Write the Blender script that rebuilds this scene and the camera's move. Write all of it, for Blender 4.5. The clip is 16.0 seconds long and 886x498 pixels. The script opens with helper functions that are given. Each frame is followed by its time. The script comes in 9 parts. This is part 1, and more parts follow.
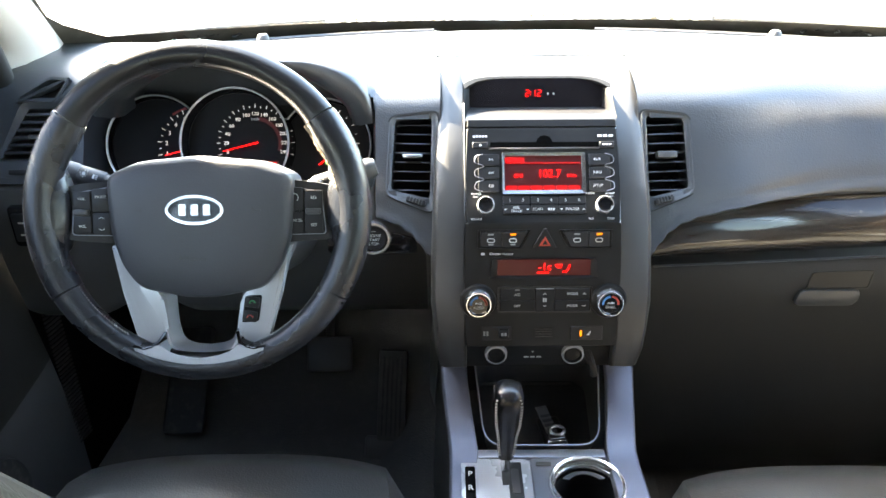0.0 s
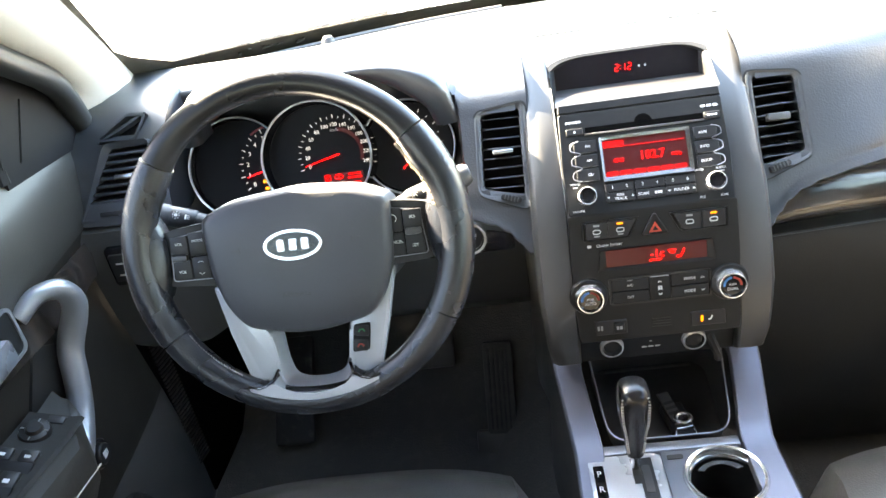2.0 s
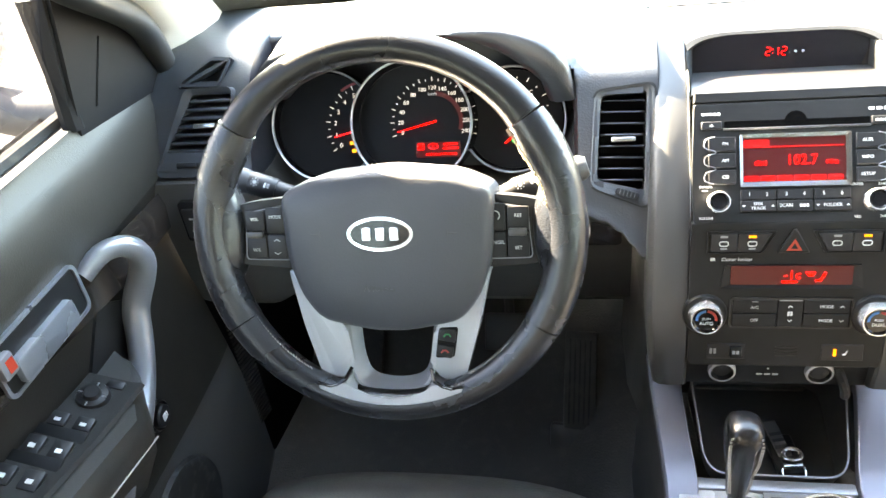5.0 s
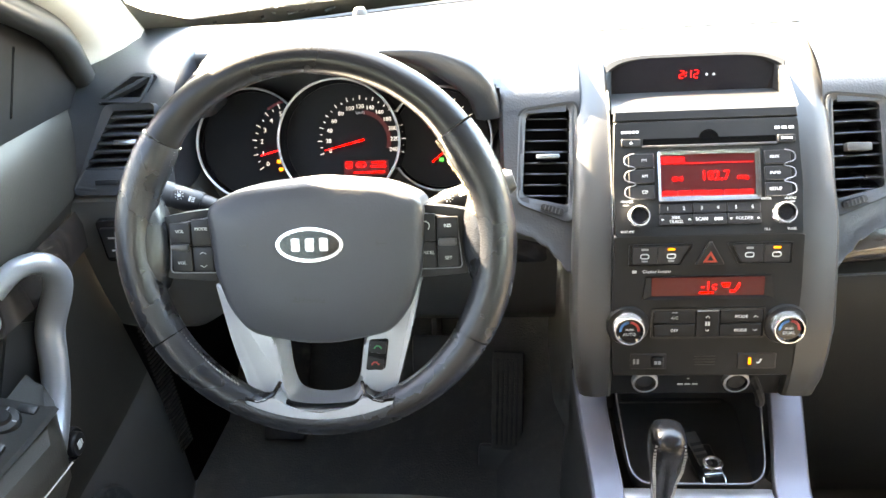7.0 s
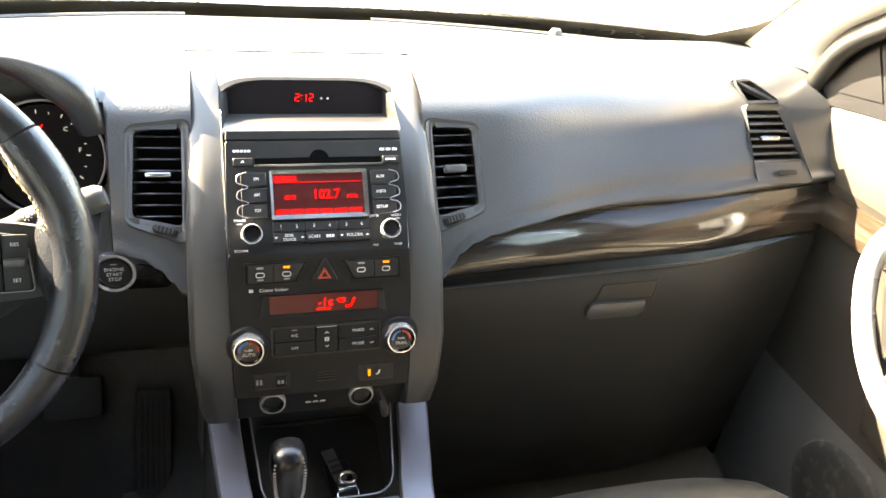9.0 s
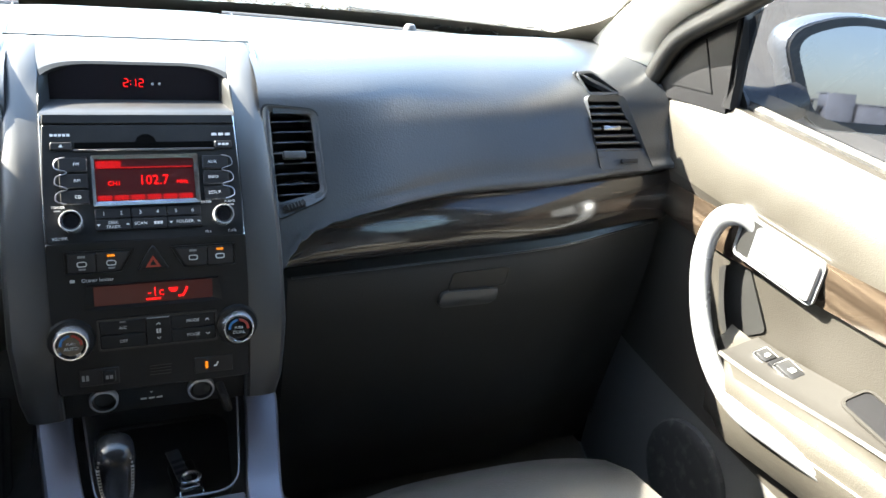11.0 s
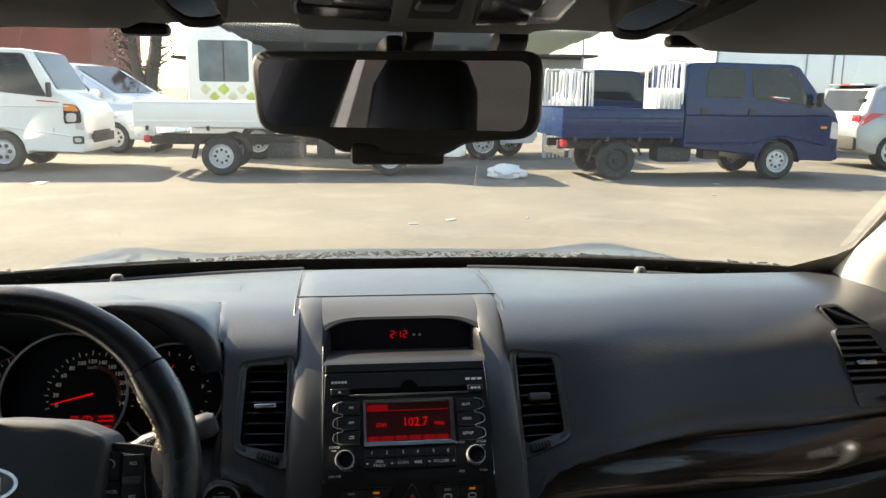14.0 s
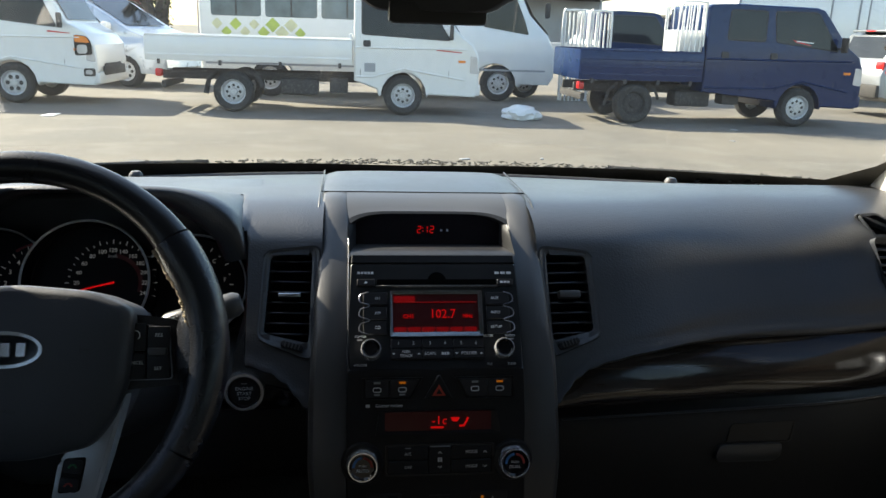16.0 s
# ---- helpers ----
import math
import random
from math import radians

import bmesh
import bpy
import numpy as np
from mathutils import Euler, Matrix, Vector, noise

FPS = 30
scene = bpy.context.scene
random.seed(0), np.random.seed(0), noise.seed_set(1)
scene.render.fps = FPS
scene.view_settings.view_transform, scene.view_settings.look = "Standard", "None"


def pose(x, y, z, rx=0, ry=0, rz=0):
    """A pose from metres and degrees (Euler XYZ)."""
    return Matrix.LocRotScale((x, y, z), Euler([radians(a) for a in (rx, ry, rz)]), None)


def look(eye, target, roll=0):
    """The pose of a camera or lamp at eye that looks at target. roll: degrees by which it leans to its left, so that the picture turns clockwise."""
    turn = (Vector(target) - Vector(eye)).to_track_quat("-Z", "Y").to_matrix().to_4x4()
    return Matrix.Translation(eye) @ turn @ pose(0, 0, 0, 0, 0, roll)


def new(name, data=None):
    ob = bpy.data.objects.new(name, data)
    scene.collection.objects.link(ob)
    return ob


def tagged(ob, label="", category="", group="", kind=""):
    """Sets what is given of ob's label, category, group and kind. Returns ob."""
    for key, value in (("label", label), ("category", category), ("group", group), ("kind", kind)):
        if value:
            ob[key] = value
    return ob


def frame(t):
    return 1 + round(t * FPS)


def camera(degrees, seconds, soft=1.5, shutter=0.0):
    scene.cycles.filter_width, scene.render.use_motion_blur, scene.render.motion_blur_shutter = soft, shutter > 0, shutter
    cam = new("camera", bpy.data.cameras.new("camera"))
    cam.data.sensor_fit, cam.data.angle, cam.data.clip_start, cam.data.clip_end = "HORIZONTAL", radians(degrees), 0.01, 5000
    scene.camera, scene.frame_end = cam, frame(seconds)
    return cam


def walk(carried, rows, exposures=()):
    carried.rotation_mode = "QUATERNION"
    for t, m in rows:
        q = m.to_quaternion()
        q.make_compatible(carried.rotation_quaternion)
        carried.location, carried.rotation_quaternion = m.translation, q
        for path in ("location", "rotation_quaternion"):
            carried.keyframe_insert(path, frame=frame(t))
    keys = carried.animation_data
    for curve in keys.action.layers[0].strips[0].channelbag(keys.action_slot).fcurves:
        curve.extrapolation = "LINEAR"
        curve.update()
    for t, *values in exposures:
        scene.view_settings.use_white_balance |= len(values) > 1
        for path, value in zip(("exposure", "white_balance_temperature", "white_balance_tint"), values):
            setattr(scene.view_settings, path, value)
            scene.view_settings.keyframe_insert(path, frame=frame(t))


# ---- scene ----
cam = camera(59.2, 16.0)
# the car stands a little nose-down in the yard
LEVEL = Matrix.Translation((0, 1.006, 0.974)) @ pose(0, 0, 0, -1.4, 0, 0) @ Matrix.Translation((0, -1.006, -0.974))
PATH = [
    (0, (-0.121, 0.126, 1.406), (-0.13, 1.913, 0.508), -0.5),
    (0.5, (-0.164, 0.148, 1.423), (-0.158, 1.923, 0.503), -1.7),
    (1, (-0.194, 0.161, 1.435), (-0.211, 1.939, 0.519), -2.7),
    (1.5, (-0.192, 0.152, 1.445), (-0.316, 1.922, 0.522), -4.9),
    (2, (-0.158, 0.19, 1.437), (-0.351, 1.923, 0.459), -9.8),
    (2.5, (-0.164, 0.241, 1.394), (-0.253, 1.951, 0.36), -10.6),
    (3, (-0.215, 0.304, 1.382), (-0.1, 2.033, 0.384), -7.8),
    (3.5, (-0.163, 0.289, 1.392), (-0.102, 1.98, 0.326), -4.5),
    (4, (-0.17, 0.3, 1.421), (-0.222, 2.028, 0.416), -2.2),
    (4.5, (-0.211, 0.299, 1.424), (-0.437, 1.986, 0.374), -4.3),
    (4.7, (-0.195, 0.302, 1.438), (-0.576, 1.938, 0.353), -7.7),
    (6.8, (-0.205, 0.29, 1.426), (-0.485, 1.963, 0.366), -6.3),
    (7, (-0.201, 0.286, 1.422), (-0.387, 1.993, 0.396), -4.4),
    (7.5, (-0.185, 0.277, 1.42), (-0.202, 2.011, 0.423), -1.3),
    (8, (-0.166, 0.27, 1.415), (-0.023, 2.021, 0.459), 1.4),
    (8.5, (-0.145, 0.261, 1.416), (0.148, 1.998, 0.469), 3.2),
    (9, (-0.099, 0.271, 1.402), (0.437, 1.957, 0.469), 5.5),
    (9.5, (-0.029, 0.264, 1.404), (0.685, 1.888, 0.481), 7.5),
    (9.7, (-0.02, 0.249, 1.392), (0.782, 1.853, 0.507), 8.2),
    (11.8, (-0.05, 0.232, 1.375), (0.577, 1.913, 0.49), 5.7),
    (12, (-0.067, 0.233, 1.377), (0.442, 1.947, 0.48), 4.9),
    (12.5, (-0.086, 0.237, 1.379), (0.246, 1.992, 0.479), 3.6),
    (13, (-0.087, 0.238, 1.384), (0.168, 2.024, 0.522), 2.9),
    (13.5, (-0.076, 0.222, 1.393), (0.177, 2.103, 0.762), 1.6),
    (14, (-0.067, 0.196, 1.403), (0.177, 2.15, 1.054), 0.6),
    (14.5, (-0.065, 0.178, 1.394), (0.165, 2.15, 1.154), 0.4),
    (15, (-0.068, 0.182, 1.397), (0.154, 2.157, 1.178), 0.5),
    (15.5, (-0.074, 0.194, 1.369), (0.142, 2.162, 1.092), 0.8),
    (16, (-0.087, 0.214, 1.335), (0.131, 2.141, 0.848), 1.7),
]
EXPOSURES = [
    (0, 5.57, 7770, 7), (0.5, 6.17, 7870, 7), (1.5, 5.89, 8020, 7), (2.0, 5.97, 8120, 8), (2.5, 6.64, 8400, 8),
    (3.0, 6.88, 8600, 8), (3.5, 6.65, 8500, 8), (4.0, 6.24, 8400, 8), (4.7, 6.26, 8600, 7), (7.0, 6.34, 9000, 9),
    (7.5, 5.99, 9450, 9), (8.0, 5.84, 9450, 9), (9.0, 5.62, 9250, 9), (9.7, 5.2, 8000, 10), (11.8, 4.35, 6400, 1),
    (12.0, 4.4, 6350, 1), (12.5, 5.6, 6200, 1), (13.0, 5.88, 6050, 2), (13.5, 4.25, 6850, 5), (14.0, 2.43, 7850, 8),
    (15.0, 2.38, 7150, 7), (16.0, 2.08, 6850, 6),
]
walk(cam, [(t, LEVEL @ look(eye, target, roll)) for t, eye, target, roll in PATH], EXPOSURES)

# ---- daylight: clear afternoon, sun ahead and to the left ----
SUN_AZ, SUN_EL = 55.0, 35.0          # degrees left of straight ahead, degrees up
world = bpy.data.worlds.new("sky")
scene.world = world
world.use_nodes = True
wn = world.node_tree.nodes
sky = wn.new("ShaderNodeTexSky")
sky.sky_type, sky.sun_disc = "NISHITA", False
sky.sun_elevation, sky.sun_rotation = radians(SUN_EL), radians(-SUN_AZ)
sky.dust_density = 1.2
wn["Background"].inputs["Strength"].default_value = 0.15
world.node_tree.links.new(sky.outputs[0], wn["Background"].inputs["Color"])
sun_data = bpy.data.lights.new("sun", "SUN")
sun_data.energy, sun_data.angle, sun_data.color = 5.0, radians(0.5), (1.0, 0.93, 0.82)
sun = new("sun", sun_data)
_a, _e = radians(SUN_AZ), radians(SUN_EL)
SUN_DIR = Vector((-math.sin(_a) * math.cos(_e), math.cos(_a) * math.cos(_e), math.sin(_e)))
sun.matrix_world = look(SUN_DIR * 30, (0, 0, 0))


# ---- materials ----
def material(name, color, rough=0.5, metal=0.0, grain=0.0, grain_size=0.002, vary=0.12, vary_size=0.12, coat=0.0, cells=False, spec=0.5, dust=0.0):
    """A painted, moulded or woven surface: two scales of colour, fine relief, uneven gloss. Sizes in metres."""
    m = bpy.data.materials.new(name)
    m.use_nodes = True
    n, l = m.node_tree.nodes, m.node_tree.links
    b = n["Principled BSDF"]
    geo = n.new("ShaderNodeTexCoord")
    big = n.new("ShaderNodeTexNoise")
    big.inputs["Scale"].default_value, big.inputs["Detail"].default_value = 1 / vary_size, 5
    l.new(geo.outputs["Object"], big.inputs["Vector"])
    ramp = n.new("ShaderNodeMapRange")
    ramp.inputs["From Min"].default_value, ramp.inputs["From Max"].default_value = 0.3, 0.7
    ramp.inputs["To Min"].default_value, ramp.inputs["To Max"].default_value = 1 - vary, 1 + vary
    l.new(big.outputs["Fac"], ramp.inputs["Value"])
    mul = n.new("ShaderNodeVectorMath")
    mul.operation = "SCALE"
    mul.inputs[0].default_value = color[:3]
    l.new(ramp.outputs[0], mul.inputs["Scale"])
    out = mul.outputs[0]
    if dust:
        fine = n.new("ShaderNodeTexNoise")
        fine.inputs["Scale"].default_value, fine.inputs["Detail"].default_value = 55, 8
        l.new(geo.outputs["Object"], fine.inputs["Vector"])
        dr = n.new("ShaderNodeMapRange")
        dr.inputs["From Min"].default_value, dr.inputs["From Max"].default_value = 0.52, 0.75
        dr.inputs["To Max"].default_value = dust
        l.new(fine.outputs["Fac"], dr.inputs["Value"])
        mix = n.new("ShaderNodeMix")
        mix.data_type = "RGBA"
        l.new(dr.outputs[0], mix.inputs["Factor"])
        l.new(out, mix.inputs[6])
        mix.inputs[7].default_value = (0.38, 0.35, 0.31, 1)
        out = mix.outputs[2]
    l.new(out, b.inputs["Base Color"])
    b.inputs["Metallic"].default_value = metal
    b.inputs["Specular IOR Level"].default_value = spec
    rr = n.new("ShaderNodeMapRange")
    rr.inputs["From Min"].default_value, rr.inputs["From Max"].default_value = 0.3, 0.7
    rr.inputs["To Min"].default_value, rr.inputs["To Max"].default_value = max(0.02, rough * 0.85), min(1, rough * 1.15)
    l.new(big.outputs["Fac"], rr.inputs["Value"])
    l.new(rr.outputs[0], b.inputs["Roughness"])
    if coat:
        b.inputs["Coat Weight"].default_value, b.inputs["Coat Roughness"].default_value = coat, 0.04
    if grain:
        if cells:
            t = n.new("ShaderNodeTexVoronoi")
            t.feature = "SMOOTH_F1"
            h = t.outputs["Distance"]
        else:
            t = n.new("ShaderNodeTexNoise")
            t.inputs["Detail"].default_value = 3
            h = t.outputs["Fac"]
        t.inputs["Scale"].default_value = 1 / grain_size
        l.new(geo.outputs["Object"], t.inputs["Vector"])
        bump = n.new("ShaderNodeBump")
        bump.inputs["Strength"].default_value, bump.inputs["Distance"].default_value = grain, grain_size * 0.4
        l.new(h, bump.inputs["Height"])
        l.new(bump.outputs[0], b.inputs["Normal"])
    return m


def glowing(name, color, strength, base=(0.02, 0.004, 0.004)):
    """A lit display or lamp."""
    m = bpy.data.materials.new(name)
    m.use_nodes = True
    b = m.node_tree.nodes["Principled BSDF"]
    b.inputs["Base Color"].default_value = (*base, 1)
    b.inputs["Roughness"].default_value = 0.3
    b.inputs["Emission Color"].default_value = (*color, 1)
    b.inputs["Emission Strength"].default_value = strength
    return m


def pane(name, tint=(1, 1, 1), dust=0.0, ior=1.45, rough=0.0):
    """A thin sheet of glass, with some dust on it."""
    m = bpy.data.materials.new(name)
    m.use_nodes = True
    n, l = m.node_tree.nodes, m.node_tree.links
    n.remove(n["Principled BSDF"])
    clear, gloss, fres, mix = n.new("ShaderNodeBsdfTransparent"), n.new("ShaderNodeBsdfGlossy"), n.new("ShaderNodeFresnel"), n.new("ShaderNodeMixShader")
    clear.inputs["Color"].default_value = (*tint, 1)
    gloss.inputs["Roughness"].default_value = rough
    fres.inputs["IOR"].default_value = ior
    l.new(fres.outputs[0], mix.inputs["Fac"])
    l.new(clear.outputs[0], mix.inputs[1])
    l.new(gloss.outputs[0], mix.inputs[2])
    last = mix.outputs[0]
    if dust:
        geo, fine, big = n.new("ShaderNodeTexCoord"), n.new("ShaderNodeTexVoronoi"), n.new("ShaderNodeTexNoise")
        fine.inputs["Scale"].default_value = 210
        big.inputs["Scale"].default_value, big.inputs["Detail"].default_value = 5, 6
        l.new(geo.outputs["Object"], fine.inputs["Vector"])
        l.new(geo.outputs["Object"], big.inputs["Vector"])
        spots = n.new("ShaderNodeMapRange")
        spots.inputs["From Min"].default_value, spots.inputs["From Max"].default_value = 0.22, 0.10
        spots.inputs["To Max"].default_value = dust * 16.0
        l.new(fine.outputs["Distance"], spots.inputs["Value"])
        film = n.new("ShaderNodeMapRange")
        film.inputs["From Min"].default_value, film.inputs["From Max"].default_value = 0.42, 0.72
        film.inputs["To Min"].default_value, film.inputs["To Max"].default_value = 0.08, 1.0
        l.new(big.outputs["Fac"], film.inputs["Value"])
        mul, add = n.new("ShaderNodeMath"), n.new("ShaderNodeMath")
        mul.operation, add.operation = "MULTIPLY", "ADD"
        l.new(spots.outputs[0], mul.inputs[0])
        l.new(film.outputs[0], mul.inputs[1])
        l.new(mul.outputs[0], add.inputs[0])
        add.inputs[1].default_value = dust * 0.12
        grime, mix2, tr, mix3 = n.new("ShaderNodeBsdfDiffuse"), n.new("ShaderNodeMixShader"), n.new("ShaderNodeBsdfTranslucent"), n.new("ShaderNodeMixShader")
        grime.inputs["Color"].default_value = tr.inputs["Color"].default_value = (0.7, 0.66, 0.6, 1)
        mix3.inputs["Fac"].default_value = 0.5
        l.new(grime.outputs[0], mix3.inputs[1])
        l.new(tr.outputs[0], mix3.inputs[2])
        l.new(add.outputs[0], mix2.inputs["Fac"])
        l.new(last, mix2.inputs[1])
        l.new(mix3.outputs[0], mix2.inputs[2])
        last = mix2.outputs[0]
    l.new(last, n["Material Output"].inputs["Surface"])
    return m


def streaked(name, dark, light, rough=0.13, scale=(2.2, 60, 60), coat=1.0):
    """Lacquered wood-look trim with long grain."""
    m = material(name, dark, rough, coat=coat, vary=0.1)
    m.node_tree.nodes["Principled BSDF"].inputs["Coat Roughness"].default_value = 0.11
    n, l = m.node_tree.nodes, m.node_tree.links
    b = n["Principled BSDF"]
    geo, mp, t, r = n.new("ShaderNodeTexCoord"), n.new("ShaderNodeMapping"), n.new("ShaderNodeTexNoise"), n.new("ShaderNodeValToRGB")
    mp.inputs["Scale"].default_value = scale
    t.inputs["Scale"].default_value, t.inputs["Detail"].default_value, t.inputs["Distortion"].default_value = 1.6, 6, 0.6
    r.color_ramp.elements[0].position, r.color_ramp.elements[0].color = 0.42, (*dark, 1)
    r.color_ramp.elements[1].position, r.color_ramp.elements[1].color = 0.72, (*light, 1)
    l.new(geo.outputs["Object"], mp.inputs["Vector"])
    l.new(mp.outputs[0], t.inputs["Vector"])
    l.new(t.outputs["Fac"], r.inputs["Fac"])
    l.new(r.outputs[0], b.inputs["Base Color"])
    return m


M_DASH = material("dash_soft_plastic", (0.021, 0.0232, 0.0272), 0.36, grain=0.30, grain_size=0.0020, cells=True, dust=0.005, spec=0.95)
M_BLACK = material("moulded_black_plastic", (0.035, 0.035, 0.036), 0.48, grain=0.3, grain_size=0.0012, dust=0.03)
M_LOW = material("lower_dash_plastic", (0.046, 0.046, 0.045), 0.55, grain=0.4, grain_size=0.0018, cells=True)
M_PANEL = material("stack_panel_black", (0.0105, 0.0108, 0.0112), 0.42, grain=0.15, grain_size=0.0008, dust=0.006, spec=0.25)
M_BUTTON = material("button_black", (0.011, 0.011, 0.012), 0.42, spec=0.4)
M_SILVER = material("silver_painted_plastic", (0.22, 0.225, 0.25), 0.34, metal=0.55, grain=0.06, grain_size=0.0008, vary=0.08)
M_BEZEL = material("grey_metallic_bezel", (0.080, 0.079, 0.078), 0.36, metal=0.5, grain=0.1, grain_size=0.0010, vary=0.1)
M_SPOKE = material("satin_silver_spoke", (0.46, 0.47, 0.49), 0.26, metal=0.35, vary=0.06)
M_CHROME = material("chrome", (0.80, 0.81, 0.82), 0.14, metal=0.8, vary=0.05)
M_RING = material("bright_gauge_ring", (0.75, 0.75, 0.75), 0.22, metal=0.45, vary=0.08)
M_SATIN = material("satin_chrome", (0.55, 0.56, 0.58), 0.24, metal=1.0, vary=0.08)
M_LEATHER = material("black_leather", (0.045, 0.046, 0.050), 0.38, grain=0.7, grain_size=0.0028, cells=True, vary=0.2, dust=0.04)
M_RIM = material("worn_rim_leather", (0.011, 0.0118, 0.0145), 0.27, grain=0.45, grain_size=0.0015, cells=True, vary=0.2, vary_size=0.05, spec=0.75)
M_RIMTOP = material("smooth_rim_insert", (0.008, 0.008, 0.009), 0.30, grain=0.15, grain_size=0.0020, vary=0.2)
M_AIRBAG = material("airbag_cover_plastic", (0.045, 0.047, 0.053), 0.42, grain=0.14, grain_size=0.0018, cells=True, vary=0.12)
M_SEAT = material("seat_leather", (0.040, 0.038, 0.035), 0.34, grain=0.3, grain_size=0.0022, cells=True, vary=0.12, dust=0.012)
M_THREAD = material("pale_thread", (0.34, 0.32, 0.29), 0.8)
M_WOOD = streaked("dark_lacquered_woodgrain", (0.010, 0.009, 0.009), (0.055, 0.040, 0.030))
M_DOORWOOD = streaked("brown_lacquered_woodgrain", (0.015, 0.0110, 0.0080), (0.050, 0.038, 0.028), scale=(60, 2.2, 60))
M_GLOSS = material("gloss_black", (0.008, 0.008, 0.009), 0.09, vary=0.05)
M_DISPLAY = material("smoked_display_window", (0.006, 0.005, 0.006), 0.12, vary=0.05)
M_PRINT = material("pale_printing", (0.62, 0.62, 0.60), 0.6)
M_DIMPRINT = material("grey_printing", (0.26, 0.26, 0.26), 0.6)
M_RED = glowing("red_digits", (1.0, 0.0025, 0.004), 0.11)
M_NUMERAL = glowing("backlit_numeral", (1.0, 0.97, 0.94), 0.016, (0.5, 0.5, 0.5))
M_REDFIELD = glowing("red_backlight", (1.0, 0.002, 0.004), 0.028)
M_REDDIM = glowing("dim_red_backlight", (1.0, 0.008, 0.010), 0.0009)
M_REDMARK = material("red_gauge_marking", (0.28, 0.02, 0.02), 0.5)
M_AMBER = glowing("amber_indicator", (1.0, 0.27, 0.008), 0.055)
M_GREEN = glowing("green_indicator", (0.03, 0.8, 0.10), 0.035)
M_DIALRED = material("dial_red_arc", (0.45, 0.05, 0.04), 0.4)
M_DIALBLUE = material("dial_blue_arc", (0.05, 0.22, 0.55), 0.4)
M_PHONEGREEN = material("green_printing", (0.02, 0.22, 0.08), 0.5)
M_TRIANGLE = material("hazard_red", (0.42, 0.04, 0.02), 0.4)
M_CARPET = material("black_carpet", (0.052, 0.051, 0.049), 0.95, grain=1.0, grain_size=0.003, vary=0.25, dust=0.05)
M_RUBBER = material("black_rubber", (0.011, 0.011, 0.011), 0.7, vary=0.2, dust=0.1)
M_LINER = material("grey_headliner_cloth", (0.135, 0.138, 0.142), 0.95, grain=0.6, grain_size=0.0015, vary=0.08)
M_VISOR = material("visor_vinyl", (0.125, 0.127, 0.131), 0.8, grain=0.5, grain_size=0.0015, vary=0.08)
M_PILLAR = material("pale_pillar_plastic", (0.40, 0.385, 0.36), 0.6, grain=0.3, grain_size=0.0015, vary=0.05)
M_DOORTOP = material("door_panel_vinyl", (0.026, 0.0235, 0.0195), 0.42, grain=0.3, grain_size=0.0016, cells=True, vary=0.1)
M_LENS = material("clear_lamp_lens", (0.26, 0.26, 0.27), 0.10, metal=0.6, vary=0.2, vary_size=0.03)
M_WINDSCREEN = pane("windscreen_glass", (0.66, 0.68, 0.665), dust=0.012)
M_SIDEGLASS = pane("side_window_glass", (0.105, 0.11, 0.125), dust=0.006)
M_DARKGLASS = pane("tinted_rear_glass", (0.16, 0.165, 0.16), dust=0.006)
M_DIAL = material("gauge_black", (0.005, 0.005, 0.006), 0.6, spec=0.2)
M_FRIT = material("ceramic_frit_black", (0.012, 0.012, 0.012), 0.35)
# dusty frit enamel; its sunlit brown is put into the base colour
M_ENAMEL = material("dusty_sunlit_enamel", (0.055, 0.050, 0.040), 0.6, vary=0.2, dust=0.12)
M_MIRROR = material("mirror_glass", (0.27, 0.275, 0.32), 0.02, metal=1.0, vary=0.01)
M_GRIP = material("brushed_silver_grip", (0.27, 0.28, 0.30), 0.30, metal=0.6, vary=0.08)
M_PLATE = material("dark_switch_plate", (0.0080, 0.0066, 0.0050), 0.7, grain=0.3, grain_size=0.0012)
M_WORN = material("flaked_tan_leather", (0.30, 0.23, 0.14), 0.75, grain=0.8, grain_size=0.003, cells=True, vary=0.3, vary_size=0.02)
M_GLOVE = material("dark_glove_box_plastic", (0.017, 0.0168, 0.0162), 0.6, grain=0.35, grain_size=0.0018, cells=True, spec=0.3)
M_KNOB = material("black_knob_leather", (0.010, 0.010, 0.011), 0.24, grain=0.25, grain_size=0.0017, cells=True)
# silver strip; the blue of reflected sky is put into its colour
M_STRIP = material("sky_tinted_silver", (0.15, 0.158, 0.20), 0.42, metal=0.45, grain=0.05, grain_size=0.0008, vary=0.06)
M_DOORMID = material("darker_door_vinyl", (0.0135, 0.0118, 0.0095), 0.55, grain=0.3, grain_size=0.0016, cells=True, spec=0.35)
# gloss-free black for shade painted on the kick panels and disc slot
M_SHADE = material("shade_black", (0.003, 0.003, 0.003), 0.95, spec=0.0)
M_KEYTAG = material("grey_key_tag", (0.10, 0.10, 0.10), 0.4)
M_BODYSILVER = material("silver_car_paint", (0.48, 0.49, 0.50), 0.3, metal=0.6, coat=0.8, vary=0.06, dust=0.12)
M_BODYBLACK = material("dark_car_paint", (0.020, 0.021, 0.024), 0.45, coat=0.15, vary=0.2, dust=0.14)


# ---- building helpers ----
OFFSET = {}


def thing(name, at, label, category, group="", kind=""):
    """An empty at the base of a thing, to hold its parts."""
    ob = new(name)
    ob.empty_display_size = 0.05
    ob.location = at
    OFFSET[ob] = Vector(at)
    return tagged(ob, label, category, group, kind)


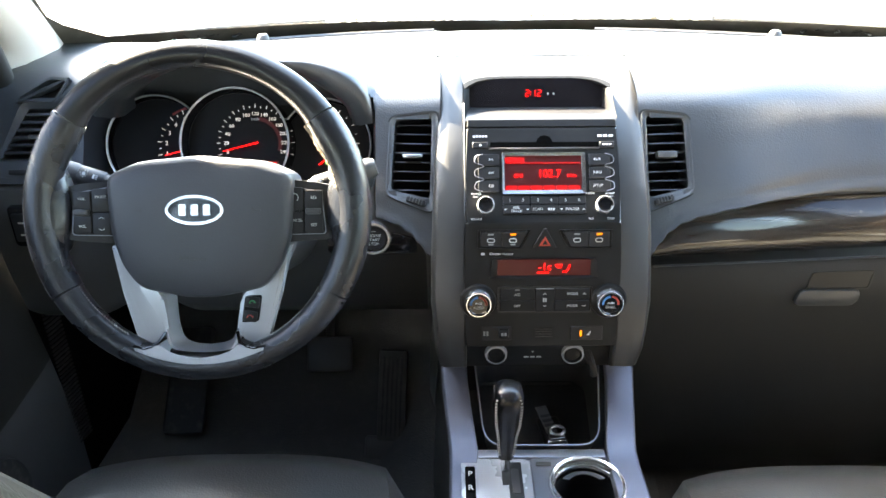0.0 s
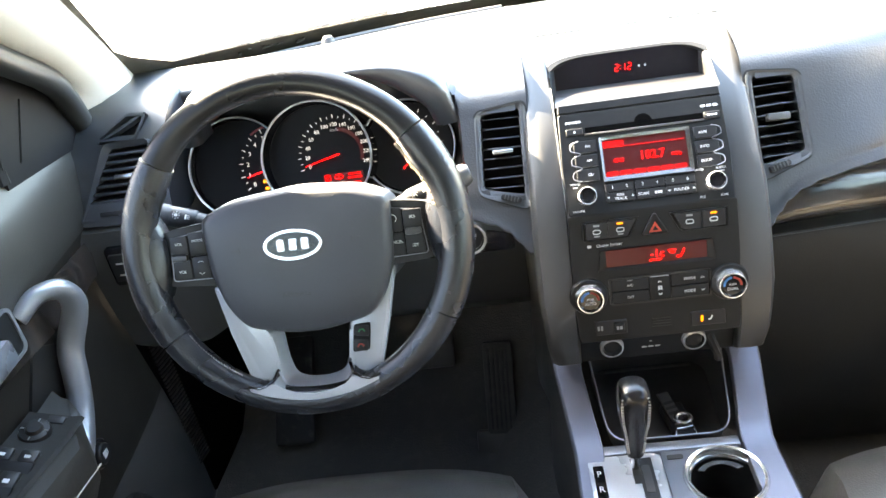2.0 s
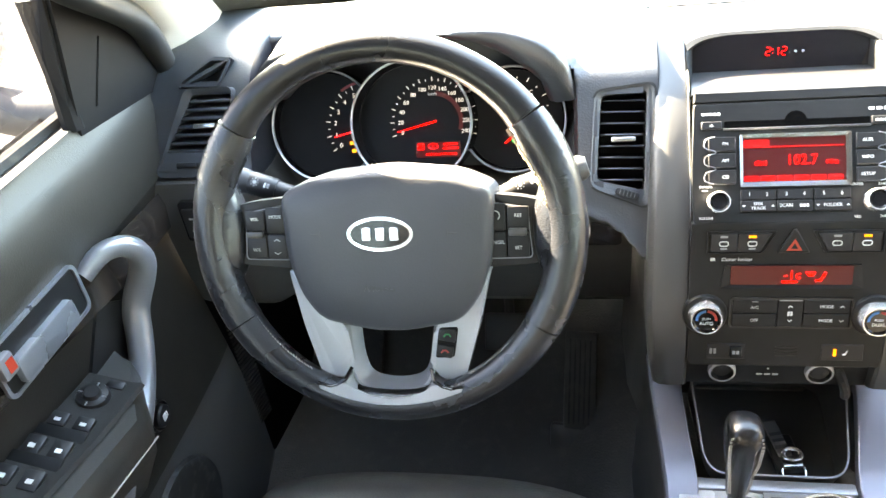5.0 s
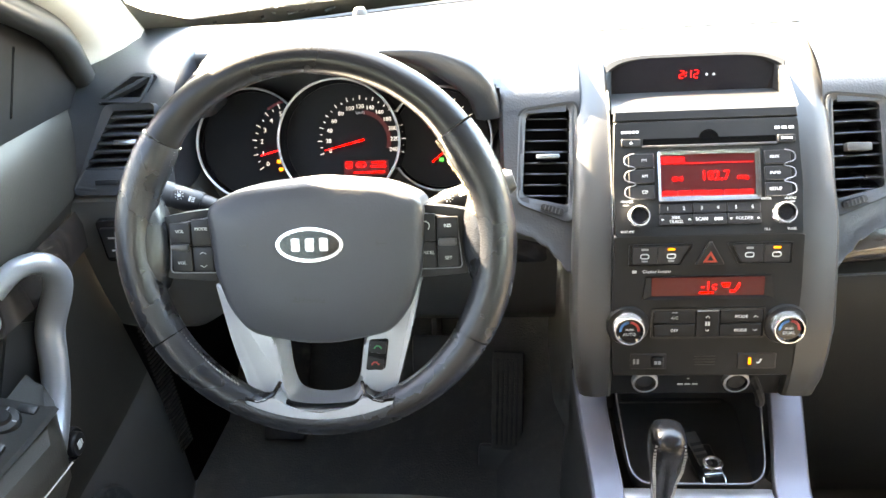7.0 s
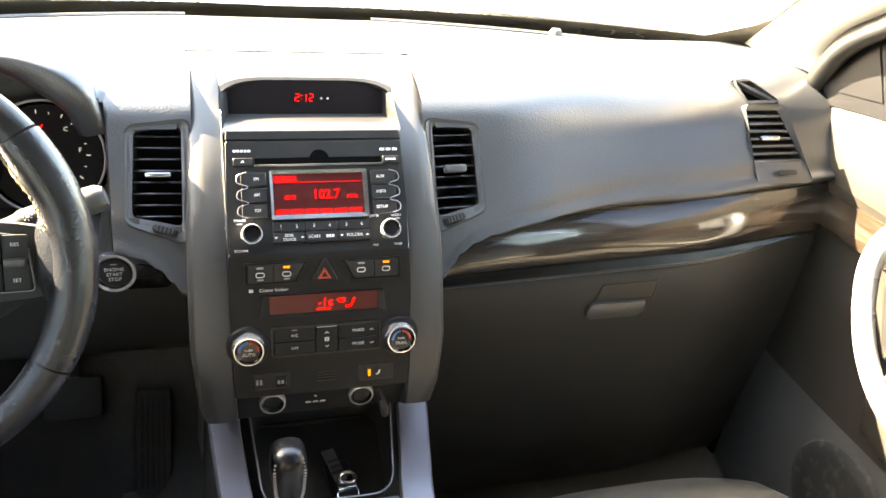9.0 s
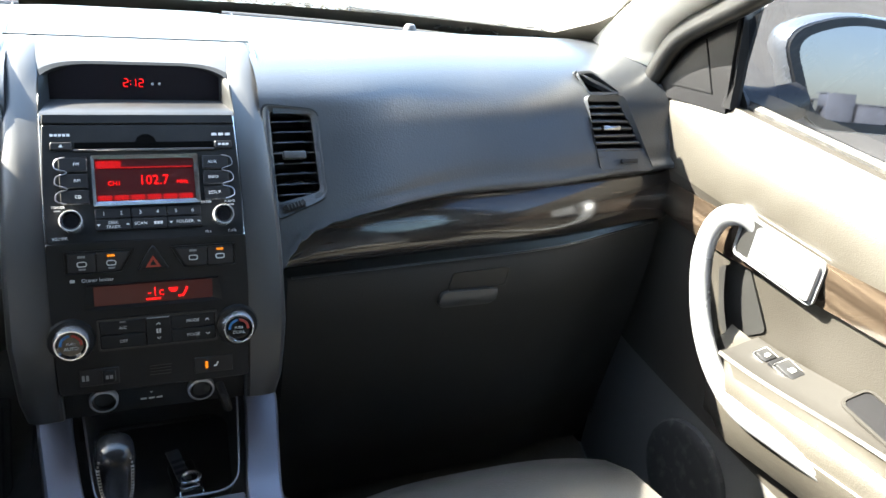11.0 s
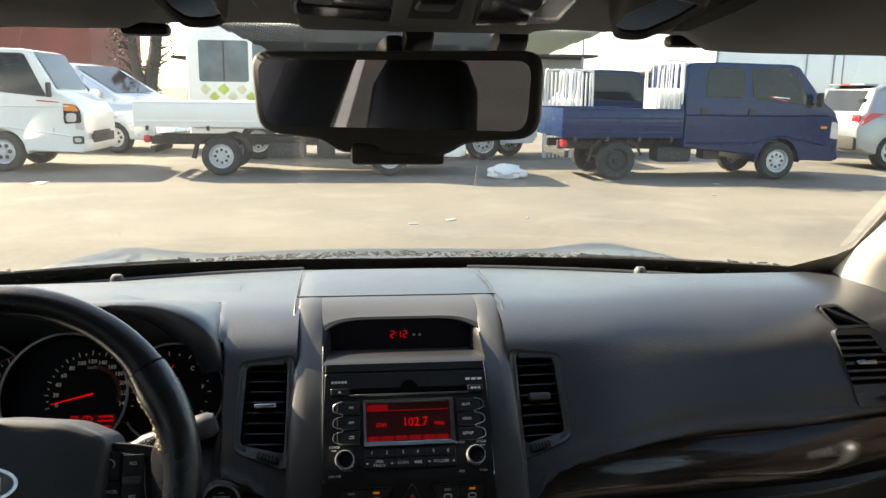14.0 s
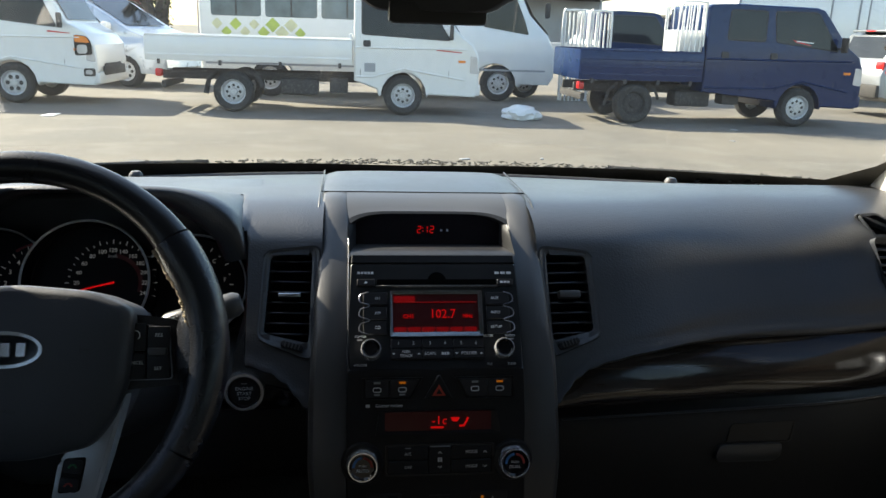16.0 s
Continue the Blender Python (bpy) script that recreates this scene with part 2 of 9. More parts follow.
def mesh_of(name, bm, mat, smooth=38):
    bmesh.ops.remove_doubles(bm, verts=bm.verts[:], dist=1e-6)
    bmesh.ops.recalc_face_normals(bm, faces=bm.faces[:])
    me = bpy.data.meshes.new(name)
    bm.to_mesh(me)
    bm.free()
    me.materials.append(mat)
    if smooth:
        for p in me.polygons:
            p.use_smooth = True
        me.set_sharp_from_angle(angle=radians(smooth))
    return me


def part(name, bm, mat, parent=None, label="", smooth=38):
    """Links a bmesh, given in world places, as one mesh under a thing or a part."""
    off = OFFSET.get(parent, Vector())
    bmesh.ops.translate(bm, verts=bm.verts[:], vec=-off)
    ob = new(name, mesh_of(name, bm, mat, smooth))
    if parent is not None:
        ob.parent = parent
    OFFSET[ob] = off
    if label:
        ob["label"] = label
    return ob


def whole(name, bm, mat, at, label, category, group="", kind="", smooth=38):
    """A thing that is one mesh, given in world places, with its origin at its base."""
    bmesh.ops.translate(bm, verts=bm.verts[:], vec=-Vector(at))
    ob = new(name, mesh_of(name, bm, mat, smooth))
    ob.location = at
    OFFSET[ob] = Vector(at)
    return tagged(ob, label, category, group, kind)


ID = Matrix.Identity(4)


def lean(x, y, z, tilt):
    """The frame of a panel: its x across the car, its y up along a face that leans forward by tilt degrees, its z out of the face."""
    return pose(x, y, z, 90 - tilt, 0, 0)


def slab(bm, size, m=ID, bevel=0.0, seg=2):
    """A box of that size about the frame's origin, with rounded edges."""
    made = bmesh.ops.create_cube(bm, size=1.0, matrix=m @ Matrix.Diagonal((*size, 1)))
    if bevel:
        edges = list({e for v in made["verts"] for e in v.link_edges})
        bmesh.ops.bevel(bm, geom=edges, offset=bevel, segments=seg, profile=0.5, affect="EDGES")
    return bm


def prism(bm, pts, h, m=ID, bevel=0.0, seg=2, base=0.0):
    """A flat outline raised by h, with a rounded upper rim."""
    low = [bm.verts.new(m @ Vector((x, y, base))) for x, y in pts]
    high = [bm.verts.new(m @ Vector((x, y, base + h))) for x, y in pts]
    n = len(pts)
    bm.faces.new(low[::-1])
    top = bm.faces.new(high)
    for i in range(n):
        bm.faces.new((low[i], low[(i + 1) % n], high[(i + 1) % n], high[i]))
    if bevel:
        bmesh.ops.bevel(bm, geom=list(top.edges), offset=bevel, segments=seg, profile=0.5, affect="EDGES")
    return bm


def ring_prism(bm, outer, inner, h, m=ID, base=0.0, lip=0.0):
    """A frame between two outlines with as many corners each, raised by h."""
    n = len(outer)
    rows = []
    for pts, z in ((outer, base), (outer, base + h), (inner, base + h + lip), (inner, base)):
        rows.append([bm.verts.new(m @ Vector((x, y, z))) for x, y in pts])
    for r in range(4):
        a, b = rows[r], rows[(r + 1) % 4]
        for i in range(n):
            bm.faces.new((a[i], a[(i + 1) % n], b[(i + 1) % n], b[i]))
    return bm


def loft(bm, rows, closed=False, caps=False, m=ID):
    """A skin over rows of points; closed: each row is a loop."""
    vs = [[bm.verts.new(m @ Vector(p)) for p in row] for row in rows]
    n = len(vs[0])
    for a, b in zip(vs, vs[1:]):
        for i in range(n if closed else n - 1):
            j = (i + 1) % n
            bm.faces.new((a[i], a[j], b[j], b[i]))
    if caps:
        bm.faces.new(vs[0][::-1])
        bm.faces.new(vs[-1])
    return bm


def sheet(bm, rows, thick, m=ID):
    """A skin over rows of points with thickness along -its own up (z of the frame by default handled by solidify)."""
    loft(bm, rows, m=m)
    geom = bm.faces[:]
    bmesh.ops.recalc_face_normals(bm, faces=geom)
    bmesh.ops.solidify(bm, geom=geom, thickness=thick)
    return bm


def lathe(bm, prof, m=ID, n=32, full=True):
    """Turns a profile of (radius, height) about the frame's z."""
    rows = []
    for i in range(n):
        a = 2 * math.pi * i / n
        rows.append([bm.verts.new(m @ Vector((r * math.cos(a), r * math.sin(a), h))) for r, h in prof])
    for i in range(n):
        a, b = rows[i], rows[(i + 1) % n]
        for j in range(len(prof) - 1):
            if prof[j][0] < 1e-9 and prof[j + 1][0] < 1e-9:
                continue
            bm.faces.new((a[j], b[j], b[j + 1], a[j + 1]))
    bmesh.ops.remove_doubles(bm, verts=bm.verts[:], dist=1e-7)
    return bm


def tube(bm, pts, r, n=10, closed=False, m=ID, flat=1.0, caps=True):
    """A round bar along points; r may be one radius or one for each point; flat squeezes its second axis."""
    pts = [Vector(p) for p in pts]
    k = len(pts)
    rs = r if isinstance(r, (list, tuple)) else [r] * k
    rows, side = [], None
    for i, p in enumerate(pts):
        a = pts[(i - 1) % k] if closed or i else p
        b = pts[(i + 1) % k] if closed or i < k - 1 else p
        d = (b - a).normalized()
        if side is None:
            side = d.orthogonal().normalized()
        side = (side - d * side.dot(d)).normalized()
        up = d.cross(side)
        rows.append([p + rs[i] * (math.cos(2 * math.pi * j / n) * side + flat * math.sin(2 * math.pi * j / n) * up) for j in range(n)])
    if closed:
        rows.append(rows[0])
    return loft(bm, rows, closed=True, caps=caps and not closed, m=m)


def spline(ctrl, steps=8, closed=False):
    """A smooth line through control points (Catmull-Rom)."""
    c = [Vector(p) for p in ctrl]
    n = len(c)
    out = []
    for i in range(n if closed else n - 1):
        p0, p1, p2, p3 = (c[(i - 1) % n] if closed or i else c[0]), c[i], c[(i + 1) % n], (c[(i + 2) % n] if closed or i + 2 < n else c[-1])
        for s in range(steps):
            t = s / steps
            out.append(0.5 * ((2 * p1) + (p2 - p0) * t + (2 * p0 - 5 * p1 + 4 * p2 - p3) * t * t + (3 * p1 - p0 - 3 * p2 + p3) * t ** 3))
    if not closed:
        out.append(c[-1])
    return out


def rrect(w, h, r, n=4, x=0.0, y=0.0):
    """The outline of a rectangle with rounded corners, about (x, y)."""
    out = []
    for cx, cy, a0 in ((w / 2 - r, h / 2 - r, 0), (-w / 2 + r, h / 2 - r, 90), (-w / 2 + r, -h / 2 + r, 180), (w / 2 - r, -h / 2 + r, 270)):
        for i in range(n + 1):
            a = radians(a0 + 90 * i / n)
            out.append((x + cx + r * math.cos(a), y + cy + r * math.sin(a)))
    return out


def rounded(pts, r, n=4):
    """An outline with its corners rounded by about r."""
    out, k = [], len(pts)
    for i in range(k):
        a, p, b = Vector(pts[i - 1]), Vector(pts[i]), Vector(pts[(i + 1) % k])
        u, v = (a - p), (b - p)
        d = min(r, u.length * 0.45, v.length * 0.45)
        s, e = p + u.normalized() * d, p + v.normalized() * d
        for j in range(n + 1):
            t = j / n
            q = s * (1 - t) ** 2 + 2 * p * t * (1 - t) + e * t * t
            out.append((q.x, q.y))
    return out


def scaled(pts, d):
    """An outline drawn in towards its middle by about d."""
    cx, cy = sum(p[0] for p in pts) / len(pts), sum(p[1] for p in pts) / len(pts)
    w = max(abs(p[0] - cx) for p in pts)
    h = max(abs(p[1] - cy) for p in pts)
    return [(cx + (x - cx) * (w - d) / w, cy + (y - cy) * (h - d) / h) for x, y in pts]


def lettering(name, words, size, mat, parent, m, align="CENTER", depth=0.0003, wide=1.0):
    """Raised or printed writing in the frame's plane."""
    cu = bpy.data.curves.new(name, "FONT")
    cu.body, cu.size, cu.align_x, cu.align_y, cu.extrude, cu.resolution_u = words, size, align, "CENTER", depth, 2
    tmp = bpy.data.objects.new(name, cu)
    me = bpy.data.meshes.new_from_object(tmp)
    bpy.data.objects.remove(tmp)
    bpy.data.curves.remove(cu)
    off = OFFSET.get(parent, Vector())
    me.transform(Matrix.Translation(-off) @ m @ Matrix.Diagonal((wide, 1, 1, 1)))
    me.materials.clear()
    me.materials.append(mat)
    ob = new(name, me)
    if parent is not None:
        ob.parent = parent
    OFFSET[ob] = off
    return ob


def bars(bm, m, w, h, n=3, gap=0.25):
    """Printing too small to read, as short bars side by side."""
    step = w / n
    for i in range(n):
        slab(bm, (step * (1 - gap), h, 0.0004), m @ Matrix.Translation((-w / 2 + step * (i + 0.5), 0, 0.0003)))
    return bm


def arc(r, a0, a1, n, x=0.0, y=0.0):
    return [(x + r * math.cos(radians(a0 + (a1 - a0) * i / n)), y + r * math.sin(radians(a0 + (a1 - a0) * i / n))) for i in range(n + 1)]


def smooth(t):
    t = max(0.0, min(1.0, t))
    return t * t * (3 - 2 * t)


def at_curve(keys, x):
    """Smooth reading of a curve given by (x, value) keys."""
    if x <= keys[0][0]:
        return keys[0][1]
    for (x0, v0), (x1, v1) in zip(keys, keys[1:]):
        if x <= x1:
            return v0 + (v1 - v0) * smooth((x - x0) / (x1 - x0))
    return keys[-1][1]


def face_cabin(ob):
    """Turns a window's faces towards the inside of the car."""
    me = ob.data
    p = me.polygons[len(me.polygons) // 2]
    if p.normal.dot(Vector((0, 0.2, 1.25)) - OFFSET[ob] * (ob.parent is None) - p.center - (OFFSET[ob] if ob.parent else Vector())) < 0:
        me.flip_normals()


def inside(x, y, poly):
    """Whether a point lies in an outline."""
    hit = False
    for i in range(len(poly)):
        (x0, y0), (x1, y1) = poly[i - 1], poly[i]
        if (y0 > y) != (y1 > y) and x < (x1 - x0) * (y - y0) / (y1 - y0) + x0:
            hit = not hit
    return hit


# ---- cabin shell ----
def cabin_floor():
    bm = bmesh.new()
    rows = []
    for y in (-1.9, -0.9, 0.2, 1.0, 1.28, 1.42, 1.52, 1.60):
        up = 0.40 + 0.32 * smooth((y - 1.15) / 0.45)
        rows.append([(x, y, up + 0.16 * smooth((0.20 - abs(x)) / 0.08)) for x in (-0.76, -0.5, -0.24, -0.16, 0.0, 0.16, 0.24, 0.5, 0.76)])
    sheet(bm, rows, 0.02)
    whole("floor", bm, M_CARPET, (0, 0, 0.40), "black carpeted floor of the car", "floor", kind="structure")
    bm = bmesh.new()
    slab(bm, (1.52, 0.03, 0.62), pose(0, 1.63, 0.73), 0.005)
    whole("wall_front", bm, M_CARPET, (0, 1.63, 0.42), "dark bulkhead behind the dashboard", "bulkhead", kind="structure")


def headliner():
    bm = bmesh.new()
    rows = []
    for y in (0.925, 0.80, 0.70, 0.55, 0.3, 0.0, -0.6, -1.3, -1.85):
        z = at_curve([(-1.85, 1.46), (-1.3, 1.54), (-0.2, 1.565), (0.40, 1.535), (0.75, 1.495), (0.93, 1.479)], y)
        w = 0.60 + 0.03 * smooth((0.8 - y) / 1.0)
        rows.append([(u * w, y - 0.05 * u * u * smooth((y - 0.5) / 0.3), z - 0.05 * abs(u) ** 3) for u in [i / 8 for i in range(-8, 9)]])
    sheet(bm, rows, -0.035)
    whole("ceiling", bm, M_LINER, (0, 0, 1.5), "grey cloth headliner of the car roof", "headliner", kind="structure")


def side_shell(s):
    """Roof rail, body side behind the front door, and the pillar between the doors."""
    name = "wall_right" if s > 0 else "wall_left"
    bm = bmesh.new()
    # lower body
    loft(bm, [[(s * 0.78, y, 0.38), (s * 0.80, y, 0.8), (s * 0.775, y, 1.13)] for y in (-1.9, 0.02)])
    loft(bm, [[(s * 0.88, y, 0.38), (s * 0.90, y, 0.8), (s * 0.80, y, 1.13)] for y in (-1.9, 0.02)])
    # sill under the door
    slab(bm, (0.12, 1.5, 0.10), pose(s * 0.80, 0.72, 0.40), 0.02)
    # roof rail
    tube(bm, spline([(s * 0.615, 0.78, 1.50), (s * 0.63, 0.4, 1.525), (s * 0.64, -0.5, 1.54), (s * 0.62, -1.9, 1.45)], 5), 0.038, 8)
    # middle pillar and quarter pillar
    tube(bm, [(s * 0.79, 0.30, 1.06), (s * 0.738, 0.25, 1.3), (s * 0.66, 0.19, 1.52)], 0.085, 12)
    tube(bm, [(s * 0.77, -1.25, 1.10), (s * 0.70, -1.35, 1.3), (s * 0.63, -1.45, 1.52)], 0.09, 8)
    whole(name, bm, M_LINER, (s * 0.78, 0, 0.38), "grey trimmed side of the car body behind the front door", "body side", kind="structure")
    bm = bmesh.new()
    loft(bm, [[(s * 0.765, -1.3, 1.13), (s * 0.625, -1.3, 1.53)], [(s * 0.765, 0.10, 1.13), (s * 0.635, 0.06, 1.53)]])
    w = whole("window_rear", bm, M_DARKGLASS, (s * 0.765, -0.6, 1.13), "rear side window of the car", "window", kind="structure")
    face_cabin(w)
    w.visible_shadow = False


def tail():
    bm = bmesh.new()
    loft(bm, [[(x, -1.9, 0.38), (x, -1.98, 0.8), (x, -1.95, 1.12)] for x in (-0.9, 0.0, 0.9)])
    whole("wall_rear", bm, M_LOW, (0, -1.9, 0.38), "dark trimmed tailgate of the car", "tailgate", kind="structure")
    bm = bmesh.new()
    loft(bm, [[(x, -1.95, 1.12), (x * 0.8, -1.80, 1.47)] for x in (-0.75, 0.0, 0.75)])
    w = whole("window_back", bm, M_DARKGLASS, (0, -1.95, 1.12), "rear window of the car", "window", kind="structure")
    face_cabin(w)
    w.visible_shadow = False


def screen_point(u, v):
    """A place on the windscreen: u from -1 to 1 across, v from 0 at the foot to 1 at the head."""
    foot = Vector((0.785 * u, 1.700 - 0.235 * u * u, 1.055 - 0.004 * u * u))
    head = Vector((0.600 * u, 0.930 - 0.06 * u * u, 1.476 + 0.003 * u * u))
    p = foot.lerp(head, v)
    p.z += 0.030 * v * (1 - v)
    return p


def windscreen():
    bm = bmesh.new()
    loft(bm, [[screen_point(i / 12, j / 10) for i in range(-12, 13)] for j in range(11)])
    w = whole("windscreen", bm, M_WINDSCREEN, (0, 1.66, 1.115), "dusty laminated windscreen of the car", "windscreen", kind="structure")
    face_cabin(w)
    w.visible_shadow = False
    inn = Vector((0, -0.003, -0.004))
    bm = bmesh.new()
    loft(bm, [[screen_point(i / 16, v * (0.180 + 0.05 * abs(i / 16) + 0.22 * smooth((abs(i / 16) - 0.86) / 0.14) ** 2)) + inn for i in range(-16, 17)] for v in (0.0, 0.5, 1.0)])
    for s in (-1, 1):
        loft(bm, [[screen_point(s * u, j / 10) + inn for j in range(11)] for u in (0.955, 1.0)])
    part("frit_band", bm, M_ENAMEL, w, "black enamel edge of the glass")
    # dotted shade by the mirror
    bm = bmesh.new()
    for j in range(32):
        v = 0.932 + 0.0026 * j
        for i in range(-56, 57):
            u = (i + 0.5 * (j % 2)) * 0.0056
            edge = 0.165 + 0.105 * (j / 26)
            if abs(u + 0.012) > edge:
                continue
            size = 0.0011 + 0.0006 * min(1, j / 9)
            c = screen_point(u, v) + inn
            ax, ay = (screen_point(u + 0.01, v) - screen_point(u, v)).normalized(), (screen_point(u, v + 0.01) - screen_point(u, v)).normalized()
            bm.faces.new([bm.verts.new(c + size * (math.cos(a) * ax + math.sin(a) * ay)) for a in [k * math.pi / 3 for k in range(6)]])
    tagged(part("frit_dots", bm, M_FRIT, w, "black dotted enamel shade at the head of the glass", smooth=0), kind="stuff")


def pillar(s):
    """The windscreen pillar's trim, between the glass and the door seal."""
    a0, a1 = Vector((s * 0.735, 1.445, 1.085)), Vector((s * 0.590, 0.860, 1.482))
    b0, b1 = Vector((s * 0.760, 1.238, 1.090)), Vector((s * 0.628, 0.720, 1.500))
    rear_edge = lambda t: b0.lerp(b1, t) + Vector((0, 0.060 * math.exp(-((t - 0.27) / 0.2) ** 2), 0))
    bm = bmesh.new()
    rows = []
    for i in range(13):
        t = i / 12
        a, b = a0.lerp(a1, t), rear_edge(t)
        mid = (a + b) / 2 + Vector((-s * 0.022, -0.012, -0.004))
        q1, q2 = a.lerp(mid, 0.5) + Vector((-s * 0.008, 0, 0)), b.lerp(mid, 0.5) + Vector((-s * 0.007, 0, 0))
        out = Vector((s * 0.05, 0.03, 0.02))
        rows.append([a, q1, mid, q2, b, b + out, a + out])
    loft(bm, rows, closed=True, caps=True)
    whole("pillar_trim", bm, M_PILLAR, (s * 0.75, 1.3, 1.085), "pale grey plastic trim on the windscreen pillar", "pillar", kind="structure", smooth=60)
    bm = bmesh.new()
    tube(bm, spline([(s * 0.755, 1.262, 1.068)] + [rear_edge(t) + Vector((-s * 0.008, -0.012, -0.002)) for t in (0.03, 0.15, 0.3, 0.5, 0.75, 1.0)], 6), 0.0165, 10)
    whole("door_seal", bm, M_FRIT, tuple(b0), "black rubber door seal along the pillar", "seal", kind="structure")


def sail_panel(s):
    """Black corner panel with the tweeter, and the wing mirror outside."""
    p = [Vector((s * 0.764, 1.245, 1.090)), Vector((s * 0.766, 1.045 - 0.035 * (s < 0), 1.116)), Vector((s * 0.740, 1.052 - 0.035 * (s < 0), 1.290)), Vector((s * 0.750, 1.180, 1.195))]
    t = thing("tweeter_panel", p[0], "black plastic corner panel with a round-edged tweeter grille", "speaker panel")
    bm = bmesh.new()
    inn = Vector((-s * 0.018, 0, 0))
    lo = [bm.verts.new(q) for q in p]
    hi = [bm.verts.new(q + inn) for q in p]
    bm.faces.new(lo), bm.faces.new(hi)
    for i in range(4):
        bm.faces.new((lo[i], lo[(i + 1) % 4], hi[(i + 1) % 4], hi[i]))
    bmesh.ops.bevel(bm, geom=[e for e in bm.edges if all(v in hi for v in e.verts)], offset=0.005, segments=2, affect="EDGES")
    part("panel", bm, M_DIAL, t)
    c = sum(p, Vector()) / 4
    g = [c + (q - c) * k + inn for q, k in zip(p, (0.62, 0.60, 0.30, 0.50))]
    bm = bmesh.new()
    v = [bm.verts.new(q + inn * 0.10) for q in g] + [bm.verts.new(q - inn * 0.2) for q in g]
    bm.faces.new(v[:4]), bm.faces.new(v[4:])
    for i in range(4):
        bm.faces.new((v[i], v[(i + 1) % 4], v[4 + (i + 1) % 4], v[4 + i]))
    bmesh.ops.bevel(bm, geom=bm.edges[:], offset=0.0008, segments=2, affect="EDGES")
    part("grille", bm, M_DIAL, t, "fine black tweeter grille")
    bm = bmesh.new()
    tube(bm, [(s * 0.755, y - 0.035 * (s < 0), z) for y, z in ((1.052, 1.128), (1.060, 1.19), (1.062, 1.268))], 0.012, 8)
    part("window_channel", bm, M_DIAL, t, "black window channel")


def wing_mirror(s):
    c = Vector((s * 1.065, 1.11, 1.158))
    t = thing("wing_mirror", (c.x, c.y, c.z - 0.09), "silver door mirror with a dark-framed glass", "wing mirror", "door mirrors")
    m = Matrix.Translation(c) @ pose(0, 0, 0, 90, 0, 0) @ pose(0, 0, 0, 0, -s * 16.5, 0) @ pose(0, 0, 0, -7.5, 0, 0) @ Matrix.Diagonal((1.22, 1.0, 1, 1))
    outline = rounded([(-0.135 if s > 0 else 0.135, 0.055), (-0.06 * s, 0.092), (0.115 * s, 0.082), (0.135 * s, 0.0), (0.10 * s, -0.082), (-0.075 * s, -0.085)], 0.04, 5)
    bm = bmesh.new()
    rows = []
    for d, k in ((0.012, 1.0), (0.0, 1.04), (-0.04, 1.02), (-0.085, 0.82), (-0.115, 0.45)):
        rows.append([(x * k, y * k, d) for x, y in outline])
    loft(bm, rows, closed=True, caps=True, m=m)
    part("housing", bm, M_BODYSILVER, t)
    bm = bmesh.new()
    ring_prism(bm, scaled(outline, 0.002), scaled(outline, 0.016), 0.012, m, base=0.008)
    part("frame", bm, M_BLACK, t, "black plastic frame")
    bm = bmesh.new()
    prism(bm, scaled(outline, 0.015), 0.004, m, base=0.013)
    part("mirror_glass", bm, M_MIRROR, t, "reflecting glass", smooth=0)
    bm = bmesh.new()
    tube(bm, [(s * 0.77, 1.07, 1.12), (s * 0.84, 1.075, 1.12), (s * 0.90, 1.08, 1.13)], [0.035, 0.03, 0.028], 10)
    part("mirror_foot", bm, M_BLACK, t)


# ---- doors ----
def door_x(z):
    """How far the inner face of a door stands from the car's middle, by height."""
    return at_curve([(0.40, 0.735), (0.60, 0.735), (0.78, 0.745), (0.90, 0.752), (0.98, 0.750), (1.03, 0.732), (1.09, 0.734), (1.132, 0.752)], z)


